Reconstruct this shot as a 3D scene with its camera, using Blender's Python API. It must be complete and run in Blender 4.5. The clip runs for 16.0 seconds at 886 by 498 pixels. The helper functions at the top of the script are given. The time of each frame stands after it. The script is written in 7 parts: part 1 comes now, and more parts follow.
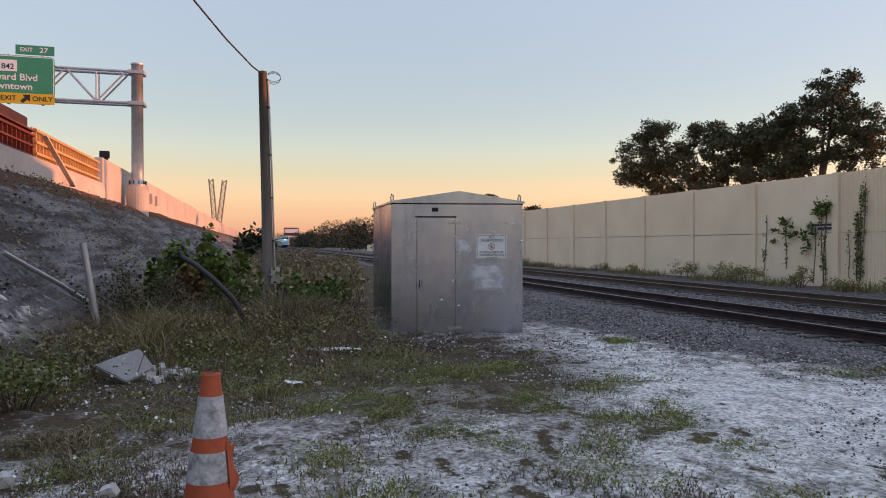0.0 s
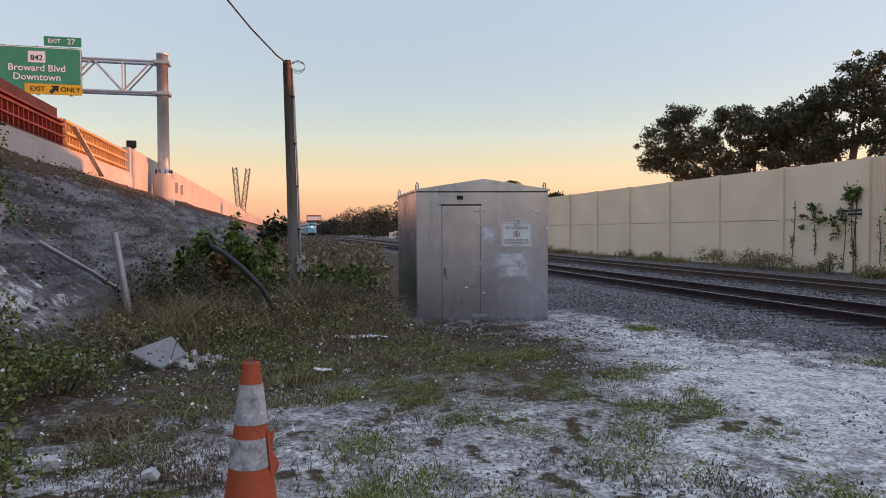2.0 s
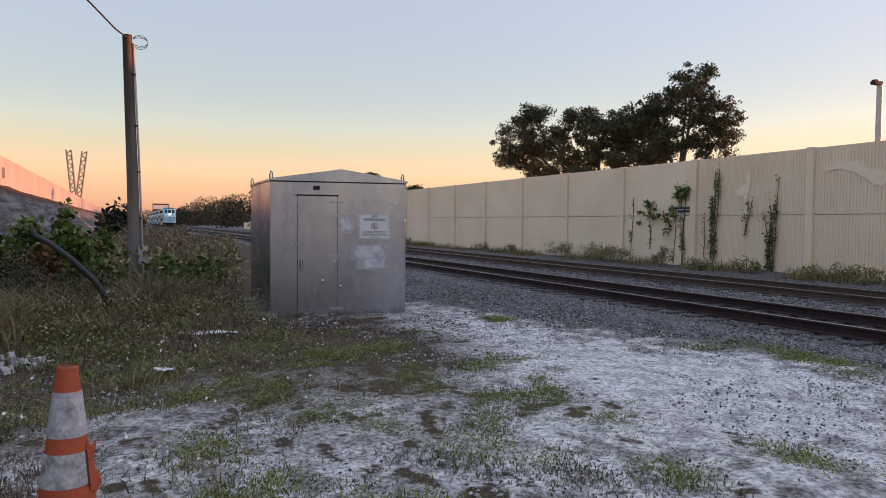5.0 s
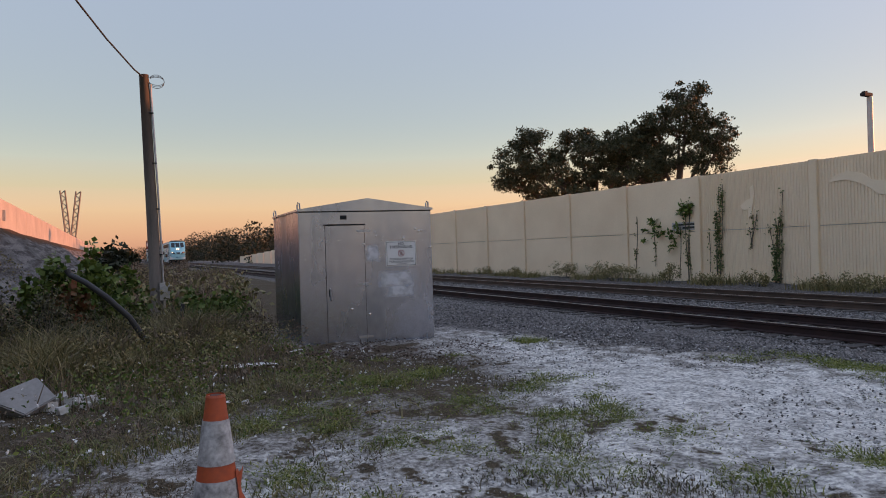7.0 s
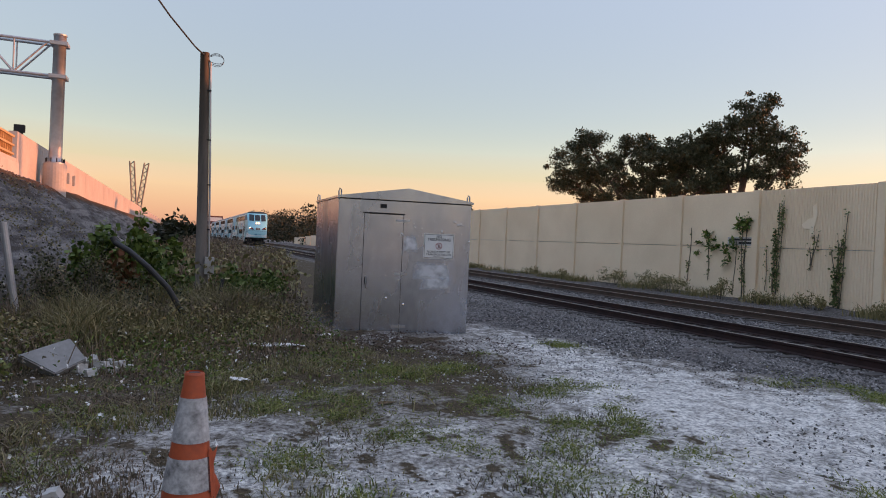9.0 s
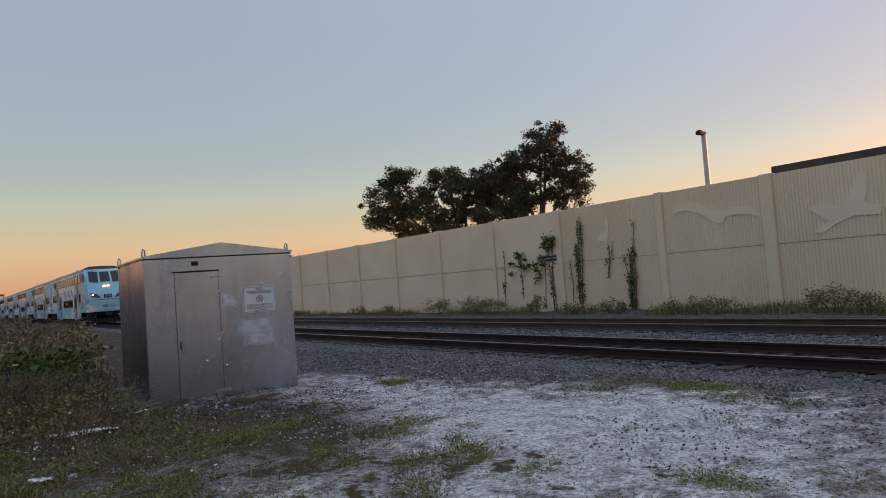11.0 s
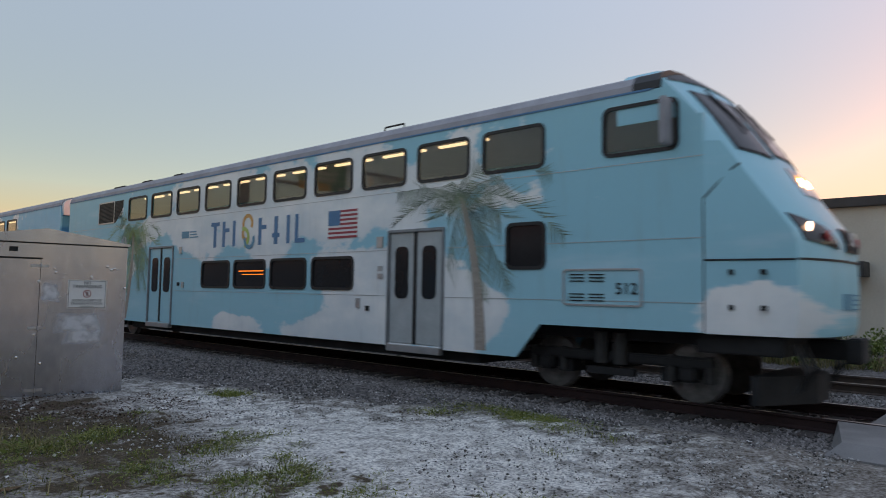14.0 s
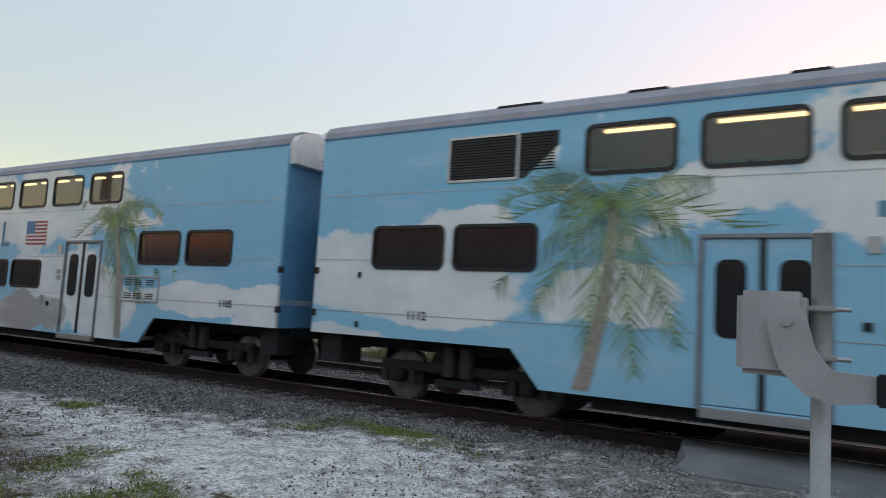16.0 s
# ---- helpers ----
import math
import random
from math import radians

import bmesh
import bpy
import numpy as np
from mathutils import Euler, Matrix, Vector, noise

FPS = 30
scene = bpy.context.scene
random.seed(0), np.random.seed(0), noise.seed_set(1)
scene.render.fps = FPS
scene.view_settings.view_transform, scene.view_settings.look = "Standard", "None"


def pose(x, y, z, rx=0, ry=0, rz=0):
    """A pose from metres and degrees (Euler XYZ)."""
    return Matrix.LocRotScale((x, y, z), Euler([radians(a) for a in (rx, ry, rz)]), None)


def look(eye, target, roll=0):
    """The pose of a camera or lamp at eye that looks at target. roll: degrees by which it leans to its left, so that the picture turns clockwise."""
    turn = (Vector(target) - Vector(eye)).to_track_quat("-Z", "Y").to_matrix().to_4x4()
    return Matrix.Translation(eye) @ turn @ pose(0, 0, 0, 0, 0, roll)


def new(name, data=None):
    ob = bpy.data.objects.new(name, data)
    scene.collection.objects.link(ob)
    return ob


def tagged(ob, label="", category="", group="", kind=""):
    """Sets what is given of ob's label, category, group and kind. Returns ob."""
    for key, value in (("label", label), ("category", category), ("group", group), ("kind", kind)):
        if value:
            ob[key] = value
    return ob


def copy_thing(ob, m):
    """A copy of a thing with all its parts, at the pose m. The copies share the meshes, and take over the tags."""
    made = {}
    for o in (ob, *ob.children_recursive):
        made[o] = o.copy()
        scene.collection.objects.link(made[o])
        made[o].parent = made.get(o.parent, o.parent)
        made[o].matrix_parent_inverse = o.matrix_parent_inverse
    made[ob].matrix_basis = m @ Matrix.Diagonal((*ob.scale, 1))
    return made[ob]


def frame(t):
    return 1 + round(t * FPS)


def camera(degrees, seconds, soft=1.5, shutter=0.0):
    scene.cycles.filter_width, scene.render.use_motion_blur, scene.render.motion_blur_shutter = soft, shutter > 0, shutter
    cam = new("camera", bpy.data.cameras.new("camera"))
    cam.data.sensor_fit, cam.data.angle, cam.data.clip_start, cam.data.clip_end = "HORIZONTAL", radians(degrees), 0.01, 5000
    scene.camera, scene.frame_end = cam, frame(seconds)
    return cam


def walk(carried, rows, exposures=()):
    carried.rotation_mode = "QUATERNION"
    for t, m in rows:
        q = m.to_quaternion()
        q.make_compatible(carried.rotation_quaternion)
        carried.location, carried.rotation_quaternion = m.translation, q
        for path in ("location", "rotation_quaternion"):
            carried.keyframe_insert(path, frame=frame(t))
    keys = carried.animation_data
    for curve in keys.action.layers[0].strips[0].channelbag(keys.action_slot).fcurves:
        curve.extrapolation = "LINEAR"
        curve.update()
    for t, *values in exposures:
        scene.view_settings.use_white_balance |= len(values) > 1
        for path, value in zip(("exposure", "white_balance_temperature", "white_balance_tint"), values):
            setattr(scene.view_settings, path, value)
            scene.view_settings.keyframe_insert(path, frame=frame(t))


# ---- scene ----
cam = camera(66.00, 16.0, soft=0.95, shutter=0.12)
PATH = [
    (0, pose(-0.009, 0.030, 1.542, 89.575, 0.035, -15.055)),
    (0.5, pose(-0.049, -0.016, 1.571, 89.849, 0.914, -11.404)),
    (1, pose(-0.075, 0.017, 1.565, 90.167, 1.287, -10.924)),
    (1.5, pose(-0.086, 0.038, 1.559, 89.665, 0.988, -11.906)),
    (2, pose(-0.072, 0.011, 1.561, 88.482, 0.244, -13.230)),
    (2.5, pose(-0.055, 0.039, 1.550, 87.363, -0.205, -14.528)),
    (3, pose(-0.048, 0.026, 1.553, 86.832, 0.117, -15.271)),
    (3.5, pose(-0.046, -0.051, 1.563, 87.027, 1.384, -14.883)),
    (4, pose(-0.020, 0.065, 1.570, 86.860, 0.336, -20.366)),
    (4.2, pose(0.026, 0.026, 1.573, 87.042, -0.564, -23.020)),
    (6.3, pose(-0.349, 0.289, 1.524, 89.781, 0.653, -26.342)),
    (6.5, pose(-0.447, 0.269, 1.532, 89.719, 3.031, -27.951)),
    (7, pose(-0.557, 0.260, 1.543, 90.019, 1.776, -25.506)),
    (7.5, pose(-0.496, 0.247, 1.557, 90.901, 0.830, -24.634)),
    (8, pose(-0.353, 0.230, 1.552, 90.622, -3.352, -22.116)),
    (8.2, pose(-0.291, 0.248, 1.553, 90.544, -3.722, -21.932)),
    (10.3, pose(-0.335, 0.232, 1.538, 87.229, 2.695, -22.598)),
    (10.5, pose(-0.351, 0.237, 1.555, 89.375, 2.716, -26.067)),
    (11, pose(-0.272, 0.301, 1.567, 92.676, 4.236, -35.856)),
    (11.5, pose(-0.268, 0.313, 1.582, 91.932, 3.588, -39.994)),
    (12, pose(-0.268, 0.310, 1.606, 90.913, 0.425, -40.823)),
    (12.5, pose(-0.213, 0.303, 1.656, 92.543, -0.788, -39.794)),
    (13, pose(-0.205, 0.219, 1.615, 92.223, -1.511, -35.768)),
    (13.5, pose(-0.185, 0.220, 1.630, 92.770, -0.569, -41.015)),
    (14, pose(-0.203, 0.260, 1.613, 93.656, -1.023, -47.883)),
    (14.5, pose(-0.227, 0.259, 1.608, 94.067, -2.062, -50.251)),
    (15, pose(-0.237, 0.258, 1.612, 94.530, -3.015, -51.057)),
    (15.5, pose(-0.262, 0.251, 1.604, 95.082, -3.734, -53.091)),
    (16, pose(-0.229, 0.290, 1.612, 95.276, -3.291, -58.482)),
]
EXPOSURES = [(0, 2.70, 9600, 44), (2, 2.76, 9600, 45), (4.2, 2.86, 9700, 48), (6.5, 2.44, 9650, 46), (8, 2.52, 9550, 44), (10.3, 2.74, 9600, 44), (10.6, 2.62, 9650, 44), (11.1, 2.24, 9750, 44), (12.5, 2.26, 9700, 43), (13.5, 2.32, 9800, 42), (14.0, 2.44, 10000, 40), (14.4, 2.84, 11200, 39), (16, 2.88, 11200, 39)]
walk(cam, PATH, EXPOSURES)

# ---- light ----
SUN_AZ, SUN_EL = radians(101), radians(1.7)   # clockwise from +y, above the horizon
world = bpy.data.worlds.new("dusk_sky")
scene.world = world
world.use_nodes = True
wn, wl = world.node_tree.nodes, world.node_tree.links
sky = wn.new("ShaderNodeTexSky")
sky.sky_type = "NISHITA"
sky.sun_disc = False
sky.sun_elevation, sky.sun_rotation = SUN_EL, SUN_AZ
sky.air_density, sky.dust_density, sky.ozone_density = 1.0, 1.0, 2.6
# hazy dusk: soft contrast from the sun's side to the far side, colours kept
split, join, haze, pale = wn.new("ShaderNodeSeparateColor"), wn.new("ShaderNodeCombineColor"), wn.new("ShaderNodeMath"), wn.new("ShaderNodeMath")
split.mode = join.mode = "HSV"
haze.operation, pale.operation = "POWER", "MULTIPLY"
haze.inputs[1].default_value, pale.inputs[1].default_value = 0.36, 1.48
soft, dull = wn.new("ShaderNodeMath"), wn.new("ShaderNodeMath")
soft.operation, dull.operation = "MULTIPLY_ADD", "DIVIDE"
soft.inputs[1].default_value, soft.inputs[2].default_value = 0.9, 1.0
# sky gain rising from horizon to zenith, added to brighten what the sky lights
up, rise = wn.new("ShaderNodeTexCoord"), wn.new("ShaderNodeSeparateXYZ")
square, lift, top_gain = wn.new("ShaderNodeMath"), wn.new("ShaderNodeMath"), wn.new("ShaderNodeMath")
square.operation = top_gain.operation = "MULTIPLY"
lift.operation = "MULTIPLY_ADD"
lift.inputs[1].default_value, lift.inputs[2].default_value = 1.4, 0.94
bg = wn["Background"]
cool, calm = wn.new("ShaderNodeMapRange"), wn.new("ShaderNodeMath")
calm.operation = "MULTIPLY"
cool.inputs["From Min"].default_value, cool.inputs["From Max"].default_value = 0.20, 0.55
cool.inputs["To Min"].default_value, cool.inputs["To Max"].default_value = 0.64, 1.06
bg.inputs["Strength"].default_value = 0.14
turn, wrap = wn.new("ShaderNodeMath"), wn.new("ShaderNodeMath")
turn.operation, wrap.operation = "ADD", "WRAP"
turn.inputs[1].default_value, wrap.inputs[1].default_value, wrap.inputs[2].default_value = -0.014, 1.0, 0.0
wl.new(sky.outputs[0], split.inputs[0]), wl.new(split.outputs[0], turn.inputs[0])
wl.new(turn.outputs[0], wrap.inputs[0]), wl.new(wrap.outputs[0], join.inputs[0])
wl.new(split.outputs[1], pale.inputs[0]), wl.new(split.outputs[1], soft.inputs[0])
wl.new(pale.outputs[0], dull.inputs[0]), wl.new(soft.outputs[0], dull.inputs[1]), wl.new(dull.outputs[0], calm.inputs[0])
wl.new(wrap.outputs[0], cool.inputs["Value"]), wl.new(cool.outputs[0], calm.inputs[1]), wl.new(calm.outputs[0], join.inputs[1])
wl.new(split.outputs[2], haze.inputs[0]), wl.new(haze.outputs[0], top_gain.inputs[0])
wl.new(up.outputs["Generated"], rise.inputs[0]), wl.new(rise.outputs[2], square.inputs[0]), wl.new(rise.outputs[2], square.inputs[1])
wl.new(square.outputs[0], lift.inputs[0]), wl.new(lift.outputs[0], top_gain.inputs[1]), wl.new(top_gain.outputs[0], join.inputs[2])
wl.new(join.outputs[0], bg.inputs["Color"])
sun = new("sun", bpy.data.lights.new("sun", "SUN"))
sun.data.energy, sun.data.angle, sun.data.color = 0.8, radians(0.6), (1.0, 0.45, 0.22)
sun.matrix_world = look((60, 12, 30), (60 - math.sin(SUN_AZ) * math.cos(SUN_EL), 12 - math.cos(SUN_AZ) * math.cos(SUN_EL), 30 - math.sin(SUN_EL)))

# ---- materials ----
def mat(name, col, rough=0.7, metal=0.0, col2=None, scale=2.0, fine=40.0, bump=0.15, var=1.0, spec=0.5, stretch=(1, 1, 1), dist=0.01):
    """Two-scale procedural surface: col and col2 mixed by broad and fine noise, with a fine relief."""
    m = bpy.data.materials.new(name)
    m.use_nodes = True
    nt = m.node_tree
    n, l = nt.nodes, nt.links
    b = n["Principled BSDF"]
    b.inputs["Metallic"].default_value = metal
    b.inputs["Specular IOR Level"].default_value = spec
    tc, mp = n.new("ShaderNodeTexCoord"), n.new("ShaderNodeMapping")
    mp.inputs["Scale"].default_value = stretch
    l.new(tc.outputs["Object"], mp.inputs["Vector"])
    n1, n2 = n.new("ShaderNodeTexNoise"), n.new("ShaderNodeTexNoise")
    n1.inputs["Scale"].default_value, n1.inputs["Detail"].default_value = scale, 6
    n2.inputs["Scale"].default_value, n2.inputs["Detail"].default_value = fine, 4
    l.new(mp.outputs[0], n1.inputs["Vector"]), l.new(mp.outputs[0], n2.inputs["Vector"])
    add = n.new("ShaderNodeMath")
    add.operation = "MULTIPLY_ADD"
    l.new(n2.outputs[0], add.inputs[0])
    add.inputs[1].default_value = 0.5
    l.new(n1.outputs[0], add.inputs[2])
    rp = n.new("ShaderNodeMapRange")
    rp.inputs["From Min"].default_value, rp.inputs["From Max"].default_value = 0.5, 1.0
    l.new(add.outputs[0], rp.inputs["Value"])
    mx = n.new("ShaderNodeMix")
    mx.data_type = "RGBA"
    col2 = col2 or tuple(c * (1 - 0.35 * var) for c in col)
    mx.inputs[6].default_value, mx.inputs[7].default_value = (*col, 1), (*col2, 1)
    l.new(rp.outputs[0], mx.inputs[0])
    l.new(mx.outputs[2], b.inputs["Base Color"])
    rr = n.new("ShaderNodeMapRange")
    rr.inputs["To Min"].default_value, rr.inputs["To Max"].default_value = max(0.03, rough - 0.12), min(1, rough + 0.12)
    l.new(n1.outputs[0], rr.inputs["Value"])
    l.new(rr.outputs[0], b.inputs["Roughness"])
    if bump:
        bp = n.new("ShaderNodeBump")
        bp.inputs["Strength"].default_value, bp.inputs["Distance"].default_value = bump, dist
        l.new(add.outputs[0], bp.inputs["Height"])
        l.new(bp.outputs[0], b.inputs["Normal"])
    return m


def glow(name, col, strength):
    m = bpy.data.materials.new(name)
    m.use_nodes = True
    b = m.node_tree.nodes["Principled BSDF"]
    b.inputs["Base Color"].default_value = (*col, 1)
    b.inputs["Emission Color"].default_value = (*col, 1)
    b.inputs["Emission Strength"].default_value = strength
    return m


def leafy(name, col, col2):
    """Leaves: colour changes from leaf to leaf."""
    m = bpy.data.materials.new(name)
    m.use_nodes = True
    n, l = m.node_tree.nodes, m.node_tree.links
    b = n["Principled BSDF"]
    g, mx = n.new("ShaderNodeNewGeometry"), n.new("ShaderNodeMix")
    mx.data_type = "RGBA"
    mx.inputs[6].default_value, mx.inputs[7].default_value = (*col, 1), (*col2, 1)
    l.new(g.outputs["Random Per Island"], mx.inputs[0])
    l.new(mx.outputs[2], b.inputs["Base Color"])
    b.inputs["Roughness"].default_value = 0.6
    b.inputs["Specular IOR Level"].default_value = 0.3
    return m


M = {}
M["steel"] = mat("galvanised_steel", (0.43, 0.515, 0.62), 0.26, 0.95, (0.26, 0.32, 0.40), 1.1, 9, 0.10, stretch=(1.2, 1.2, 0.5), dist=0.02)
M["conc_wall"] = mat("painted_concrete", (0.84, 0.655, 0.48), 0.85, 0, (0.74, 0.56, 0.40), 0.5, 14, 0.1)
M["concrete"] = mat("concrete", (0.52, 0.50, 0.47), 0.85, 0, (0.38, 0.36, 0.34), 0.6, 9, 0.15)
M["rail"] = mat("rusty_rail", (0.045, 0.016, 0.014), 0.8, 0.1, (0.022, 0.010, 0.010), 2, 30, 0.2)
# rust tone, made darker still for the shade between the rails
M["rust_shade_bits"] = leafy("rusty_shaded_ballast", (0.045, 0.028, 0.025), (0.12, 0.085, 0.075))
# far rails: paler rust, the light on their sides put into the colour
M["rail_pale"] = mat("lit_far_rail", (0.10, 0.06, 0.045), 0.8, 0.1, (0.06, 0.037, 0.03), 2, 30, 0.2)
M["railhead"] = mat("worn_railhead", (0.45, 0.43, 0.42), 0.3, 0.9, (0.3, 0.26, 0.24), 2, 30, 0.05)
M["tie"] = mat("weathered_tie", (0.075, 0.058, 0.052), 0.9, 0, (0.035, 0.028, 0.025), 2, 25, 0.4, stretch=(1, 6, 6))
M["stone"] = mat("ballast_stone", (0.36, 0.34, 0.335), 0.9, 0, (0.2, 0.19, 0.19), 6, 40, 0.3)
M["asphalt"] = mat("asphalt", (0.21, 0.205, 0.20), 0.9, 0, (0.11, 0.11, 0.108), 1.4, 60, 0.4)
M["wood_pole"] = mat("weathered_pole", (0.19, 0.155, 0.13), 0.9, 0, (0.09, 0.075, 0.065), 2, 30, 0.4, stretch=(4, 4, 0.4))
M["galv"] = mat("galvanised_pipe", (0.5, 0.51, 0.52), 0.5, 0.7, (0.38, 0.38, 0.38), 3, 40, 0.05)
M["black"] = mat("black_plastic", (0.03, 0.03, 0.032), 0.55, 0, None, 3, 30, 0.05)
M["bark"] = mat("bark", (0.12, 0.095, 0.075), 0.95, 0, (0.06, 0.05, 0.04), 3, 20, 0.6)
M["leaf_oak"] = leafy("oak_leaves", (0.026, 0.04, 0.019), (0.075, 0.075, 0.036))
M["leaf_far"] = leafy("far_tree_leaves", (0.010, 0.017, 0.008), (0.028, 0.036, 0.016))
M["leaf_bush"] = leafy("bush_leaves", (0.04, 0.09, 0.016), (0.16, 0.20, 0.045))
M["leaf_dry"] = leafy("dry_weeds", (0.19, 0.135, 0.085), (0.08, 0.07, 0.035))
M["grass"] = leafy("grass_blades", (0.06, 0.115, 0.018), (0.27, 0.26, 0.07))
# deep red, with the shade on the formwork put into the colour
M["red_form"] = mat("red_steel_form", (0.15, 0.03, 0.024), 0.7, 0.1, (0.08, 0.018, 0.015), 2, 20, 0.1)
M["wood_form"] = mat("formwork_timber", (0.55, 0.37, 0.19), 0.8, 0, (0.42, 0.26, 0.13), 2, 20, 0.15, stretch=(1, 0.3, 4))
M["orange"] = mat("cone_orange", (0.66, 0.10, 0.03), 0.55, 0, (0.42, 0.07, 0.03), 5, 40, 0.08)
M["white"] = mat("white_paint", (0.78, 0.78, 0.76), 0.6, 0, (0.66, 0.66, 0.64), 3, 30, 0.03)
M["dark"] = mat("dark_underframe", (0.024, 0.024, 0.025), 0.8, 0.1, (0.013, 0.013, 0.013), 3, 20, 0.2)
M["green"] = mat("sign_green", (0.0, 0.27, 0.16), 0.5, 0, (0.0, 0.23, 0.13), 2, 20, 0.0)
M["yellow"] = mat("sign_yellow", (0.75, 0.42, 0.02), 0.5, 0, (0.68, 0.38, 0.02), 2, 20, 0.0)
M["building"] = mat("building_render", (0.56, 0.52, 0.45), 0.85, 0, (0.48, 0.44, 0.38), 0.7, 12, 0.1)
M["roofdark"] = mat("dark_fascia", (0.06, 0.055, 0.055), 0.7, 0, None, 2, 20, 0.05)


def part(name, bm, material, parent=None, label="", smooth=False):
    """Link a bmesh as one mesh object, under parent where one is given."""
    me = bpy.data.meshes.new(name)
    bm.to_mesh(me)
    bm.free()
    for x in (material if isinstance(material, (list, tuple)) else [material]):
        me.materials.append(x)
    if smooth:
        for p in me.polygons:
            p.use_smooth = True
    ob = new(name, me)
    if parent:
        ob.parent = parent
    return tagged(ob, label) if label else ob


def raw(name, verts, faces, material, parent=None, smooth=False):
    me = bpy.data.meshes.new(name)
    me.from_pydata([tuple(v) for v in verts], [], faces)
    for x in (material if isinstance(material, (list, tuple)) else [material]):
        me.materials.append(x)
    if smooth:
        for p in me.polygons:
            p.use_smooth = True
    ob = new(name, me)
    if parent:
        ob.parent = parent
    return ob


def empty(name, m=None):
    ob = new(name)
    if m is not None:
        ob.matrix_world = m
    return ob


def B(*boxes, bevel=0.0):
    """A bmesh of boxes (x0, x1, y0, y1, z0, z1)."""
    bm = bmesh.new()
    for x0, x1, y0, y1, z0, z1 in boxes:
        v = [bm.verts.new(p) for p in ((x0, y0, z0), (x1, y0, z0), (x1, y1, z0), (x0, y1, z0), (x0, y0, z1), (x1, y0, z1), (x1, y1, z1), (x0, y1, z1))]
        for f in ((3, 2, 1, 0), (4, 5, 6, 7), (0, 1, 5, 4), (1, 2, 6, 5), (2, 3, 7, 6), (3, 0, 4, 7)):
            bm.faces.new([v[i] for i in f])
    if bevel:
        bmesh.ops.bevel(bm, geom=bm.edges[:], offset=bevel, segments=2, affect="EDGES")
    return bm


def tube(bm, pts, radii, n=10, caps=True):
    """A round tube through pts."""
    pts = [Vector(p) for p in pts]
    if not isinstance(radii, (list, tuple)):
        radii = [radii] * len(pts)
    rings = []
    for i, p in enumerate(pts):
        d = (pts[min(i + 1, len(pts) - 1)] - pts[max(i - 1, 0)]).normalized()
        a = d.cross(Vector((0, 0, 1)) if abs(d.z) < 0.9 else Vector((1, 0, 0))).normalized()
        b = d.cross(a)
        rings.append([bm.verts.new(p + radii[i] * (math.cos(k * 2 * math.pi / n) * a + math.sin(k * 2 * math.pi / n) * b)) for k in range(n)])
    for r0, r1 in zip(rings, rings[1:]):
        for k in range(n):
            bm.faces.new((r0[k], r0[(k + 1) % n], r1[(k + 1) % n], r1[k]))
    if caps:
        bm.faces.new(rings[0]), bm.faces.new(rings[-1][::-1])
    return bm


def prism(bm, outline, axis, a, b):
    """Extrude a 2D outline along an axis from a to b."""
    def at(p, c):
        return {"x": (c, p[0], p[1]), "y": (p[0], c, p[1]), "z": (p[0], p[1], c)}[axis]
    v0, v1 = [bm.verts.new(at(p, a)) for p in outline], [bm.verts.new(at(p, b)) for p in outline]
    bm.faces.new(v0), bm.faces.new(v1[::-1])
    for i in range(len(outline)):
        j = (i + 1) % len(outline)
        bm.faces.new((v0[i], v0[j], v1[j], v1[i]))
    bmesh.ops.recalc_face_normals(bm, faces=bm.faces[:])
    return bm


rng = np.random.default_rng(5)


def leaves(points, size, flat=0.0, aspect=0.6, fold=0.0):
    """Small leaf blades of random turn at points: vertices and faces."""
    n = len(points)
    d = rng.normal(size=(n, 3))
    d[:, 2] *= 1 - flat
    d /= np.linalg.norm(d, axis=1)[:, None]
    s = np.cross(d, rng.normal(size=(n, 3)))
    s /= np.linalg.norm(s, axis=1)[:, None]
    sz = size * rng.uniform(0.6, 1.4, n)[:, None]
    a, b = d * sz, s * sz * aspect * 0.5
    p = np.asarray(points)
    v = np.stack([p, p + a * 0.5 + b, p + a, p + a * 0.5 - b], 1).reshape(-1, 3)
    f = [(4 * i, 4 * i + 1, 4 * i + 2, 4 * i + 3) for i in range(n)]
    return v, f


def blob_points(c, r, n, shell=0.55):
    d = rng.normal(size=(n, 3))
    d /= np.linalg.norm(d, axis=1)[:, None]
    k = shell + (1 - shell) * rng.random(n) ** 0.7
    return np.asarray(c) + d * k[:, None] * np.asarray(r)


def lettering(name, text, size, m, parent, material, depth=0.002, align="CENTER"):
    cu = bpy.data.curves.new(name, "FONT")
    cu.body, cu.size, cu.extrude, cu.align_x, cu.align_y = text, size, depth, align, "CENTER"
    cu.resolution_u = 3
    cu.offset = 0.012 * size
    tmp = bpy.data.objects.new(name, cu)
    scene.collection.objects.link(tmp)
    me = bpy.data.meshes.new_from_object(tmp.evaluated_get(bpy.context.evaluated_depsgraph_get()))
    bpy.data.objects.remove(tmp)
    bpy.data.curves.remove(cu)
    me.materials.clear()
    me.materials.append(material)
    ob = new(name, me)
    if parent:
        ob.parent = parent
    ob.matrix_local = m
    return ob

# ---- ground ----
RZ = 0.07            # top of the rails
TX, TX2 = 10.57, 15.1   # centre lines of the two tracks
WALL_X = 20.85


def smooth(a, b, x):
    t = np.clip((np.asarray(x, float) - a) / (b - a), 0, 1)
    return t * t * (3 - 2 * t)


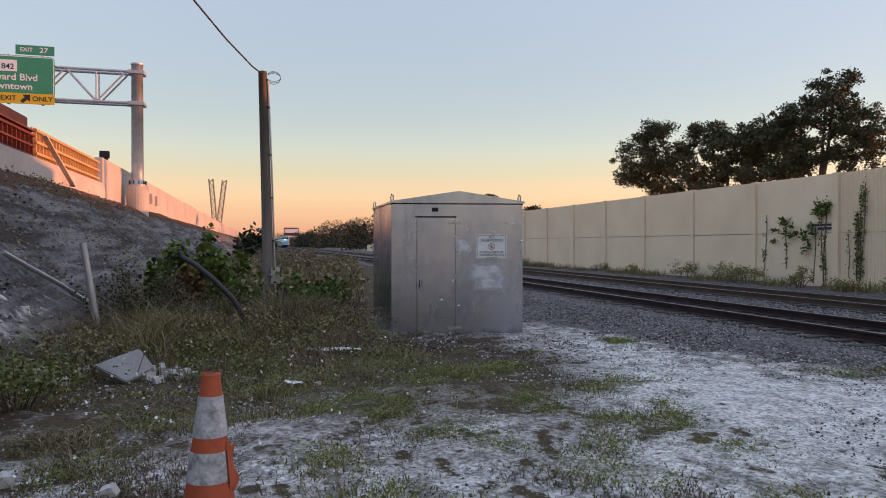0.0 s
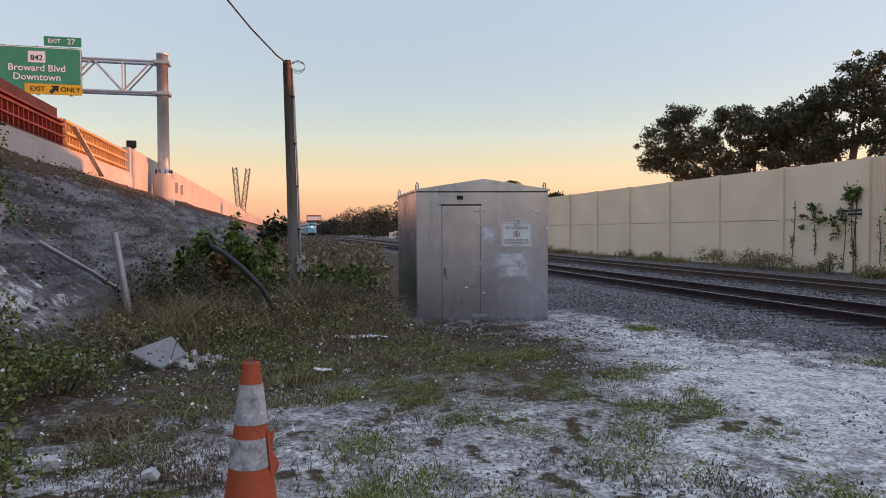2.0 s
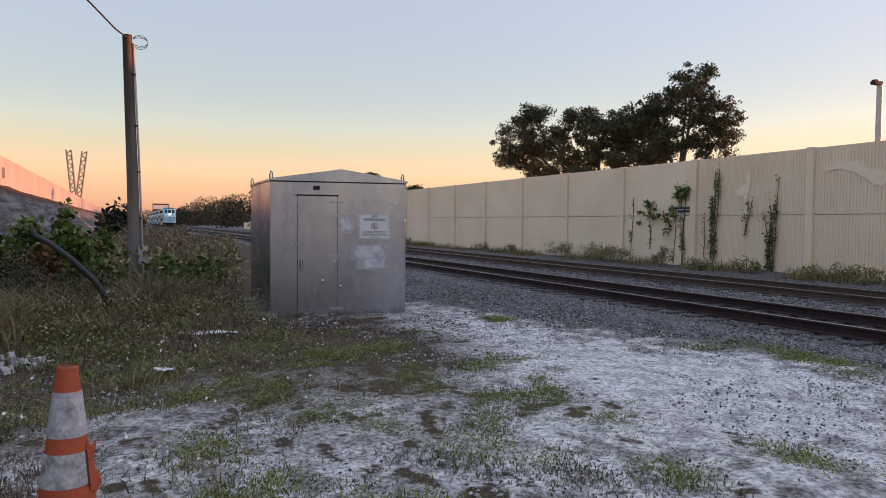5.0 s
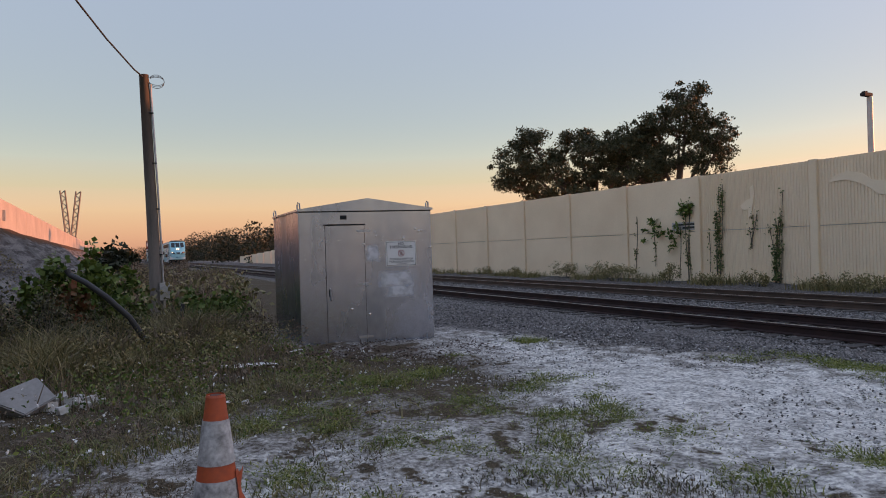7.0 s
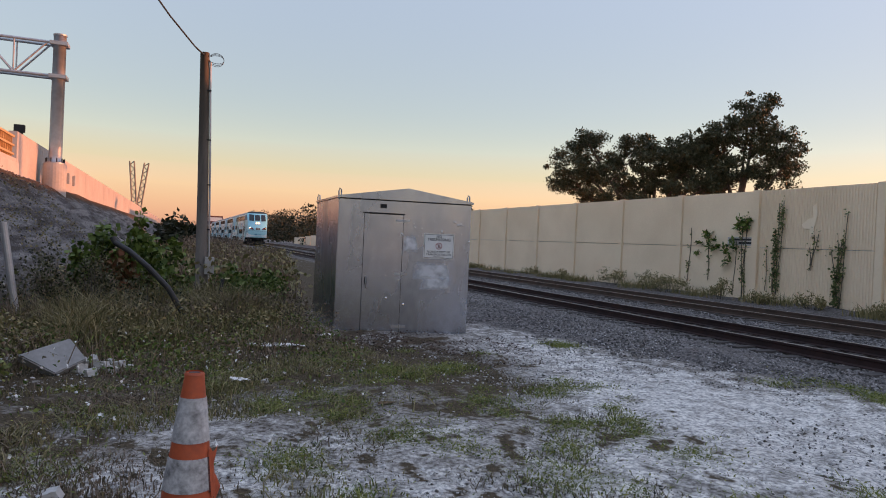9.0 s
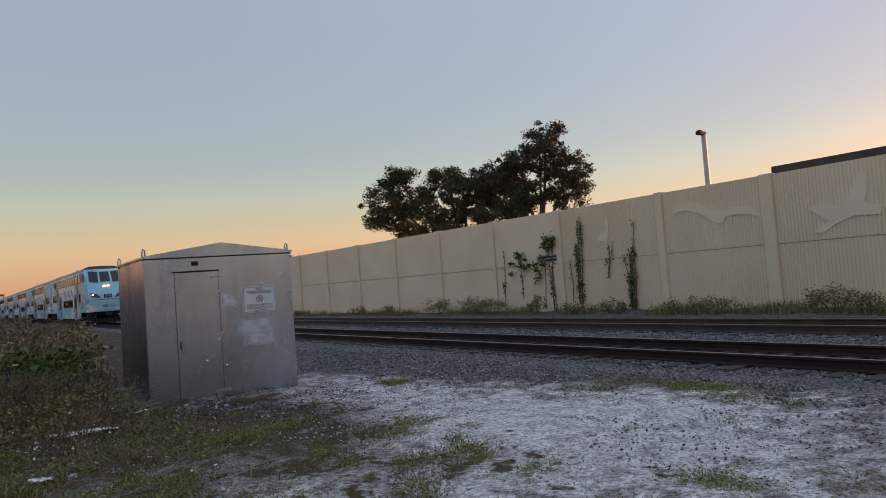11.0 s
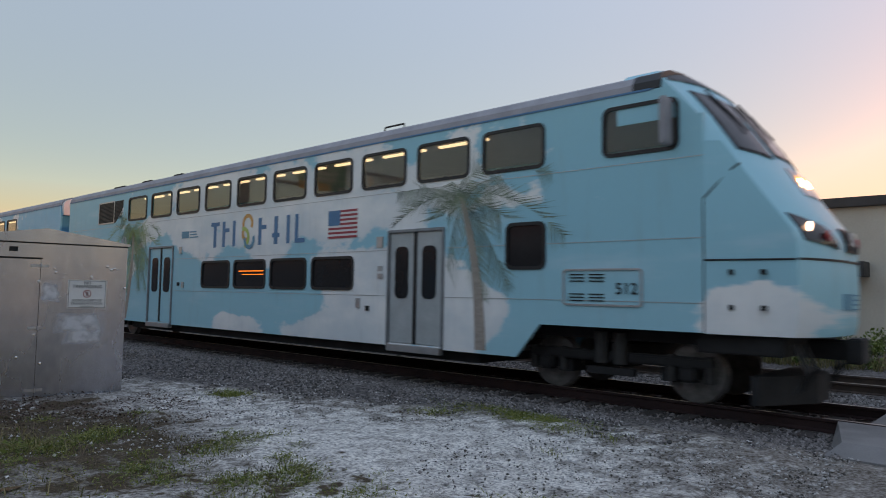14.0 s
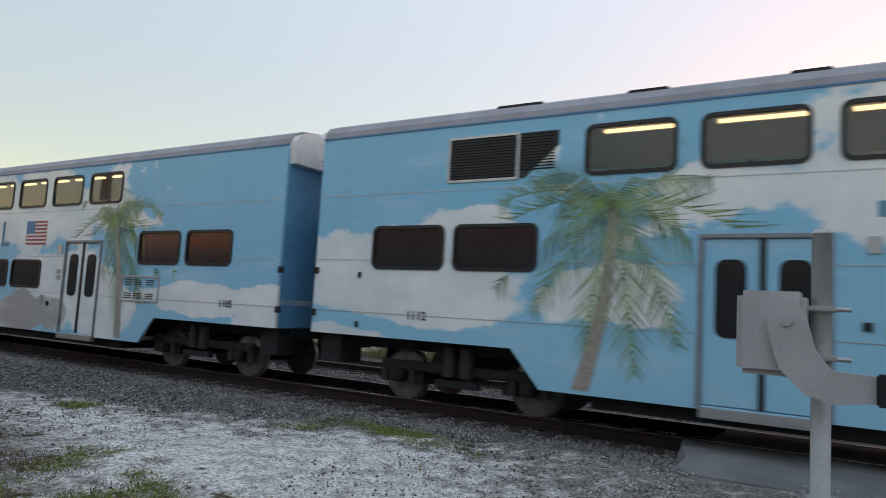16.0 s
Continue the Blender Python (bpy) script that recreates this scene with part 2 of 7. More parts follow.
def hnoise(x, y, s):
    return np.array([noise.noise((a * s, b * s, 0.3)) for a, b in zip(np.ravel(x), np.ravel(y))]).reshape(np.shape(x))


def ground_z(x, y):
    """Height of the ground: flat sand, the bank up to the highway, and the ballast bed."""
    x, y = np.asarray(x, float), np.asarray(y, float)
    bank = 3.7 * smooth(-2.3, -7.2, x) * smooth(-30, -12, y)
    bank = bank * 0.85 + 0.15 * 3.7 * np.clip((-2.3 - x) / 4.9, 0, 1) * smooth(-30, -12, y)
    bed = -0.13 * smooth(7.6, 9.2, x) * smooth(23, 19, x) * smooth(0.6, 2.6, y)
    return bank + bed


def build_ground():
    xs = np.unique(np.concatenate([np.linspace(-1800, -60, 12), np.linspace(-60, -8, 27), np.linspace(-8, 12, 134), np.linspace(12, 24, 36), np.linspace(24, 70, 18), np.linspace(70, 1800, 12)]))
    ys = np.unique(np.concatenate([np.linspace(-1800, -20, 12), np.linspace(-20, -2, 24), np.linspace(-2, 22, 150), np.linspace(22, 60, 60), np.linspace(60, 420, 60), np.linspace(420, 1800, 12)]))
    X, Y = np.meshgrid(xs, ys)
    near = (np.abs(X) < 60) & (Y > -25) & (Y < 120)
    Z = ground_z(X, Y)
    Z = Z + np.where(near, 0.05 * hnoise(X, Y, 0.5) + 0.04 * hnoise(X, Y, 2.3) + 0.016 * hnoise(X, Y, 6.1), 0) * np.where((X > 9.0) & (X < 17), 0.25, 1) * (0.1 + 0.9 * smooth(0.2, 2.2, Y))
    Z += np.where(X < -3, 0.10, 0) * hnoise(X, Y, 1.1)
    nx = len(xs)
    verts = np.stack([X, Y, Z], 2).reshape(-1, 3)
    faces = [(j * nx + i, j * nx + i + 1, (j + 1) * nx + i + 1, (j + 1) * nx + i) for j in range(len(ys) - 1) for i in range(nx - 1)]
    ob = raw("ground", verts, faces, M["ground"], smooth=True)
    x, y = X.ravel(), Y.ravel()
    sand = np.exp(-((x - 5.2) / 1.9) ** 2 - ((y - 4.9) / 1.7) ** 2) + 0.72 * np.exp(-((x - 4.9 - 0.03 * (y - 8)) / 1.2) ** 2 - ((y - 8.5) / 3.6) ** 2) + 0.6 * np.exp(-((x - 1.4) / 3.6) ** 2 - ((y - 4.0) / 2.5) ** 2)
    ballast = smooth(6.5, 7.7, x + 0.3 * (np.minimum(y, 12) - 6)) * smooth(27, 21, x)
    ballast = np.maximum(ballast, smooth(-3.0, -4.2, x) * smooth(-9, -7.3, x))
    scrub = smooth(13.5, 18, y) * smooth(8.3, 6.9, x) * smooth(-3.5, -2, x)
    ballast = ballast * (1 - 0.95 * scrub)
    grass = np.clip(0.9 * scrub + 0.62 * np.exp(-((x - 2.3) / 1.6) ** 2 - ((y - 8.7) / 2.2) ** 2) + 0.32 * smooth(4.6, 3.0, x) * smooth(1.5, 3.5, y) + (0.30 * smooth(0.4, -1.8, x) + 0.55 * smooth(6.0, 9.0, y) * smooth(2.8, 1.2, x)) + 0.6 * smooth(26, 34, x), 0, 1) * smooth(-4.6, -3.0, x)
    bank = smooth(-2.6, -3.8, x) * smooth(-9, -7.3, x)
    sand = sand + 0.6 * np.exp(-((x + 3.5) / 0.8) ** 2 - ((y - 10.2) / 2.2) ** 2) + 0.7 * np.exp(-((x + 1.6) / 1.2) ** 2 - ((y - 4.6) / 0.9) ** 2)
    earth = 1.15 * smooth(-5.3, -6.5, x) * smooth(-9, -7.3, x)
    # rail beds, where rust stain and shade are both in the colour
    rust = np.where(np.abs(x - TX) < 0.85, 1.0, 0.0) + np.where(np.abs(x - TX2) < 0.85, 0.25, 0.0)
    for nm, val in (("sand", sand), ("ballast", ballast), ("grass", grass), ("bank", bank), ("earth", earth), ("rust", rust)):
        at = ob.data.attributes.new(nm, "FLOAT", "POINT")
        at.data.foreach_set("value", val.astype(np.float32))
    return tagged(ob, "white sandy ground with grass patches and gravel", "ground", kind="structure")


def ground_material():
    m = bpy.data.materials.new("sand_gravel_and_soil")
    m.use_nodes = True
    n, l = m.node_tree.nodes, m.node_tree.links
    b = n["Principled BSDF"]
    b.inputs["Roughness"].default_value = 0.95
    b.inputs["Specular IOR Level"].default_value = 0.15
    g = n.new("ShaderNodeNewGeometry")

    def noise_tex(scale, detail=5, rough=0.6):
        t = n.new("ShaderNodeTexNoise")
        t.inputs["Scale"].default_value, t.inputs["Detail"].default_value, t.inputs["Roughness"].default_value = scale, detail, rough
        l.new(g.outputs["Position"], t.inputs["Vector"])
        return t.outputs[0]

    def attr(nm):
        a = n.new("ShaderNodeAttribute")
        a.attribute_name = nm
        return a.outputs["Fac"]

    def calc(op, a, c):
        q = n.new("ShaderNodeMath")
        q.operation = op
        for i, v in enumerate((a, c)):
            if isinstance(v, (int, float)):
                q.inputs[i].default_value = v
            else:
                l.new(v, q.inputs[i])
        return q.outputs[0]

    def ramp(v, lo, hi):
        q = n.new("ShaderNodeMapRange")
        q.inputs["From Min"].default_value, q.inputs["From Max"].default_value = lo, hi
        l.new(v, q.inputs["Value"])
        return q.outputs[0]

    def mix(f, a, c):
        q = n.new("ShaderNodeMix")
        q.data_type = "RGBA"
        l.new(f, q.inputs[0])
        for i, v in ((6, a), (7, c)):
            if isinstance(v, tuple):
                q.inputs[i].default_value = (*v, 1)
            else:
                l.new(v, q.inputs[i])
        return q.outputs[2]

    big, mid, fine, grit = noise_tex(0.9), noise_tex(3.5, 7), noise_tex(26, 4), noise_tex(90, 2)
    sandcol = mix(ramp(fine, 0.36, 0.58), mix(ramp(mid, 0.38, 0.6), (0.21, 0.19, 0.175), (0.38, 0.36, 0.345)), mix(ramp(mid, 0.36, 0.56), (0.53, 0.495, 0.455), (0.88, 0.835, 0.77)))
    soil = mix(ramp(fine, 0.38, 0.62), mix(ramp(mid, 0.4, 0.6), (0.085, 0.064, 0.048), (0.18, 0.148, 0.122)), (0.33, 0.30, 0.275))
    turf = mix(ramp(fine, 0.3, 0.7), (0.048, 0.034, 0.020), (0.14, 0.095, 0.062))
    vor = n.new("ShaderNodeTexVoronoi")
    vor.inputs["Scale"].default_value = 22
    l.new(g.outputs["Position"], vor.inputs["Vector"])
    sep = n.new("ShaderNodeSeparateColor")
    l.new(vor.outputs["Color"], sep.inputs[0])
    rock = mix(sep.outputs[0], (0.052, 0.046, 0.044), (0.225, 0.20, 0.19))
    c = mix(ramp(calc("ADD", attr("sand"), calc("MULTIPLY", calc("SUBTRACT", mid, 0.5), 2.6)), 0.15, 0.75), soil, sandcol)
    c = mix(ramp(calc("ADD", calc("ADD", attr("grass"), calc("MULTIPLY", calc("SUBTRACT", big, 0.5), 1.8)), calc("MULTIPLY", calc("SUBTRACT", mid, 0.5), 2.2)), 0.40, 0.62), c, turf)
    c = mix(ramp(calc("ADD", attr("ballast"), calc("MULTIPLY", calc("SUBTRACT", mid, 0.5), 1.2)), 0.4, 0.7), c, rock)
    scree = mix(ramp(calc("ADD", calc("MULTIPLY", mid, 0.5), calc("MULTIPLY", big, 0.5)), 0.42, 0.58), mix(sep.outputs[0], (0.05, 0.046, 0.048), (0.13, 0.122, 0.125)), mix(sep.outputs[1], (0.11, 0.104, 0.104), (0.25, 0.24, 0.235)))
    strata = n.new("ShaderNodeTexNoise")
    strata.inputs["Scale"].default_value, strata.inputs["Detail"].default_value = 1.0, 7
    flow = n.new("ShaderNodeMapping")
    flow.inputs["Scale"].default_value = (3.2, 0.22, 3.2)
    l.new(g.outputs["Position"], flow.inputs["Vector"]), l.new(flow.outputs[0], strata.inputs["Vector"])
    scree = mix(ramp(strata.outputs[0], 0.52, 0.60), scree, mix(sep.outputs[1], (0.16, 0.152, 0.148), (0.30, 0.29, 0.28)))
    scree = mix(ramp(strata.outputs[0], 0.46, 0.38), scree, mix(sep.outputs[1], (0.045, 0.038, 0.035), (0.10, 0.085, 0.075)))
    scree = mix(ramp(calc("ADD", attr("sand"), calc("MULTIPLY", calc("SUBTRACT", mid, 0.5), 2.4)), 0.45, 0.8), scree, sandcol)
    c = mix(attr("bank"), c, scree)
    c = mix(ramp(calc("ADD", attr("earth"), calc("MULTIPLY", calc("SUBTRACT", big, 0.5), 2.0)), 0.4, 0.7), c, mix(ramp(fine, 0.35, 0.65), (0.07, 0.034, 0.020), (0.17, 0.095, 0.058)))
    # rail bed colour: rust stain with the rails' shade painted in
    c = mix(attr("rust"), c, mix(sep.outputs[0], (0.04, 0.025, 0.022), (0.10, 0.07, 0.062)))
    l.new(c, b.inputs["Base Color"])
    h = calc("ADD", calc("MULTIPLY", fine, 0.6), calc("MULTIPLY", grit, 0.4))
    h = calc("ADD", h, calc("MULTIPLY", vor.outputs["Distance"], calc("MULTIPLY", attr("ballast"), 1.5)))
    bp = n.new("ShaderNodeBump")
    bp.inputs["Strength"].default_value, bp.inputs["Distance"].default_value = 0.8, 0.05
    l.new(h, bp.inputs["Height"])
    l.new(bp.outputs[0], b.inputs["Normal"])
    return m


M["ground"] = ground_material()
build_ground()

# ---- railway ----
def rail_profile(x):
    h = 0.172
    return [(x - 0.07, RZ - h), (x + 0.07, RZ - h), (x + 0.07, RZ - h + 0.015), (x + 0.011, RZ - h + 0.035), (x + 0.011, RZ - 0.045), (x + 0.037, RZ - 0.035),
            (x + 0.037, RZ - 0.006), (x + 0.03, RZ), (x - 0.03, RZ), (x - 0.037, RZ - 0.006), (x - 0.037, RZ - 0.035), (x - 0.011, RZ - 0.045), (x - 0.011, RZ - h + 0.035), (x - 0.07, RZ - h + 0.015)]


def build_track(cx, name, rail_mat):
    top = empty(name)
    tagged(top, "railway track with rusty rails on grey ballast", "railway track", kind="structure")
    for s in (-1, 1):
        x = cx + s * 0.7545
        r = part("rail", prism(bmesh.new(), rail_profile(x), "y", -60, 420), rail_mat, top)
        part("railhead", B((x - 0.028, x + 0.028, -60, 420, RZ - 0.002, RZ + 0.003)), M["railhead"], r, "polished steel running surface")
    me = bpy.data.meshes.new("tie")
    bm = B((-1.3, 1.3, -0.11, 0.11, -0.18, 0), bevel=0.012)
    bm.to_mesh(me), bm.free()
    me.materials.append(M["tie"])
    for k in range(150):
        o = new("tie", me)
        o.parent = top
        o.location = (cx + random.uniform(-0.03, 0.03), -16 + k * 0.52, RZ - 0.165 + random.uniform(-0.01, 0.005))
        o.rotation_euler = (0, 0, random.uniform(-0.015, 0.015))
    return top


track_near = build_track(TX, "track_near", M["rail"])
# the paler rail colour stands for lit rail sides
track_far = build_track(TX2, "track_far", M["rail_pale"])

# ---- sound wall ----
POSTS = [7.12, 11.71, 15.77, 20.88] + [25.21 + 4.333 * i for i in range(14)]


def build_sound_wall():
    wall = empty("wall_sound_barrier")
    tagged(wall, "tall cream concrete sound wall of panels between posts", "sound wall", kind="structure")
    top = 4.18
    for i, y in enumerate(POSTS):
        w = 0.42 if i == 1 else 0.3
        x = WALL_X - 0.011 * (y - 20)
        part("post", B((x - 0.06, x + 0.30, y - w / 2, y + w / 2, -0.4, top + 0.03), bevel=0.01), M["conc_wall"], wall)
    for i, (a, b) in enumerate(zip(POSTS, POSTS[1:])):
        for z0, z1 in ((-0.4, 1.94), (1.965, top)):
            y0, y1 = a + (0.21 if i == 1 else 0.15), b - (0.21 if i == 0 else 0.15)
            x = WALL_X - 0.011 * ((a + b) / 2 - 20)
            if i < 3:
                prof, p, k = [], 0.11, 0
                y = y0
                while y + p <= y1:
                    prof += [(x + 0.022, y), (x + 0.022, y + 0.04), (x, y + 0.05), (x, y + 0.10)]
                    y += p
                prof += [(x + 0.022, y1), (x + 0.2, y1), (x + 0.2, y0)]
                bm = prism(bmesh.new(), prof, "z", z0, z1)
            else:
                bm = B((x, x + 0.2, y0, y1, z0, z1), bevel=0.008)
            part("panel", bm, M["conc_wall"], wall)
        # hidden strip, added to keep sun from leaking through the panel joint
        part("joint_light_stop", B((x + 0.06, x + 0.16, y0, y1, 1.9, 2.0)), M["concrete"], wall)
    return wall


build_sound_wall()

# ---- signal hut ----
HUT = pose(2.188, 11.577, -0.03, 0, 0, -9.85)
HW, HH, HD, SKEW = 2.28, 2.30, 2.2, -0.15


def skewed(bm):
    for v in bm.verts:
        v.co.x += SKEW * v.co.y
    return bm


def film_material(name, col):
    """Thin uneven paint: fades out towards its edge and in blotches."""
    m = mat(name, col, 0.7, 0, None, 3, 30, 0.0, var=0.2)
    n, l = m.node_tree.nodes, m.node_tree.links
    at, no, ml, rp = n.new("ShaderNodeAttribute"), n.new("ShaderNodeTexNoise"), n.new("ShaderNodeMath"), n.new("ShaderNodeMapRange")
    at.attribute_name = "cover"
    no.inputs["Scale"].default_value, no.inputs["Detail"].default_value = 7, 4
    tc = n.new("ShaderNodeTexCoord")
    l.new(tc.outputs["Object"], no.inputs["Vector"])
    ml.operation = "MULTIPLY"
    l.new(at.outputs["Fac"], ml.inputs[0]), l.new(no.outputs[0], ml.inputs[1])
    rp.inputs["From Min"].default_value, rp.inputs["From Max"].default_value, rp.inputs["To Max"].default_value = 0.10, 0.55, 0.72
    l.new(ml.outputs[0], rp.inputs["Value"]), l.new(rp.outputs[0], n["Principled BSDF"].inputs["Alpha"])
    return m


M["overpaint"] = film_material("pale_overpaint", (0.82, 0.83, 0.85))


def film(parent, x0, x1, z0, z1, y):
    n = 10
    V, F, C = [], [], []
    for j in range(n + 1):
        for i in range(n + 1):
            u, v = i / n, j / n
            V.append((x0 + (x1 - x0) * u, y, z0 + (z1 - z0) * v))
            C.append(min(1, 3.4 * min(u, 1 - u, v, 1 - v)))
    F = [(j * (n + 1) + i, j * (n + 1) + i + 1, (j + 1) * (n + 1) + i + 1, (j + 1) * (n + 1) + i) for j in range(n) for i in range(n)]
    ob = raw("overpaint", V, F, M["overpaint"], parent)
    at = ob.data.attributes.new("cover", "FLOAT", "POINT")
    at.data.foreach_set("value", np.array(C, np.float32))
    return ob


def build_hut():
    hut = tagged(empty("signal_hut", HUT), "dented galvanised steel railway signal hut on gravel", "hut")
    body = part("body", skewed(B((0, HW, 0.008, HD, 0.05, HH))), M["steel"], hut)
    part("skid", skewed(B((0.05, 2.2, 0.05, HD - 0.05, -0.06, 0.05))), M["dark"], hut, "dark base skid")
    bm = bmesh.new()
    prism(bm, [(-0.03, 2.275), (HW + 0.03, 2.275), (HW + 0.03, 2.31), (1.16, 2.49), (-0.03, 2.31)], "y", -0.03, HD + 0.03)
    bmesh.ops.bevel(bm, geom=bm.edges[:], offset=0.006, segments=2, affect="EDGES")
    part("roof", skewed(bm), M["steel"], hut)
    # dark strip in place of the shadow line below the roof edge
    part("eave_shade_strip", B((0.0, HW, -0.004, 0.01, 2.255, 2.275)), M["dark"], hut)
    for a, b, z0, z1 in ((0.0, 0.425, 0.0, 2.255), (0.425, 1.098, 2.052, 2.255), (1.098, HW, 0.0, 2.255), (0.425, 1.098, 0.0, 0.018)):
        part("sheet", B((a + 0.0015, b - 0.0015, -0.004, 0.010, z0, z1), bevel=0.002), M["steel"], hut)
    for k in range(3):
        y0 = 0.012 + k * (HD / 3)
        bm = B((-0.008, 0.004, y0 + 0.002, y0 + HD / 3 - 0.004, 0.0, 2.26), bevel=0.002)
        part("side_sheet", skewed(bm), M["steel"], hut)
    # door
    door = part("door", B((0.432, 1.091, -0.012, 0.008, 0.026, 2.026), bevel=0.003), M["steel"], hut, "closed steel door")
    part("door_gap", B((0.425, 1.098, -0.001, 0.009, 0.018, 2.036)), M["dark"], hut)
    part("drip_rail", B((0.395, 1.115, -0.03, 0.0, 2.034, 2.05), bevel=0.003), M["dark"], hut)
    part("handle", tube(bmesh.new(), [(0.49, -0.012, 0.96), (0.49, -0.05, 0.95), (0.492, -0.055, 0.86), (0.50, -0.05, 0.78), (0.50, -0.012, 0.77)], 0.012, 8), M["galv"], door)
    part("lock_plate", B((0.465, 0.515, -0.018, -0.010, 0.83, 0.95), bevel=0.002), M["dark"], door)
    for z in (1.93, 1.02, 0.12):
        bm = B((0.965, 1.08, -0.02, -0.010, z - 0.02, z + 0.02), (1.105, 1.20, -0.014, -0.002, z - 0.02, z + 0.02), bevel=0.003)
        tube(bm, [(1.095, -0.018, z - 0.035), (1.095, -0.018, z + 0.035)], 0.012, 8)
        part("hinge", bm, M["galv"], hut)
    # vent plate above the door
    part("vent_plate", B((0.69, 0.80, -0.009, 0.0, 2.13, 2.20)), M["dark"], hut, "small dark plate over the door")
    # sign
    sg = part("warning_sign", B((1.462, 1.995, -0.010, -0.005, 1.307, 1.736), bevel=0.002), M["white"], hut, "white no trespassing sign")
    part("sign_border", B(*[(1.474, 1.983, -0.0115, -0.0105, z, z + 0.006) for z in (1.318, 1.719)], *[(x, x + 0.006, -0.0115, -0.0105, 1.318, 1.725) for x in (1.474, 1.977)]), M["rubber_black"], sg)
    face = pose(0, 0, 0, 90, 0, 0)
    for text, z, s in (("NO", 1.69, 0.062), ("TRESPASSING", 1.635, 0.068), ("FLORIDA DEPT OF", 1.425, 0.05), ("TRANSPORTATION", 1.378, 0.05)):
        lettering("sign_text", text, s, Matrix.Translation((1.7285, -0.0115, z)) @ face, sg, M["rubber_black"], 0.0005)
    part("unread_line", B((1.64, 1.82, -0.0115, -0.0105, 1.336, 1.345)), M["rubber_black"], sg)
    bm = bmesh.new()
    for i in range(24):
        a, b = radians(15 * i), radians(15 * i + 15)
        q = [bm.verts.new((1.7285 + r * math.cos(t), -0.0118, 1.528 + r * math.sin(t))) for t, r in ((a, 0.058), (b, 0.058), (b, 0.047), (a, 0.047))]
        bm.faces.new(q)
    v = [bm.verts.new((1.7285 + x, -0.0118, 1.528 + z)) for x, z in ((-0.04, 0.033), (-0.033, 0.04), (0.04, -0.033), (0.033, -0.04))]
    bm.faces.new(v)
    part("ban_ring", bm, M["sign_red"], sg, "red ring with a bar")
    part("ban_mark", B((1.712, 1.742, -0.0112, -0.0106, 1.50, 1.555)), M["rubber_black"], sg)
    film(hut, 1.08, 1.40, 1.36, 1.73, -0.0095)
    film(hut, 1.22, 2.07, 0.90, 1.28, -0.0095)
    film(hut, 1.36, 2.05, 0.75, 1.02, -0.0098)
    # dents, as raised spots whose glints are put in as lighter metal
    rd = random.Random(4)
    spots = [(0.08, 1.55), (0.09, 1.47), (0.04, 1.12), (0.30, 0.38), (0.65, 1.78), (0.83, 0.98), (0.85, 0.6), (0.65, 0.04), (1.08, 1.7), (1.28, 1.9), (1.30, 1.84), (1.42, 1.82), (1.40, 1.76), (1.43, 1.70), (1.63, 1.96), (1.78, 1.78), (2.0, 1.95), (2.06, 1.9), (2.10, 1.92), (2.14, 1.90), (2.12, 1.75), (2.26, 1.62), (1.05, 0.92), (1.15, 0.5)]
    for x, z in spots:
        r = rd.uniform(0.012, 0.026)
        bm = bmesh.new()
        bmesh.ops.create_uvsphere(bm, u_segments=10, v_segments=6, radius=r, matrix=Matrix.Translation((x, -0.0115, z)) @ Matrix.Diagonal((1, 0.25, 1, 1)))
        part("dent", bm, M["bright"], hut, smooth=True)
    for x, y in ((0.02, 0.02), (0.02, HD - 0.06), (HW - 0.04, 0.02), (HW - 0.04, HD - 0.06)):
        bm = tube(bmesh.new(), [(x - 0.03, y, 2.24), (x - 0.035, y, 2.38), (x - 0.02, y, 2.43), (x + 0.005, y, 2.41), (x + 0.01, y, 2.30)], 0.013, 6)
        part("lifting_eye", skewed(bm), M["galv"], hut)
    return hut


M["rubber_black"] = mat("black_ink", (0.02, 0.02, 0.022), 0.6, 0, None, 2, 20, 0.0)
M["sign_red"] = mat("red_ink", (0.45, 0.03, 0.03), 0.6, 0, None, 2, 20, 0.0)
# lighter than the hut sheets, to give the dents their glint
M["bright"] = mat("dent_glint_metal", (0.8, 0.8, 0.8), 0.25, 0.9, None, 5, 40, 0.0)


build_hut()

# ---- highway on its bank ----
HX = -7.3
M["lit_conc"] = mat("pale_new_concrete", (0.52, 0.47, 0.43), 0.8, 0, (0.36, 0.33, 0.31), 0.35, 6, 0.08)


def build_highway():
    hwy = tagged(empty("wall_highway"), "pale concrete highway retaining wall and parapet above a gravel bank", "retaining wall", kind="structure")
    part("footing", B((HX - 0.45, HX + 0.12, -20, 36, 3.2, 4.28), bevel=0.02), M["concrete"], hwy)
    part("lower_wall", B((HX - 0.4, HX, -20, 36, 4.28, 4.48)), M["lit_conc"], hwy)
    y = 36.0
    while y < 290:
        L = 6.0 if y < 120 else 30.0
        part("parapet_unit", B((HX - 0.35, HX, y + 0.012, y + L - 0.012, 2.9, 5.72), bevel=0.01), M["lit_conc"], hwy)
        y += L
    part("deck", B((-26, HX - 0.45, -20, 290, 3.4, 4.2)), M["asphalt"], hwy)
    for y in (50.5, 53.0):
        part("conduit_box", B((HX, HX + 0.16, y, y + 0.35, 4.3, 5.0), bevel=0.01), M["galv"], hwy)


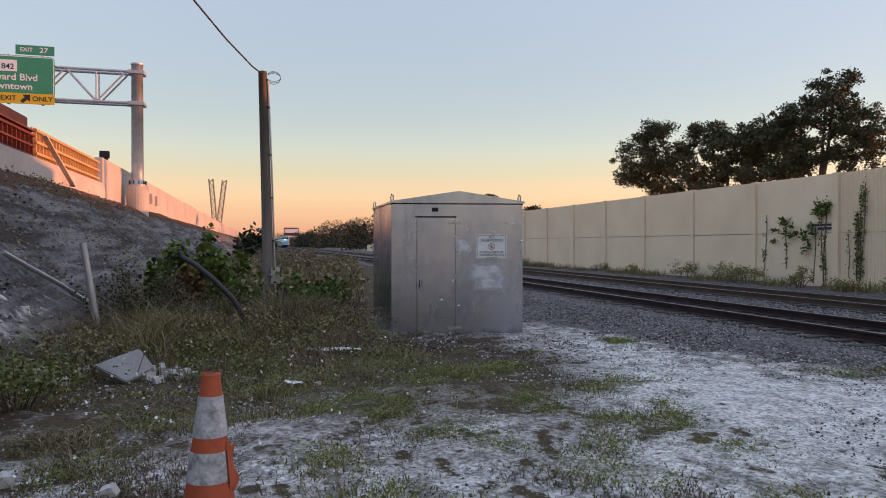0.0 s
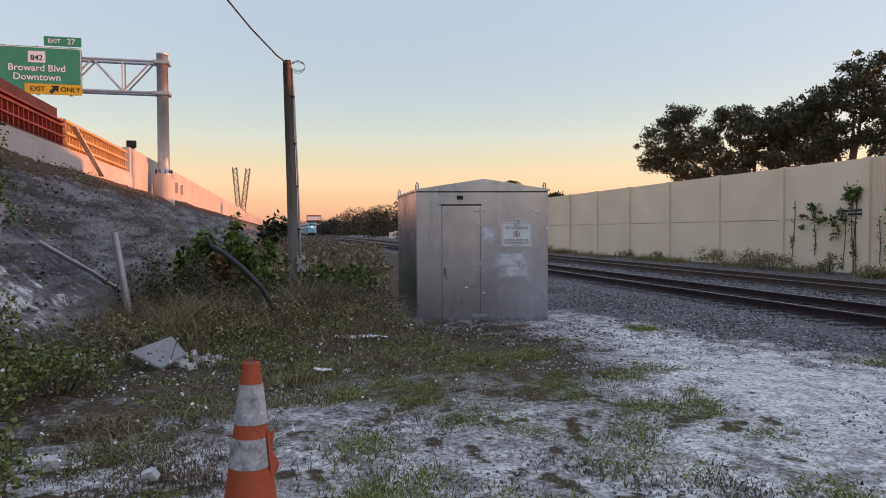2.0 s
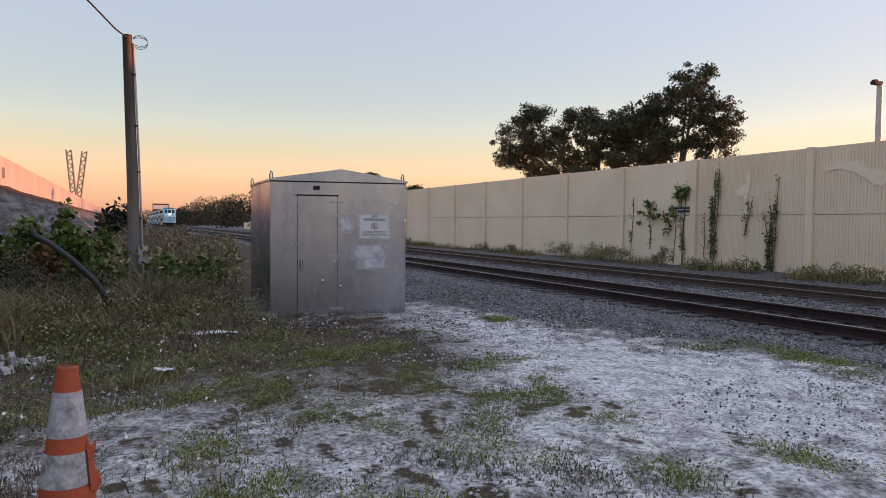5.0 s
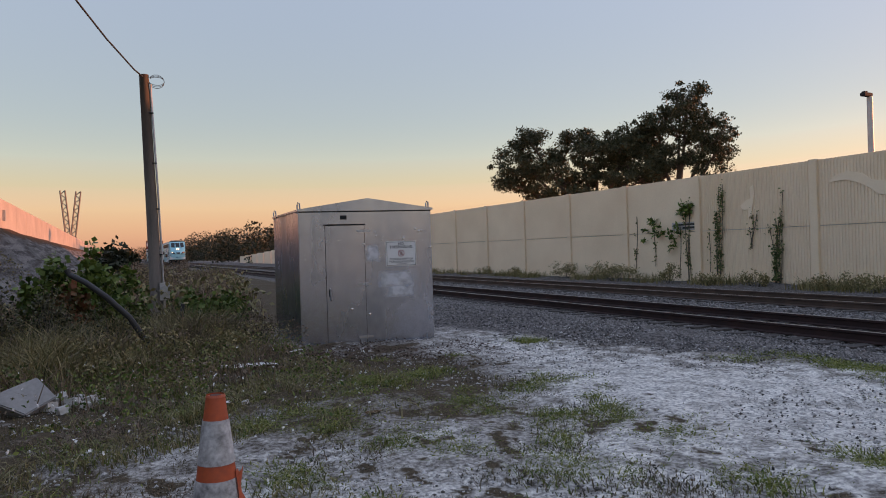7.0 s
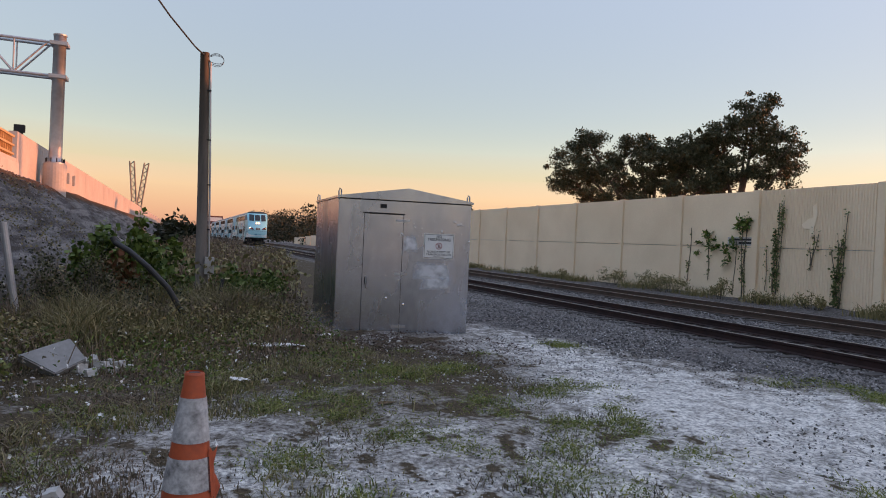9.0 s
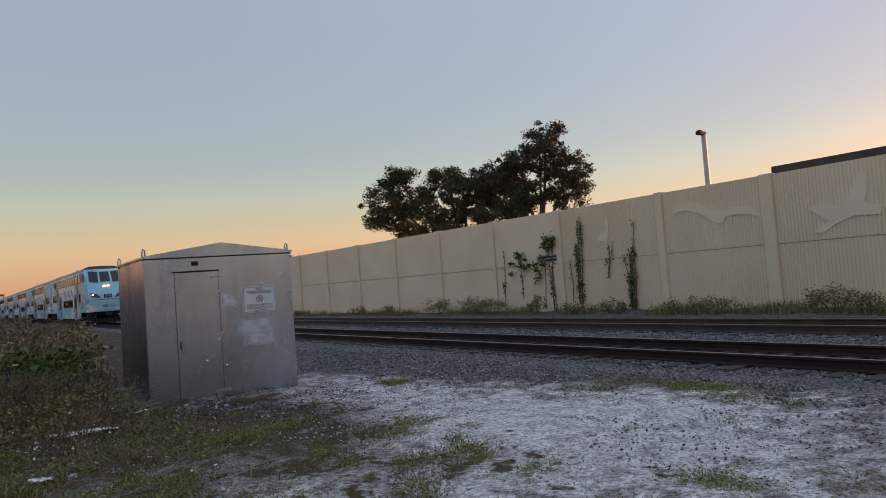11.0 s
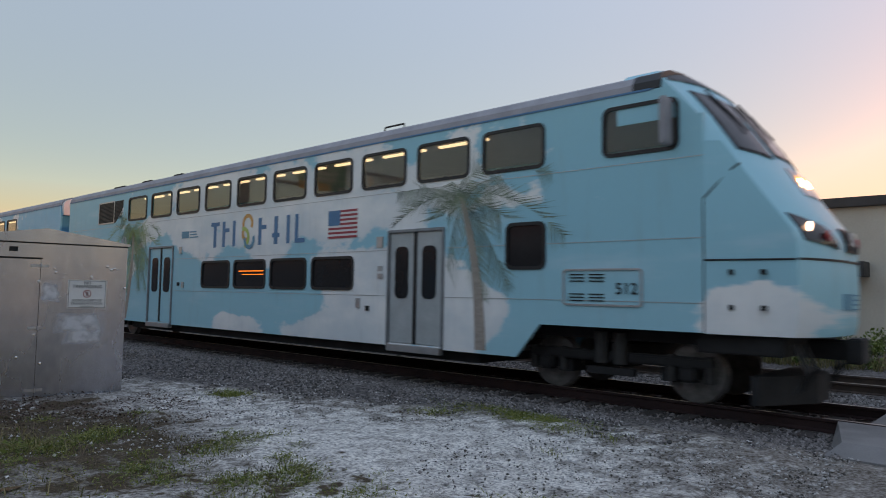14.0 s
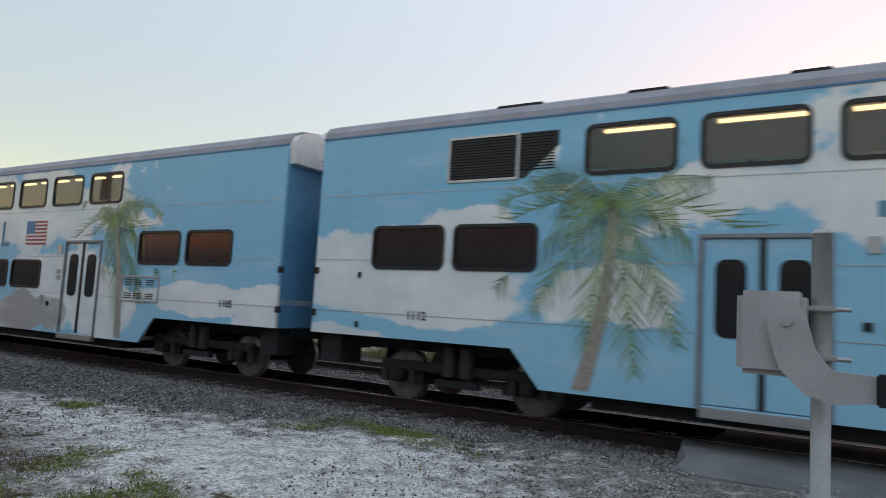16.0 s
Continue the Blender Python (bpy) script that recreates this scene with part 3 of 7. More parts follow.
def build_formwork():
    red = tagged(empty("steel_formwork", Matrix.Translation((HX - 0.12, 0, 4.48))), "rust-red ribbed steel formwork standing on the concrete wall", "formwork")
    part("face_plate", B((-0.10, -0.06, -6, 26, 0, 0.92)), M["red_form"], red)
    for k in range(80):
        y = -5.8 + 0.4 * k
        part("rib", B((-0.06, 0.05, y, y + 0.05, 0.02, 0.72)), M["red_form"], red)
    for z in (0.0, 0.34, 0.70, 0.86):
        part("waler", B((-0.06, 0.08, -6, 26, z, z + 0.06)), M["red_form"], red)
    # panel colour darkened in place of the shade that falls on it
    part("top_panel", B((-0.30, -0.16, -6, 26, 0.0, 1.35), bevel=0.01), mat("shade_darkened_maroon", (0.055, 0.014, 0.012), 0.75, 0.1, (0.03, 0.009, 0.008), 2, 20, 0.1), red, "maroon steel panel behind the ribs, darkened for shade")
    wood = tagged(empty("timber_formwork", Matrix.Translation((HX - 0.12, 0, 4.48))), "new timber formwork panels lit by the low sun", "formwork")
    part("plywood", B((-0.10, -0.06, 26.1, 35.6, 0, 1.06)), M["wood_form"], wood)
    for k in range(24):
        y = 26.2 + 0.4 * k
        part("stud", B((-0.06, 0.04, y, y + 0.06, 0.02, 1.04)), M["wood_form"], wood)
    for z in (0.12, 0.5, 0.9):
        part("waler", B((0.04, 0.10, 26.1, 35.6, z, z + 0.09)), M["wood_form"], wood)
    pl = part("ramp_plank", B((-0.09, 0.09, 0, 2.9, 0, 0.05)), M["concrete"])
    pl.matrix_world = Matrix.Translation((HX + 0.35, 29.2, 3.75)) @ pose(0, 0, 0, 33, 0, 172)
    tagged(pl, "grey timber plank leaning on the formwork", "plank")
    lt = tagged(empty("light_tower", Matrix.Translation((-8.3, 41, 4.2))), "dark folded construction light tower on the highway", "light tower")
    part("mast", tube(bmesh.new(), [(0, 0, 0), (0, 0, 2.0)], 0.06, 8), M["dark"], lt)
    part("lamp_head", B((-0.25, 0.25, -0.15, 0.15, 1.7, 2.05), (-0.15, 0.35, -0.1, 0.1, 2.05, 2.45), bevel=0.02), M["dark"], lt)
    part("trailer", B((-0.5, 0.5, -0.8, 0.8, 0.0, 0.9), bevel=0.03), M["dark"], lt)


def build_gantry():
    g = tagged(empty("sign_gantry", Matrix.Translation((-6.53, 41, 0))), "grey steel overhead sign gantry on a concrete pedestal", "sign gantry")
    part("pedestal", tube(bmesh.new(), [(0, 0, 2.5), (0, 0, 4.75)], 0.56, 24), M["concrete"], g)
    part("base_flange", tube(bmesh.new(), [(0, 0, 4.75), (0, 0, 4.83)], 0.48, 24), M["galv"], g)
    for k in range(10):
        a = radians(36 * k)
        part("bolt", tube(bmesh.new(), [(0.43 * math.cos(a), 0.43 * math.sin(a), 4.80), (0.43 * math.cos(a), 0.43 * math.sin(a), 5.05)], 0.03, 6), M["dark"], g)
    part("column", tube(bmesh.new(), [(0, 0, 4.83), (0, 0, 5.2), (0, 0, 11.45)], [0.34, 0.32, 0.30], 24), M["galv"], g, smooth=True)
    part("column_cap", tube(bmesh.new(), [(0, 0, 11.45), (0, 0, 11.52)], 0.33, 24), M["galv"], g)
    chords = [(y, z) for y in (-0.35, 0.35) for z in (9.28, 11.0)]
    for y, z in chords:
        part("chord", tube(bmesh.new(), [(-0.1, y, z), (-16.0, y, z)], 0.075, 10), M["galv"], g)
    for y in (-0.35, 0.35):
        for k in range(10):
            x = -0.5 - 1.5 * k
            z0, z1 = (9.28, 11.0) if k % 2 else (11.0, 9.28)
            part("diagonal", tube(bmesh.new(), [(x, y, z0), (x - 1.5, y, z1)], 0.05, 8), M["galv"], g)
            if k % 2 == 0:
                part("vertical", tube(bmesh.new(), [(x - 1.5, y, 9.28), (x - 1.5, y, 11.0)], 0.04, 8), M["galv"], g)
    for z in (9.18, 10.9):
        part("clamp", B((-0.42, 0.42, -0.45, 0.45, z, z + 0.2), bevel=0.02), M["galv"], g)
    s = tagged(empty("exit_sign", Matrix.Translation((-12.69, 40.5, 0))), "green highway exit sign hung on the gantry truss", "road sign")
    face = pose(0, 0, 0, 90, 0, 0)
    part("panel", prism(bmesh.new(), rr(-2.19, 2.19, 8.93, 11.45, 0.18), "x", 0, 0.05), M["green"], s).matrix_local = pose(0, 0, 0, 0, 0, -90)
    part("panel_border", ring(-2.16, 2.16, 8.96, 11.42, 0.16, 0.04, 0.05, 0.054), M["white_reflect"], s).matrix_local = pose(0, 0, 0, 0, 0, -90)
    top = part("exit_tab", B((0.35, 2.18, -0.05, 0, 11.52, 12.02), bevel=0.01), M["green"], s)
    lettering("sign_text", "EXIT", 0.30, Matrix.Translation((0.86, -0.056, 11.77)) @ face, top, M["white_reflect"])
    lettering("sign_text", "27", 0.40, Matrix.Translation((1.68, -0.056, 11.77)) @ face, top, M["white_reflect"])
    shield = part("route_shield", B((-0.42, 0.42, -0.062, -0.052, 10.60, 11.20), bevel=0.004), M["white_reflect"], s)
    lettering("sign_text", "842", 0.40, Matrix.Translation((0, -0.068, 10.84)) @ face, shield, M["rubber_black"])
    lettering("sign_text", "Broward Blvd", 0.50, Matrix.Translation((0.0, -0.058, 10.30)) @ face, s, M["white_reflect"])
    lettering("sign_text", "Downtown", 0.50, Matrix.Translation((0.0, -0.058, 9.82)) @ face, s, M["white_reflect"])
    band = part("exit_only_band", B((-0.6, 2.19, -0.065, -0.052, 8.93, 9.48)), M["yellow"], s, "yellow exit only band")
    lettering("sign_text", "EXIT", 0.36, Matrix.Translation((0.02, -0.07, 9.20)) @ face, band, M["rubber_black"])
    lettering("sign_text", "ONLY", 0.36, Matrix.Translation((1.62, -0.07, 9.20)) @ face, band, M["rubber_black"])
    bm = bmesh.new()
    arrow = [(-0.25, -0.12), (-0.12, -0.25), (0.08, -0.04), (0.2, -0.16), (0.22, 0.22), (-0.16, 0.2), (-0.04, 0.08)]
    prism(bm, [(0.82 + x, 9.2 + z) for x, z in arrow], "y", -0.071, -0.065)
    part("arrow", bm, M["rubber_black"], band)
    bm = bmesh.new()
    prism(bm, [(-1.9, 9.4), (-1.3, 9.4), (-1.6, 9.0)], "y", -0.058, -0.05)
    part("lane_arrow", bm, M["white_reflect"], s)
    for x in (-1.6, 0.0, 1.6):
        part("hanger", B((x - 0.06, x + 0.06, 0.0, 0.15, 8.9, 11.5)), M["galv"], s)


def rr(y0, y1, z0, z1, r, k=4):
    """A rounded rectangle."""
    out = []
    for cy, cz, a in ((y1 - r, z1 - r, 0), (y0 + r, z1 - r, 90), (y0 + r, z0 + r, 180), (y1 - r, z0 + r, 270)):
        out += [(cy + r * math.cos(radians(a + 90 * i / k)), cz + r * math.sin(radians(a + 90 * i / k))) for i in range(k + 1)]
    return out


def ring(y0, y1, z0, z1, r, w, x0, x1):
    """A rounded rectangular frame of width w, from x0 to x1."""
    bm = bmesh.new()
    o, i = rr(y0, y1, z0, z1, r), rr(y0 + w, y1 - w, z0 + w, z1 - w, max(0.02, r - w * 0.6))
    L = [[bm.verts.new((x, *p)) for p in loop] for x in (x0, x1) for loop in (o, i)]
    n = len(o)
    for k in range(n):
        j = (k + 1) % n
        for a, b in ((L[0], L[1]), (L[3], L[2]), (L[2], L[0]), (L[1], L[3])):
            bm.faces.new((a[k], a[j], b[j], b[k]))
    bmesh.ops.recalc_face_normals(bm, faces=bm.faces[:])
    return bm


M["white_reflect"] = mat("reflective_white", (0.80, 0.80, 0.80), 0.5, 0, None, 2, 20, 0.0, var=0.2)
build_highway()
build_formwork()
build_gantry()


M["roof_steel"] = mat("dull_crane_steel", (0.22, 0.21, 0.19), 0.7, 0.2, (0.14, 0.13, 0.12), 2, 20, 0.05)


def build_crane(x, y, lean):
    c = tagged(empty("crawler_crane", Matrix.Translation((x, y, 0))), "distant lattice boom crane", "crane")
    bm = bmesh.new()
    n = 16
    for k in range(n):
        a, b = k / n, (k + 1) / n
        for s in (-1, 1):
            tube(bm, [(lean * a + s * 0.45, 0, 3 + 13 * a), (lean * b + s * 0.45, 0, 3 + 13 * b)], 0.15, 4)
        s = 1 if k % 2 else -1
        tube(bm, [(lean * a - s * 0.45, 0, 3 + 13 * a), (lean * b + s * 0.45, 0, 3 + 13 * b)], 0.10, 4)
    part("boom", bm, M["roof_steel"], c)
    part("cab", B((-1.5, 1.5, -2, 2, 0, 3.2), bevel=0.1), M["yellow"], c)


build_crane(-9.3, 160, -1.1)
build_crane(-9.2, 162, 1.6)

# ---- utility pole ----
def build_pole():
    p = tagged(empty("utility_pole", Matrix.Translation((0.2, 16.45, 0))), "weathered wooden utility pole with a conduit and meter box", "utility pole")
    part("shaft", tube(bmesh.new(), [(0, 0, -0.3), (-0.05, 0.02, 2.5), (-0.13, 0.05, 5.56)], [0.135, 0.12, 0.10], 14), M["wood_pole"], p, smooth=True)
    part("conduit", tube(bmesh.new(), [(0.15, -0.03, 0.4), (0.08, -0.03, 3.0), (0.0, 0.0, 5.2), (0.0, -0.02, 5.35)], 0.022, 8), M["galv"], p)
    for z in (1.6, 2.6, 3.6, 4.7):
        x = 0.15 - 0.03 * z
        part("strap", B((x - 0.07, x + 0.03, -0.06, 0.02, z, z + 0.03)), M["dark"], p)
    part("meter_box", B((0.05, 0.25, -0.22, -0.08, 0.62, 1.0), bevel=0.01), M["galv"], p)
    part("meter", tube(bmesh.new(), [(0.15, -0.21, 0.88), (0.15, -0.30, 0.88)], 0.075, 16), M["galv"], p)
    part("lower_conduit", tube(bmesh.new(), [(0.13, -0.14, 0.62), (0.13, -0.14, 0.0)], 0.02, 8), M["galv"], p)
    bm = bmesh.new()
    for k in range(3):
        pts = [(-0.02 + 0.16 * math.cos(radians(a)) + 0.14, -0.03 + 0.02 * k, 5.42 + (0.09 + 0.03 * k) * math.sin(radians(a))) for a in range(-160, 170, 22)]
        tube(bm, pts, 0.006, 5)
    part("wire_coil", bm, M["black"], p)
    w = part("service_wire", tube(bmesh.new(), [(0.07, 16.5, 5.5), (-0.15, 15.6, 5.44), (-0.63, 13.9, 5.52), (-1.06, 12.4, 5.68), (-1.9, 9.5, 6.15), (-3.4, 4.2, 7.2), (-5, -2, 8.6)], 0.017, 6), M["black"])
    tagged(w, "twisted black overhead service cable", "cable")


build_pole()

# ---- trees and plants ----
def crown_points(blobs, n, tuft=0.55):
    pts = []
    total = sum(k for _, _, k in blobs)
    for c, r, k in blobs:
        for q in blob_points(c, r, k, 0.35):
            stray = rng.random() < 0.35
            q = np.asarray(c) + (q - np.asarray(c)) * (1.28 if stray else 0.95)
            w = tuft * rng.uniform(0.7, 1.25) * (0.5 if stray else 1.0)
            pts.append(blob_points(q, (w, w, w * 0.65), n // total // (2 if stray else 1), 0.1))
    return np.concatenate(pts)


def broadleaf(name, base, fork, blobs, label, n, size, leaf, r0=0.32, tuft=0.55):
    """A tree: tapered trunk with limbs to every part of the crown, and a crown of loose leaf tufts."""
    t = tagged(empty(name, Matrix.Translation(base)), label, "tree")
    bm = bmesh.new()
    tube(bm, [(0, 0, -0.2), (0.06, 0.02, fork * 0.5), (0, 0, fork)], [r0, r0 * 0.8, r0 * 0.65], 9)
    for c, r, k in blobs:
        c = Vector(c)
        mid = Vector((c.x * 0.5, c.y * 0.5, fork + (c.z - fork) * 0.35))
        tube(bm, [(0, 0, fork * 0.92), mid, c], [r0 * 0.5, r0 * 0.3, r0 * 0.1], 7)
        for _ in range(5):
            e = Vector(blob_points(c, r, 1, 0.7)[0])
            tube(bm, [mid.lerp(c, 0.6), mid.lerp(e, 0.75) + Vector((0, 0, 0.1)), e], [r0 * 0.14, r0 * 0.09, r0 * 0.03], 5)
    part("trunk", bm, M["bark"], t)
    v, f = leaves(crown_points(blobs, n, tuft), size)
    raw("crown", v, f, leaf, t)
    return t


broadleaf("oak_tree", (29.2, 38.1, 0), 3.6, [((-3.8, 3.3, 7.4), (1.8, 1.8, 1.5), 40), ((-3.3, 2.9, 8.9), (1.3, 1.3, 0.8), 22), ((-4.4, 3.8, 6.2), (1.1, 1.1, 0.7), 14), ((-2.0, 1.7, 6.6), (1.8, 1.8, 1.5), 40), ((-0.7, 0.6, 8.8), (1.4, 1.4, 0.9), 26), ((0.2, -0.2, 7.4), (2.0, 1.9, 1.5), 46), ((1.6, -1.3, 8.2), (1.5, 1.5, 1.0), 30), ((2.4, -2.0, 7.2), (2.0, 2.0, 1.7), 44), ((-2.9, 2.5, 5.2), (1.4, 1.4, 0.7), 16), ((-0.8, 0.7, 5.4), (2.2, 2.0, 0.9), 30), ((1.8, -1.5, 5.8), (2.2, 2.0, 1.0), 34)], "dark spreading oak tree behind the sound wall", 74000, 0.15, M["leaf_oak"], 0.4, 0.72)
broadleaf("tall_oak_tree", (33.3, 34.7, 0), 4.4, [((0.3, -0.2, 9.9), (1.7, 1.7, 1.3), 40), ((0.7, -0.6, 11.3), (1.3, 1.3, 0.7), 20), ((-0.9, 0.7, 9.4), (1.3, 1.3, 1.0), 24), ((1.7, -1.4, 8.9), (1.5, 1.5, 1.2), 32), ((2.1, -1.8, 7.7), (1.2, 1.2, 0.8), 18), ((-1.7, 1.5, 8.4), (1.6, 1.6, 1.3), 36), ((-3.0, 2.6, 7.8), (1.5, 1.5, 1.2), 30), ((0.4, -0.3, 7.6), (1.9, 1.9, 1.4), 34), ((-1.0, 0.8, 6.4), (1.8, 1.8, 1.0), 26), ((1.6, -1.3, 6.4), (1.3, 1.3, 0.8), 14)], "tall oak tree with reddish dark foliage behind the sound wall", 46000, 0.15, M["leaf_oak"], 0.36, 0.66)
broadleaf("far_tree", (33.2, 80, 0), 3.7, [((0, 0, 5.3), (1.3, 1.3, 1.0), 14)], "small distant tree above the sound wall", 1800, 0.25, M["leaf_oak"], 0.18)


def far_palm(x, y, h):
    t = tagged(empty("palm_tree", Matrix.Translation((x, y, 0))), "distant palm tree with a ragged crown", "palm tree")
    part("trunk", tube(bmesh.new(), [(0, 0, -0.2), (0.15, 0, h * 0.5), (0, 0, h)], [0.2, 0.15, 0.13], 8), M["bark"], t)
    r = random.Random(12)
    for k in range(16):
        a, L, rise = k * 2.4, r.uniform(1.2, 1.7), r.uniform(0.1, 1.1)
        V, F, prev = [], [], None
        for i in range(1, 12):
            u = i / 11
            c = Vector((math.cos(a) * L * u, math.sin(a) * L * u, h + rise * u - 1.3 * u * u))
            for sd in (-1, 1):
                tip = c + Vector((-math.sin(a) * sd * 0.3, math.cos(a) * sd * 0.3, -0.28)) + Vector((math.cos(a), math.sin(a), 0)) * 0.2
                n0 = len(V)
                V += [c - Vector((0, 0, 0.03)), c + Vector((0, 0, 0.05)), tip]
                F.append((n0, n0 + 1, n0 + 2))
        raw("frond", V, F, M["leaf_oak"], t)


far_palm(31.0, 90.0, 8.3)
# far woods along the line, one mass of foliage
pts = []
for k in range(150):
    y = rng.uniform(120, 420)
    x = rng.uniform(19, 60) if k % 3 else rng.uniform(-6.2, 6.5)
    h = rng.uniform(4.0, 8.5) if x > 19 else rng.uniform(1.2, 3.6)
    y = y if x > 19 else rng.uniform(60, 400)
    x = min(x, 0.02 * y - rng.uniform(0, 3)) if x < 19 else x
    for z in np.linspace(0.5, h * 0.85, 4):
        pts.append(blob_points((x, y, z), (1.9 if x > 19 else 1.2,) * 2 + (1.2,), 75, 0.4))
for k in range(60):
    pts.append(blob_points((rng.uniform(4, 26), rng.uniform(425, 470), rng.uniform(1, 7)), (3, 3, 2), 60, 0.4))
for k in range(140):
    x = rng.uniform(18.8, 62)
    y = rng.uniform(230, 420)
    h = (0.021 + 0.016 * min(1.0, x / y / 0.16)) * y * rng.uniform(0.4, 1.15) * (0.6 if x / y < 0.085 else 1.0)
    for z in np.linspace(0.5, h, 5):
        pts.append(blob_points((x, y, z), (3.2, 3.2, 1.5), 60, 0.3))
v, f = leaves(np.concatenate(pts), 0.6)
tagged(raw("far_woods", v, f, M["leaf_far"]), "dark distant line of trees and scrub along the railway", "woods", kind="stuff")


def plant_mass(name, spots, leaf, size, label, cat, stems=True, aspect=0.6, kind="", flat=0.0):
    """One bush: leaf tufts on thin stems. spots: (x, y, height, radius, leaves)."""
    x0, y0 = np.mean([s[0] for s in spots]), np.mean([s[1] for s in spots])
    z0 = float(ground_z(x0, y0))
    ob = tagged(empty(name, Matrix.Translation((x0, y0, z0))), label, cat, kind=kind)
    pts, bm = [], bmesh.new()
    for x, y, h, r, n in spots:
        zb = float(ground_z(x, y)) - z0
        tufts = max(3, n // 60)
        for q in range(tufts):
            a, rr_ = rng.uniform(0, 6.28), r * math.sqrt(rng.random())
            tip = np.array((x - x0 + rr_ * math.cos(a), y - y0 + rr_ * math.sin(a), zb + h * rng.uniform(0.35, 1.0) * (1 - 0.35 * (rr_ / max(r, 0.01)) ** 2)))
            if stems:
                tube(bm, [(x - x0 + 0.3 * rr_ * math.cos(a), y - y0 + 0.3 * rr_ * math.sin(a), zb - 0.05), tuple(tip)], [0.012, 0.004], 4, False)
            pts.append(blob_points(tip, (0.16 + 0.12 * r, 0.16 + 0.12 * r, 0.14 + 0.1 * h), max(6, n // tufts), 0.1))
    if stems:
        part("stems", bm, M["bark"], ob)
    else:
        bm.free()
    v, f = leaves(np.concatenate(pts), size, flat, aspect)
    raw("foliage", v, f, leaf, ob)
    return ob


M["leaf_weed"] = leafy("fine_weed_leaves", (0.045, 0.08, 0.02), (0.19, 0.20, 0.06))
M["leaf_dark"] = leafy("dark_twiggy_leaves", (0.03, 0.032, 0.015), (0.10, 0.09, 0.038))
M["leaf_grape"] = leafy("broad_green_leaves", (0.025, 0.065, 0.012), (0.12, 0.18, 0.035))
M["leaf_russet"] = leafy("russet_leaves", (0.20, 0.06, 0.03), (0.10, 0.08, 0.03))
M["leaf_sage"] = leafy("grey_green_weeds", (0.09, 0.09, 0.028), (0.31, 0.235, 0.115))
M["leaf_brown"] = leafy("brown_weeds", (0.24, 0.155, 0.105), (0.09, 0.065, 0.042))
plant_mass("broadleaf_bush", [(-1.0, 14.4, 1.7, 0.42, 700), (-0.72, 15.2, 1.45, 0.5, 800), (0.30, 17.4, 0.85, 0.45, 500), (-1.72, 14.4, 1.85, 0.38, 600), (-0.5, 14.6, 0.95, 0.4, 500)], M["leaf_grape"], 0.105, "broad-leaved green bush beside the utility pole", "bush", aspect=0.95)
plant_mass("russet_bush", [(-1.32, 13.9, 1.55, 0.2, 150)], M["leaf_russet"], 0.13, "russet withered branch in the green bush", "bush", aspect=0.9)
plant_mass("low_bush", [(0.95, 15.6, 0.95, 0.42, 700), (1.4, 15.0, 0.8, 0.42, 650), (0.85, 14.2, 0.65, 0.4, 500), (1.5, 14.2, 0.6, 0.35, 400)], M["leaf_grape"], 0.085, "low green bush between the pole and the hut", "bush", aspect=0.9)
plant_mass("dark_bush", [(-2.2, 13.6, 1.3, 0.8, 1500), (-1.5, 12.9, 1.0, 0.7, 1300), (-0.7, 12.6, 0.8, 0.6, 800)], M["leaf_dark"], 0.055, "dark twiggy bush at the foot of the bank", "bush")
plant_mass("young_tree_shrub", [(-4.6, 11.9, 2.1, 0.35, 700), (-4.5, 11.7, 1.2, 0.4, 500)], M["leaf_bush"], 0.07, "young green shrub growing by a fence post", "shrub")
plant_mass("flowering_shrub", [(-2.3, 5.2, 0.75, 0.45, 1900), (-2.5, 6.2, 0.85, 0.5, 2100), (-2.0, 4.4, 0.42, 0.4, 1000), (-2.2, 7.2, 0.5, 0.5, 1400), (-3.1, 7.0, 0.9, 0.5, 1600)], M["leaf_weed"], 0.045, "leafy green weeds with small white flowers", "shrub")
for y, h, r, n in ((21.4, 0.75, 0.35, 260), (24.4, 0.7, 0.9, 420), (26.2, 0.75, 0.9, 420), (29.0, 0.9, 0.7, 380), (33.4, 0.5, 0.5, 160), (38.0, 0.5, 0.5, 140), (17.4, 0.6, 0.5, 260), (14.2, 0.5, 0.9, 320), (12.9, 0.4, 0.8, 220), (9.6, 0.7, 0.7, 380), (8.3, 0.55, 0.8, 420), (19.4, 0.4, 0.5, 160), (50.0, 0.5, 0.6, 120)):
    plant_mass("wall_foot_weeds", [(19.9 + rng.uniform(-0.3, 0.4), y, h, r, 3 * n)], M["leaf_sage"], 0.065, "scrubby weeds at the foot of the sound wall", "weeds")
plant_mass("wall_end_shrubs", [(20.3, 6.0, 0.75, 1.0, 900), (19.4, 4.6, 0.6, 0.9, 700), (21.2, 3.2, 0.9, 1.2, 900), (20.0, 1.2, 0.7, 1.2, 700), (23.5, 6.4, 0.9, 1.2, 700)], M["leaf_bush"], 0.10, "bright green shrubs beyond the end of the sound wall", "shrub")
broadleaf("street_tree", (27.0, 8.3, 0), 1.9, [((0, 0.1, 3.3), (1.1, 1.1, 0.9), 18), ((-0.2, 0.7, 2.7), (0.7, 0.7, 0.6), 9), ((0.2, -0.8, 2.7), (0.7, 0.7, 0.6), 9), ((0, 0, 4.1), (0.5, 0.5, 0.4), 6)], "small leafy street tree before the building", 4200, 0.17, M["leaf_bush"], 0.09, 0.4)


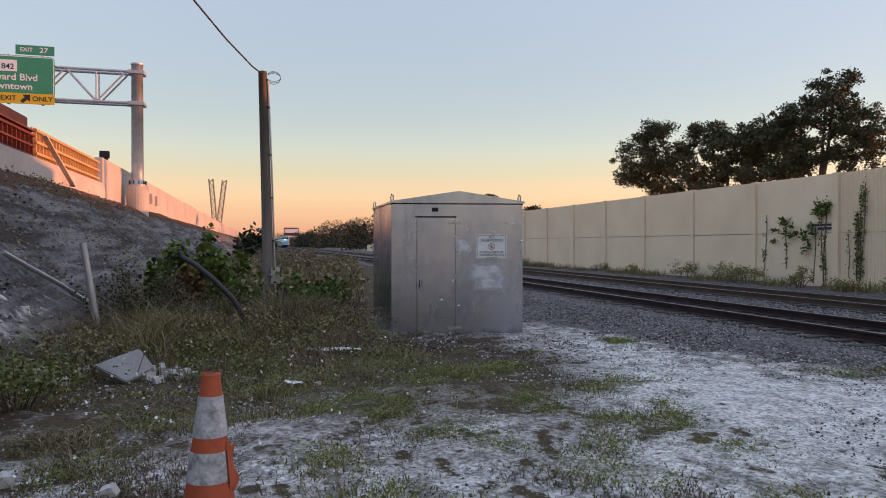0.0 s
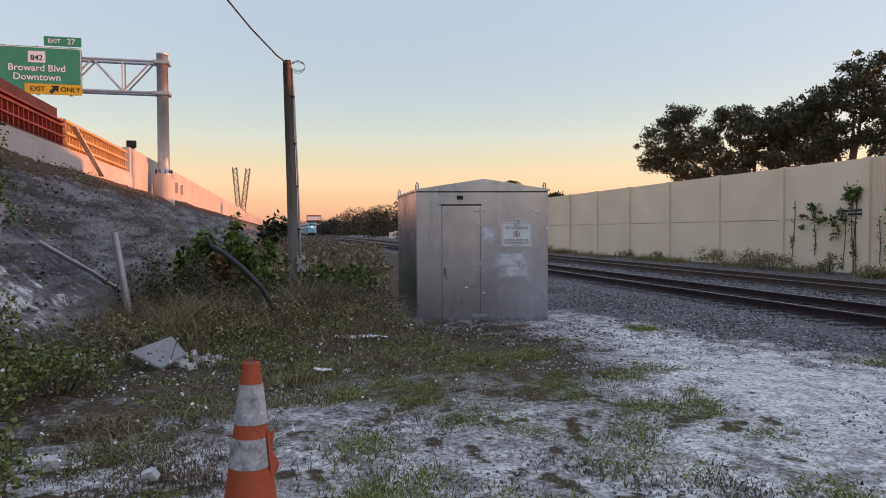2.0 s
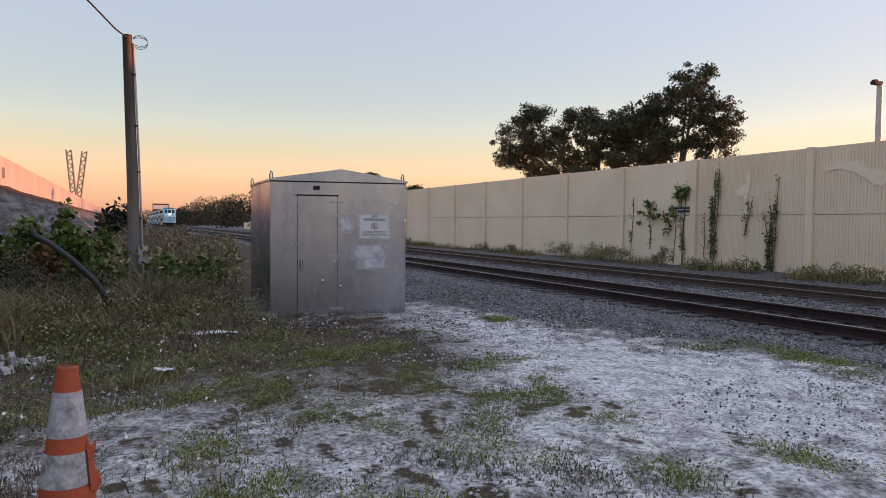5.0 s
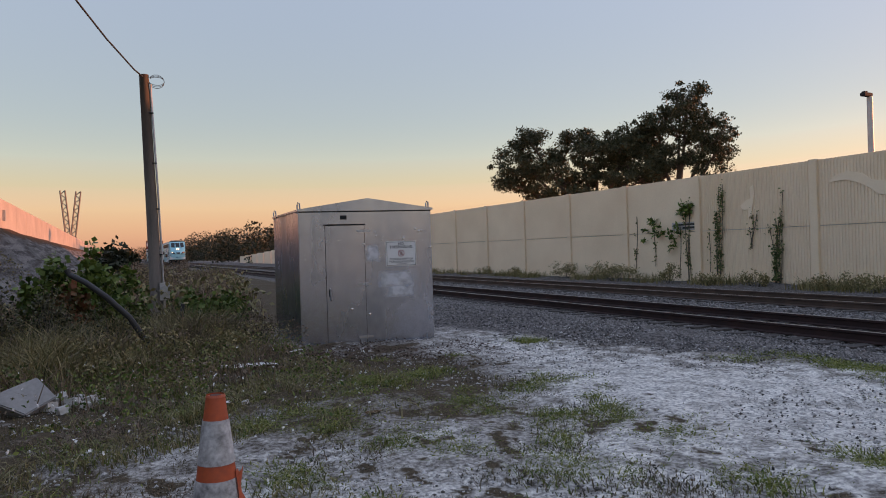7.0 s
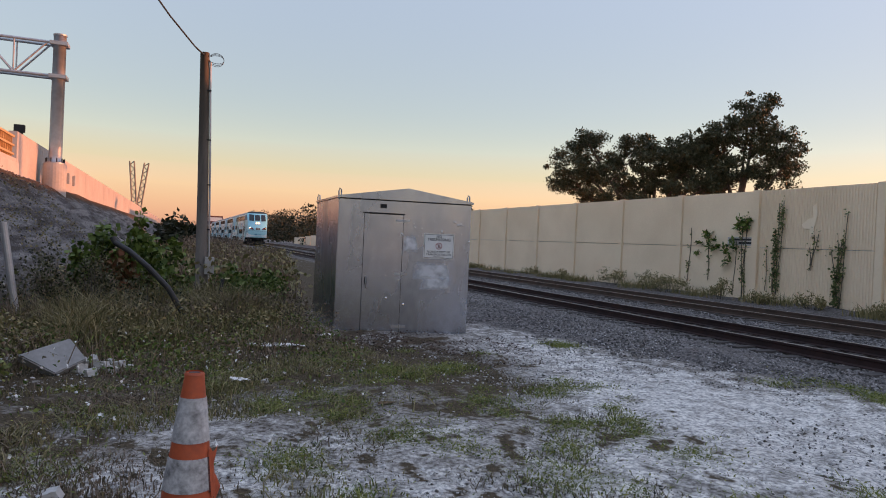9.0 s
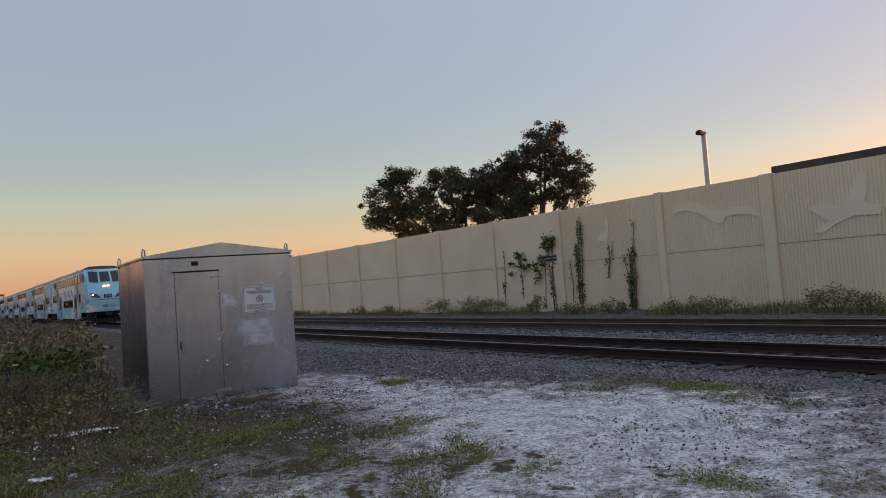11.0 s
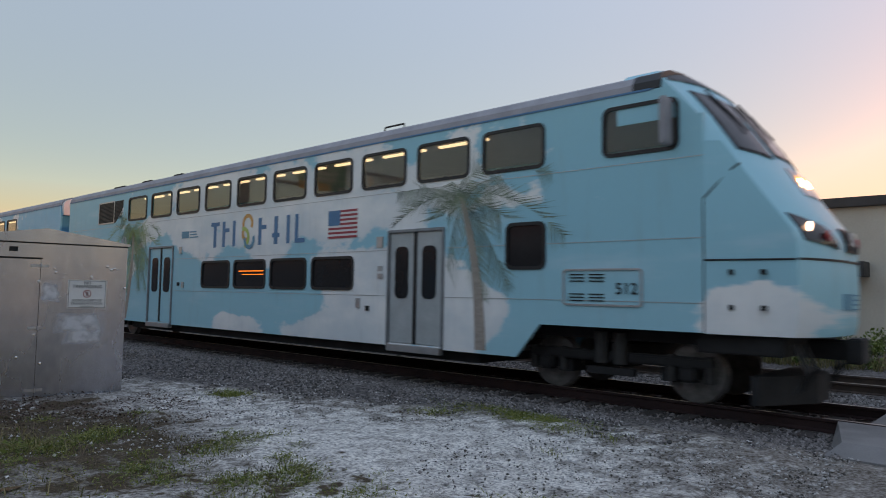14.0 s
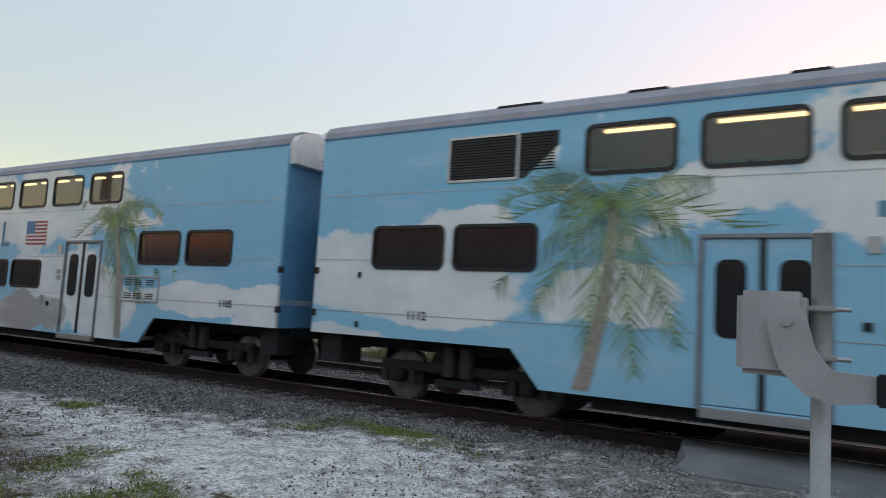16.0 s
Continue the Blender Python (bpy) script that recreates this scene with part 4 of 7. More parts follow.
def blades(n, area, hmin, hmax, keep, lean=0.45, width=0.006, uneven=0.0):
    """Grass blades as slim bent triangles."""
    x, y = rng.uniform(area[0], area[1], n), rng.uniform(area[2], area[3], n)
    open_spots = sum(a * np.exp(-((x - cx) / rx) ** 2 - ((y - cy) / ry) ** 2) for cx, cy, rx, ry, a in ((-1.4, 8.0, 0.75, 0.55, 0.85), (2.9, 10.4, 1.6, 0.9, 0.9), (-3.0, 10.6, 0.7, 1.6, 0.8)))
    k = rng.random(n) < keep(x, y) * np.clip(1 - open_spots, 0, 1)
    x, y = x[k], y[k]
    n = len(x)
    z = ground_z(x, y) - 0.03
    h = rng.uniform(hmin, hmax, n) * rng.uniform(0.5, 1.0, n)
    if uneven:
        h = h * np.clip(1 + uneven * (1.9 * fnoise(x, y, 0.8, 91) + 1.0 * fnoise(x, y, 2.6, 37)), 0.15, 2.0)
    a, t = rng.uniform(0, 6.28, n), rng.uniform(0, 6.28, n)
    w = width * rng.uniform(0.7, 1.6, n)
    L = lean * h * rng.random(n)
    p = np.stack([x, y, z], 1)
    sd = np.stack([np.cos(a) * w, np.sin(a) * w, 0 * w], 1)
    tip = p + np.stack([np.cos(t) * L * 1.6, np.sin(t) * L * 1.6, h + 0.03], 1)
    mid = p + np.stack([np.cos(t) * L * 0.5, np.sin(t) * L * 0.5, h * 0.6 + 0.03], 1)
    v = np.stack([p - sd, p + sd, mid + sd * 0.7, mid - sd * 0.7, tip], 1).reshape(-1, 3)
    f = []
    for i in range(n):
        b = 5 * i
        f += [(b, b + 1, b + 2, b + 3), (b + 3, b + 2, b + 4)]
    return v, f


def fnoise(x, y, s, o=0.0):
    return np.array([noise.noise((a * s + o, b * s, 1.7 + o)) for a, b in zip(x, y)])


CLUMPS = [(3.0, 5.2, 0.5), (2.3, 4.2, 0.6), (3.4, 4.3, 0.45), (1.6, 5.4, 0.6), (2.5, 6.3, 0.55), (3.5, 6.7, 0.4), (1.0, 6.6, 0.7), (0.4, 5.0, 0.4), (4.0, 3.2, 0.5), (3.1, 3.4, 0.4), (1.2, 3.6, 0.3), (2.0, 7.6, 0.6), (0.2, 8.0, 0.8), (1.3, 8.8, 0.7), (2.7, 7.9, 0.5), (-0.8, 6.6, 0.7), (-1.2, 5.2, 0.5), (5.5, 9.8, 0.45), (4.6, 2.4, 0.5), (5.9, 4.2, 0.18), (6.6, 6.6, 0.35)] + [(float(rng.uniform(-2.4, 4.3)), float(rng.uniform(2.2, 9.4)), float(rng.uniform(0.12, 0.42))) for _ in range(48)]


def clump_field(x, y):
    d = np.zeros(len(x))
    for cx, cy, r in CLUMPS:
        d += np.exp(-((x - cx) ** 2 + (y - cy) ** 2) / (0.55 * r * r))
    d += np.exp(-((x - 7.2 - 0.12 * (y - 5.6)) / 0.30) ** 2 - ((y - 5.5) / 1.0) ** 2) * 2.2
    return np.clip(d * (0.75 + 0.9 * fnoise(x, y, 2.6)), 0, 1)


v, f = blades(300000, (-2.6, 7.8, 2.0, 10.6), 0.015, 0.06, lambda x, y: clump_field(x, y) ** 1.6 * 0.9, 3.2, 0.0046)
n = 200000
x, y = rng.uniform(-2.6, 7.8, n), rng.uniform(2.0, 10.6, n)
k = rng.random(n) < clump_field(x, y) ** 1.3 * 0.8
p = np.stack([x, y, ground_z(x, y) + 0.05 * hnoise(x, y, 0.5) + rng.uniform(0.0, 0.045, n)], 1)[k]
v2, f2 = leaves(p, 0.024, 0.3, 0.4)
tagged(raw("creeping_weeds", v2, f2, M["grass"]), "low creeping green weeds on the sand", "weeds", kind="stuff")
tagged(raw("grass_tufts", v, f, M["grass"]), "short green grass tufts scattered on the sand", "grass", kind="stuff")
v, f = blades(110000, (-2.8, 4.4, 2.2, 10.6), 0.010, 0.05, lambda x, y: np.clip(0.7 * smooth(4.6, 2.2, x) * (0.35 + 1.6 * fnoise(x, y, 1.1, 41) + 0.6 * fnoise(x, y, 4.0, 13)), 0, 1), 3.0, 0.004)
tagged(raw("dry_grass", v, f, M["leaf_dry"]), "trampled dry brown grass on the sand", "grass", kind="stuff")
for leaf_mat, off, label in ((M["leaf_sage"], 15, "low olive-green weeds trampled into the sand"), (M["leaf_brown"], 28, "low purplish-brown withered weeds on the sand")):
    v, f = blades(150000, (-2.8, 3.4, 3.0, 10.8), 0.012, 0.075, lambda x, y: np.clip(0.55 * smooth(2.6, 0.2, x - 0.12 * (y - 6)) * smooth(3.0, 6.5, y + 0.5 * (0.5 - x)) * (0.15 + 2.1 * fnoise(x, y, 1.1, off) + 0.8 * fnoise(x, y, 3.4, off)), 0, 1), 2.4, 0.0045, 0.9)
    tagged(raw("low_weeds", v, f, leaf_mat), label, "weeds", kind="stuff")
plant_mass("rough_weeds", [(-1.0, 10.2, 0.5, 0.7, 900), (0.2, 10.8, 0.5, 0.7, 900), (1.2, 11.2, 0.45, 0.5, 600), (-2.0, 9.6, 0.45, 0.6, 700)], M["leaf_sage"], 0.05, "rough grey-green weeds before the bank", "weeds")
plant_mass("rough_weeds", [(0.9, 12.6, 0.6, 0.6, 700), (1.6, 12.4, 0.5, 0.4, 500), (0.0, 12.0, 0.42, 0.6, 600), (1.5, 13.4, 0.55, 0.4, 400)], M["leaf_brown"], 0.05, "brown withered weeds beside the hut", "weeds")
v, f = blades(90000, (-2.9, 2.2, 8.4, 16.0), 0.06, 0.45, lambda x, y: np.clip(1.0 * smooth(8.4, 11.4, y) * smooth(1.6, 0.7, x) * smooth(-2.9, -1.9, x) * (0.6 + 1.4 * fnoise(x, y, 0.9, 3)), 0, 1), 0.9, 0.005, 1.0)
tagged(raw("tall_weeds", v, f, M["leaf_sage"]), "tall dry grey-green weeds before the bank", "weeds", kind="stuff")
v, f = blades(80000, (-2.7, 4.2, 7.8, 15.0), 0.04, 0.38, lambda x, y: np.clip(0.9 * smooth(1.7, 0.9, x) * smooth(7.8, 10.2, y) * (0.5 + 1.5 * fnoise(x, y, 1.1, 7)), 0, 1), 0.8, 0.005, 1.0)
tagged(raw("brown_weeds", v, f, M["leaf_brown"]), "brown withered weeds and stalks round the hut", "weeds", kind="stuff")
for leaf_mat, off in ((M["leaf_brown"], 51), (M["leaf_sage"], 67)):
    n = 24000
    x, y = rng.uniform(-2.8, 2.0, n), rng.uniform(7.2, 15.5, n)
    q = fnoise(x, y, 0.9, off)
    k = rng.random(n) < np.clip(smooth(7.2, 9.5, y) * smooth(-2.9, -2.0, x) * (0.3 + 2.2 * q), 0, 1)
    p = np.stack([x, y, ground_z(x, y) + rng.random(n) * (0.10 + 0.55 * np.clip(q + 0.25, 0, 1))], 1)[k]
    v, f = leaves(p, 0.04, 0.0, 0.45)
    tagged(raw("weed_thicket", v, f, leaf_mat), "tangled withered weeds and stalks before the bank", "weeds", kind="stuff")
n = 20000
x, y = rng.uniform(-3.0, 1.9, n), rng.uniform(6.0, 15.5, n)
k = rng.random(n) < np.clip(smooth(6, 9.5, y) * (0.5 + 1.1 * fnoise(x, y, 0.8, 11)), 0, 1)
p = np.stack([x, y, ground_z(x, y) + rng.uniform(0.02, 0.38, n) * (0.6 + 0.5 * fnoise(x, y, 0.8, 5))], 1)[k]
v, f = leaves(p, 0.045)
tagged(raw("weed_leaves", v, f, M["leaf_bush"]), "small green leaves among the weeds", "weeds", kind="stuff")
n = 16000
x, y = rng.uniform(-7.0, -2.4, n), rng.uniform(6.0, 34, n)
k = rng.random(n) < np.clip(0.25 + 1.3 * fnoise(x, y, 0.5, 21), 0, 1) * 0.6
p = np.stack([x, y, ground_z(x, y) + rng.uniform(0.0, 0.16, n)], 1)[k]
v, f = leaves(p, 0.07)
tagged(raw("bank_weeds", v, f, M["leaf_sage"]), "sparse weeds on the gravel bank", "weeds", kind="stuff")
# scrub between the bank and the rails, and litter on the ground
v, f = blades(60000, (-3.0, 8.4, 13.5, 62.0), 0.15, 0.75, lambda x, y: np.clip(0.8 * smooth(0.2, -0.6, x - 2.2 - 0.13 * (y - 14)) * (0.75 + 0.9 * fnoise(x, y, 0.6, 17)), 0, 1) * np.where((x > 1.9) & (y < 15.5), 0, 1), 0.55, 0.013)
tagged(raw("trackside_scrub", v, f, M["leaf_brown"]), "withered brown scrub beside the railway", "weeds", kind="stuff")
n = 30000
x, y = rng.uniform(-3.0, 8.2, n), 14 + 46 * rng.random(n)
k = (rng.random(n) < np.clip(0.35 + 1.4 * fnoise(x, y, 0.35, 23), 0, 1)) & (x < 2.2 + 0.13 * (y - 14))
p = np.stack([x, y, ground_z(x, y) + rng.random(n) * np.clip(0.55 + 0.9 * fnoise(x, y, 0.35, 23), 0.1, 1.3)], 1)[k]
v, f = leaves(p, 0.12)
tagged(raw("scrub_leaves", v, f, M["leaf_sage"]), "grey-green leaves of the trackside scrub", "weeds", kind="stuff")
n = 16000
y = rng.uniform(38, 78, n)
x = y * rng.uniform(0.0, 0.085, n) - 0.4
q = fnoise(x * 3, y, 0.35, 61)
k = rng.random(n) < np.clip(0.4 + 1.3 * q, 0.05, 1)
p = np.stack([x, y, (0.3 + 0.95 * np.clip(0.55 + q, 0.2, 1.1)) * rng.random(n)], 1)[k]
v, f = leaves(p, 0.11)
tagged(raw("twiggy_scrub", v, f, M["leaf_brown"]), "thin brown scrub along the railway in the distance", "weeds", kind="stuff")
v, f = blades(26000, (19.2, 20.75, 1.5, 60.0), 0.08, 0.5, lambda x, y: np.clip(0.35 + 1.6 * fnoise(x, y, 0.5, 71), 0, 1), 0.6, 0.012)
tagged(raw("wall_foot_grass", v, f, M["leaf_sage"]), "rough grass along the foot of the sound wall", "grass", kind="stuff")
M["litter"] = leafy("brown_leaf_litter", (0.06, 0.03, 0.024), (0.14, 0.082, 0.062))
n = 40000
x, y = rng.uniform(0.6, 7.4, n), rng.uniform(4.6, 11.9, n)
by_hut = 0.9 * np.exp(-((y - 10.2 + 0.17 * (x - 2.2)) / 1.15) ** 2) * smooth(0.8, 2.0, x) * smooth(5.0, 4.0, x)
strip = 0.7 * np.exp(-((x - 6.3 + 0.9 * (y - 6.8)) / 0.2) ** 2 - ((y - 6.8) / 0.5) ** 2)
k = rng.random(n) < np.clip((by_hut + strip) * (0.7 + 1.1 * fnoise(x, y, 1.9, 29)), 0, 1)
p = np.stack([x, y, ground_z(x, y) + rng.uniform(0.0, 0.03, n)], 1)[k]
v, f = leaves(p, 0.032, 0.8)
tagged(raw("leaf_litter", v, f, M["litter"]), "rust-brown leaf litter before the hut", "litter", kind="stuff")
# white flower heads
n = 560
x, y = rng.uniform(-3.6, 2.6, n), rng.uniform(4.2, 11.5, n)
k = rng.random(n) < np.clip(smooth(2.6, -0.5, x) * (0.45 + fnoise(x, y, 1.0, 31)), 0, 1)
hz = np.where(x < -1.7, rng.uniform(0.2, 0.8, n) * smooth(9.5, 6.5, y) + 0.15, rng.uniform(0.08, 0.3, n))
p = np.stack([x, y, ground_z(x, y) + hz], 1)[k]
v, f = leaves(np.repeat(p, 3, 0), 0.022, aspect=0.9)
tagged(raw("white_flowers", v, f, M["white"]), "tiny white wild flowers in the weeds", "flowers", kind="stuff")


# ---- stones ----
def pebbles(x, y, size, sink=0.3):
    n = len(x)
    base = np.array([(1, 0, 0), (-1, 0, 0), (0, 1, 0), (0, -1, 0), (0, 0, 1), (0, 0, -1)], float)
    v = base[None] * rng.uniform(0.5, 1.25, (n, 6, 1)) + rng.normal(0, 0.16, (n, 6, 3))
    a = rng.uniform(0, 6.28, n)
    c, s = np.cos(a), np.sin(a)
    vx, vy = v[..., 0] * c[:, None] - v[..., 1] * s[:, None], v[..., 0] * s[:, None] + v[..., 1] * c[:, None]
    v = np.stack([vx, vy, v[..., 2] * 0.7], 2) * size[:, None, None]
    v += np.stack([x, y, ground_z(x, y) + size * sink], 1)[:, None]
    F = [(0, 2, 4), (2, 1, 4), (1, 3, 4), (3, 0, 4), (2, 0, 5), (1, 2, 5), (3, 1, 5), (0, 3, 5)]
    return v.reshape(-1, 3), [tuple(6 * i + q for q in t) for i in range(n) for t in F]


M["ballast_bits"] = leafy("grey_ballast", (0.042, 0.037, 0.036), (0.265, 0.24, 0.228))
M["pale_bits"] = leafy("pale_limestone_chips", (0.24, 0.23, 0.22), (0.58, 0.57, 0.55))
M["dark_bits"] = leafy("dark_debris", (0.03, 0.027, 0.024), (0.11, 0.095, 0.08))
n = 42000
y = 2.0 + 26 * rng.random(n) ** 1.5
x = rng.uniform(5.0, 9.75, n)
k = rng.random(n) < smooth(6.5, 7.7, x + 0.3 * (np.minimum(y, 12) - 6) + 0.7 * fnoise(x, y, 1.2))
x, y = x[k], y[k]
v, f = pebbles(x, y, rng.uniform(0.012, 0.036, len(x)))
tagged(raw("ballast", v, f, M["ballast_bits"]), "grey crushed stone ballast beside the rails", "ballast", kind="stuff")
n = 12000
x, y = rng.uniform(9.95, 11.2, n // 2), 2.5 + 22 * rng.random(n // 2)
v, f = pebbles(x, y, rng.uniform(0.018, 0.045, len(x)))
tagged(raw("stained_ballast", v, f, M["rust_shade_bits"]), "rust-stained ballast, also darkened for shade between the near rails", "ballast", kind="stuff")
x, y = rng.uniform(11.6, 14.2, n), 2.5 + 30 * rng.random(n) ** 1.4
v, f = pebbles(x, y, rng.uniform(0.018, 0.045, len(x)))
tagged(raw("track_ballast", v, f, M["ballast_bits"]), "grey ballast between the two tracks", "ballast", kind="stuff")
n = 26000
x, y = rng.uniform(-2.5, 8.4, n), 1.8 + 10.5 * rng.random(n) ** 1.3
v, f = pebbles(x, y, 0.005 + 0.02 * rng.random(n) ** 4)
tagged(raw("limestone_chips", v, f, M["pale_bits"]), "pale limestone chips strewn over the sand", "gravel", kind="stuff")
n = 13000
x, y = rng.uniform(0.5, 8.4, n), 1.8 + 9.5 * rng.random(n) ** 1.3
v, f = pebbles(x, y, 0.004 + 0.016 * rng.random(n) ** 3, 0.1)
tagged(raw("dark_debris", v, f, M["dark_bits"]), "dark twigs and bits strewn over the sand", "debris", kind="stuff")
n = 9000
x, y = rng.uniform(-7.1, -2.6, n), 5 + 35 * rng.random(n) ** 1.3
v, f = pebbles(x, y, 0.01 + 0.06 * rng.random(n) ** 5)
tagged(raw("bank_stones", v, f, M["ballast_bits"]), "grey stones on the slope of the bank", "gravel", kind="stuff")


def rock(name, loc, dims, seed, label, material):
    r = random.Random(seed)
    bm = bmesh.new()
    bmesh.ops.create_cube(bm, size=1)
    bmesh.ops.subdivide_edges(bm, edges=bm.edges[:], cuts=2, use_grid_fill=True)
    for v in bm.verts:
        k = 1 + 0.16 * noise.noise(v.co * 2.1 + Vector((seed, 0, 0)))
        v.co = Vector((v.co.x * dims[0] * k * (1 - 0.3 * (v.co.z + 0.5)), v.co.y * dims[1] * k, (v.co.z + 0.42) * dims[2] * k))
    ob = part(name, bm, material)
    ob.matrix_world = Matrix.Translation((loc[0], loc[1], float(ground_z(loc[0], loc[1])))) @ pose(0, 0, 0, r.uniform(-12, 12), r.uniform(-14, 14), r.uniform(0, 180))
    return tagged(ob, label, "rock")


bm = bmesh.new()
prism(bm, [(0.0, 0.0), (0.28, 0.19), (0.10, 0.45), (-0.36, 0.22)], "z", -0.13, 0.0)
bmesh.ops.bevel(bm, geom=bm.edges[:], offset=0.012, segments=2, affect="EDGES")
slab = part("concrete_slab", bm, mat("old_concrete", (0.34, 0.335, 0.325), 0.9, 0, (0.22, 0.215, 0.205), 3, 24, 0.3))
slab.matrix_world = Matrix.Translation((-1.43, 8.2, float(ground_z(-1.43, 8.2)) + 0.02)) @ pose(0, 0, 0, 48, 4, 8)
tagged(slab, "broken grey concrete slab tilted in the weeds", "slab")
for k, (x, y, s) in enumerate([(-1.25, 8.4, 0.16), (-1.1, 8.2, 0.12), (-1.15, 8.65, 0.2), (-1.02, 8.5, 0.15), (-0.9, 8.35, 0.1), (-0.86, 8.6, 0.13), (-1.3, 8.75, 0.14), (-0.75, 8.5, 0.09), (-2.0, 8.9, 0.16), (-0.98, 8.8, 0.11), (-2.4, 8.8, 0.2), (-2.1, 8.3, 0.14), (0.6, 7.55, 0.07), (1.3, 7.7, 0.06), (1.9, 7.2, 0.05), (0.2, 4.2, 0.06), (-0.9, 4.6, 0.10), (-1.6, 5.0, 0.12), (1.9, 10.6, 0.07), (2.5, 10.8, 0.06), (3.1, 10.7, 0.05), (2.9, 10.2, 0.06), (-2.6, 5.6, 0.14), (0.9, 3.1, 0.06), (-3.4, 11.4, 0.16)]):
    rock("stone", (x, y), (s, s * 0.8, s * 0.6), 20 + k, "pale broken stone on the ground", M["concrete"])

# ---- loose things by the hut ----
def build_cone():
    c = tagged(empty("traffic_cone", Matrix.Translation((-0.23, 3.16, float(ground_z(-0.23, 3.16)) + 0.05)) @ pose(0, 0, 0, 0, 1, 15)), "worn orange traffic cone with torn dirty white bands", "traffic cone")
    part("base", B((-0.19, 0.19, -0.19, 0.19, -0.06, 0.03), bevel=0.015), M["orange"], c)
    H = 0.93

    def rad(z):
        return 0.155 - 0.118 * z / H

    def shell(z0, z1, out, n=28, a0=0, a1=360):
        bm = bmesh.new()
        rows = []
        full = a1 - a0 >= 360
        m = n if full else n + 1
        for z in (z0, (z0 + z1) / 2, z1):
            rows.append([bm.verts.new(((rad(z) + out) * math.cos(radians(a0 + (a1 - a0) * i / n)), (rad(z) + out) * math.sin(radians(a0 + (a1 - a0) * i / n)), z)) for i in range(m)])
        for r0, r1 in zip(rows, rows[1:]):
            for i in range(n if full else n):
                bm.faces.new((r0[i], r0[(i + 1) % m], r1[(i + 1) % m], r1[i]))
        return bm
    bm = shell(0.02, H, 0)
    tube(bm, [(0, 0, H - 0.002), (0, 0, H - 0.03)], [rad(H), rad(H) * 0.6], 28)
    part("body", bm, M["orange"], c, smooth=True)
    part("rim", tube(bmesh.new(), [(0, 0, H - 0.006), (0, 0, H + 0.004)], [rad(H) + 0.003, rad(H) - 0.002], 28, False), M["orange"], c)
    # flat dark disc in place of the shaded hollow
    part("mouth", tube(bmesh.new(), [(0, 0, H - 0.004), (0, 0, H + 0.002)], 0.022, 20), M["cone_dark"], c, "dark disc painted as the shaded open top")
    part("upper_band", shell(0.66, 0.835, 0.003), M["band"], c, "dirty white reflective band", smooth=True)
    part("lower_band", shell(0.47, 0.60, 0.003, 28, -12, 310), M["band"], c, "torn dirty white reflective band", smooth=True)
    bm = bmesh.new()
    rows = []
    for i in range(7):
        z = 0.43 + 0.032 * i
        row = []
        for k in range(5):
            a = radians(-46 + 8 * k)
            o = 0.004 + 0.026 * (k / 4) ** 1.5 * (0.6 + 0.4 * math.sin(1.3 * i))
            row.append(bm.verts.new(((rad(z) + o) * math.cos(a), (rad(z) + o) * math.sin(a), z + 0.012 * math.sin(2.1 * k + i))))
        rows.append(row)
    for r0, r1 in zip(rows, rows[1:]):
        for i in range(4):
            bm.faces.new((r0[i], r0[i + 1], r1[i + 1], r1[i]))
    part("torn_edge", shell(0.46, 0.60, 0.0042, 5, -52, -44), M["cone_dark"], c, "dark torn gap in the sleeve")
    part("torn_flap", bm, M["orange"], c, "peeling torn orange sleeve edge")


M["band"] = mat("dirty_reflective_band", (0.62, 0.61, 0.60), 0.6, 0, (0.14, 0.135, 0.13), 14, 70, 0.15)
M["cone_dark"] = mat("dark_cone_orange", (0.12, 0.03, 0.02), 0.8, 0, None, 5, 40, 0.0)
build_cone()


def fence_post(p0, p1, r, label):
    o = part("fence_post", tube(bmesh.new(), [p0, p1], r, 12), M["galv"])
    return tagged(o, label, "fence post")


fence_post((-2.60, 12.6, -0.1), (-2.86, 12.6, 1.56), 0.055, "leaning galvanised steel fence post")
fence_post((-4.55, 11.83, 0.2), (-4.3, 11.9, 2.02), 0.045, "tall galvanised fence post among leaves")
pp = part("fallen_rail", tube(bmesh.new(), [(-3.95, 12.3, 1.42), (-3.75, 12.8, 1.18), (-3.45, 13.6, 0.82), (-3.2, 14.4, 0.44)], 0.042, 10), M["galv"])
tagged(pp, "fallen galvanised fence rail lying on the bank", "pipe")
hose = part("bent_pipe", tube(bmesh.new(), [(-1.22, 11.4, 1.42), (-1.18, 11.4, 1.34), (-0.98, 11.35, 1.22), (-0.72, 11.3, 1.0), (-0.42, 11.3, 0.68), (-0.2, 11.3, 0.3), (-0.1, 11.3, -0.1)], 0.042, 12), M["black"])
tagged(hose, "black bent plastic conduit arching out of the weeds", "pipe")
cap = part("pipe_stub", tube(bmesh.new(), [(0.35, 13.2, -0.1), (0.47, 13.2, 0.72)], 0.035, 10), M["black"])
tagged(cap, "short black pipe stub standing in the weeds", "pipe")


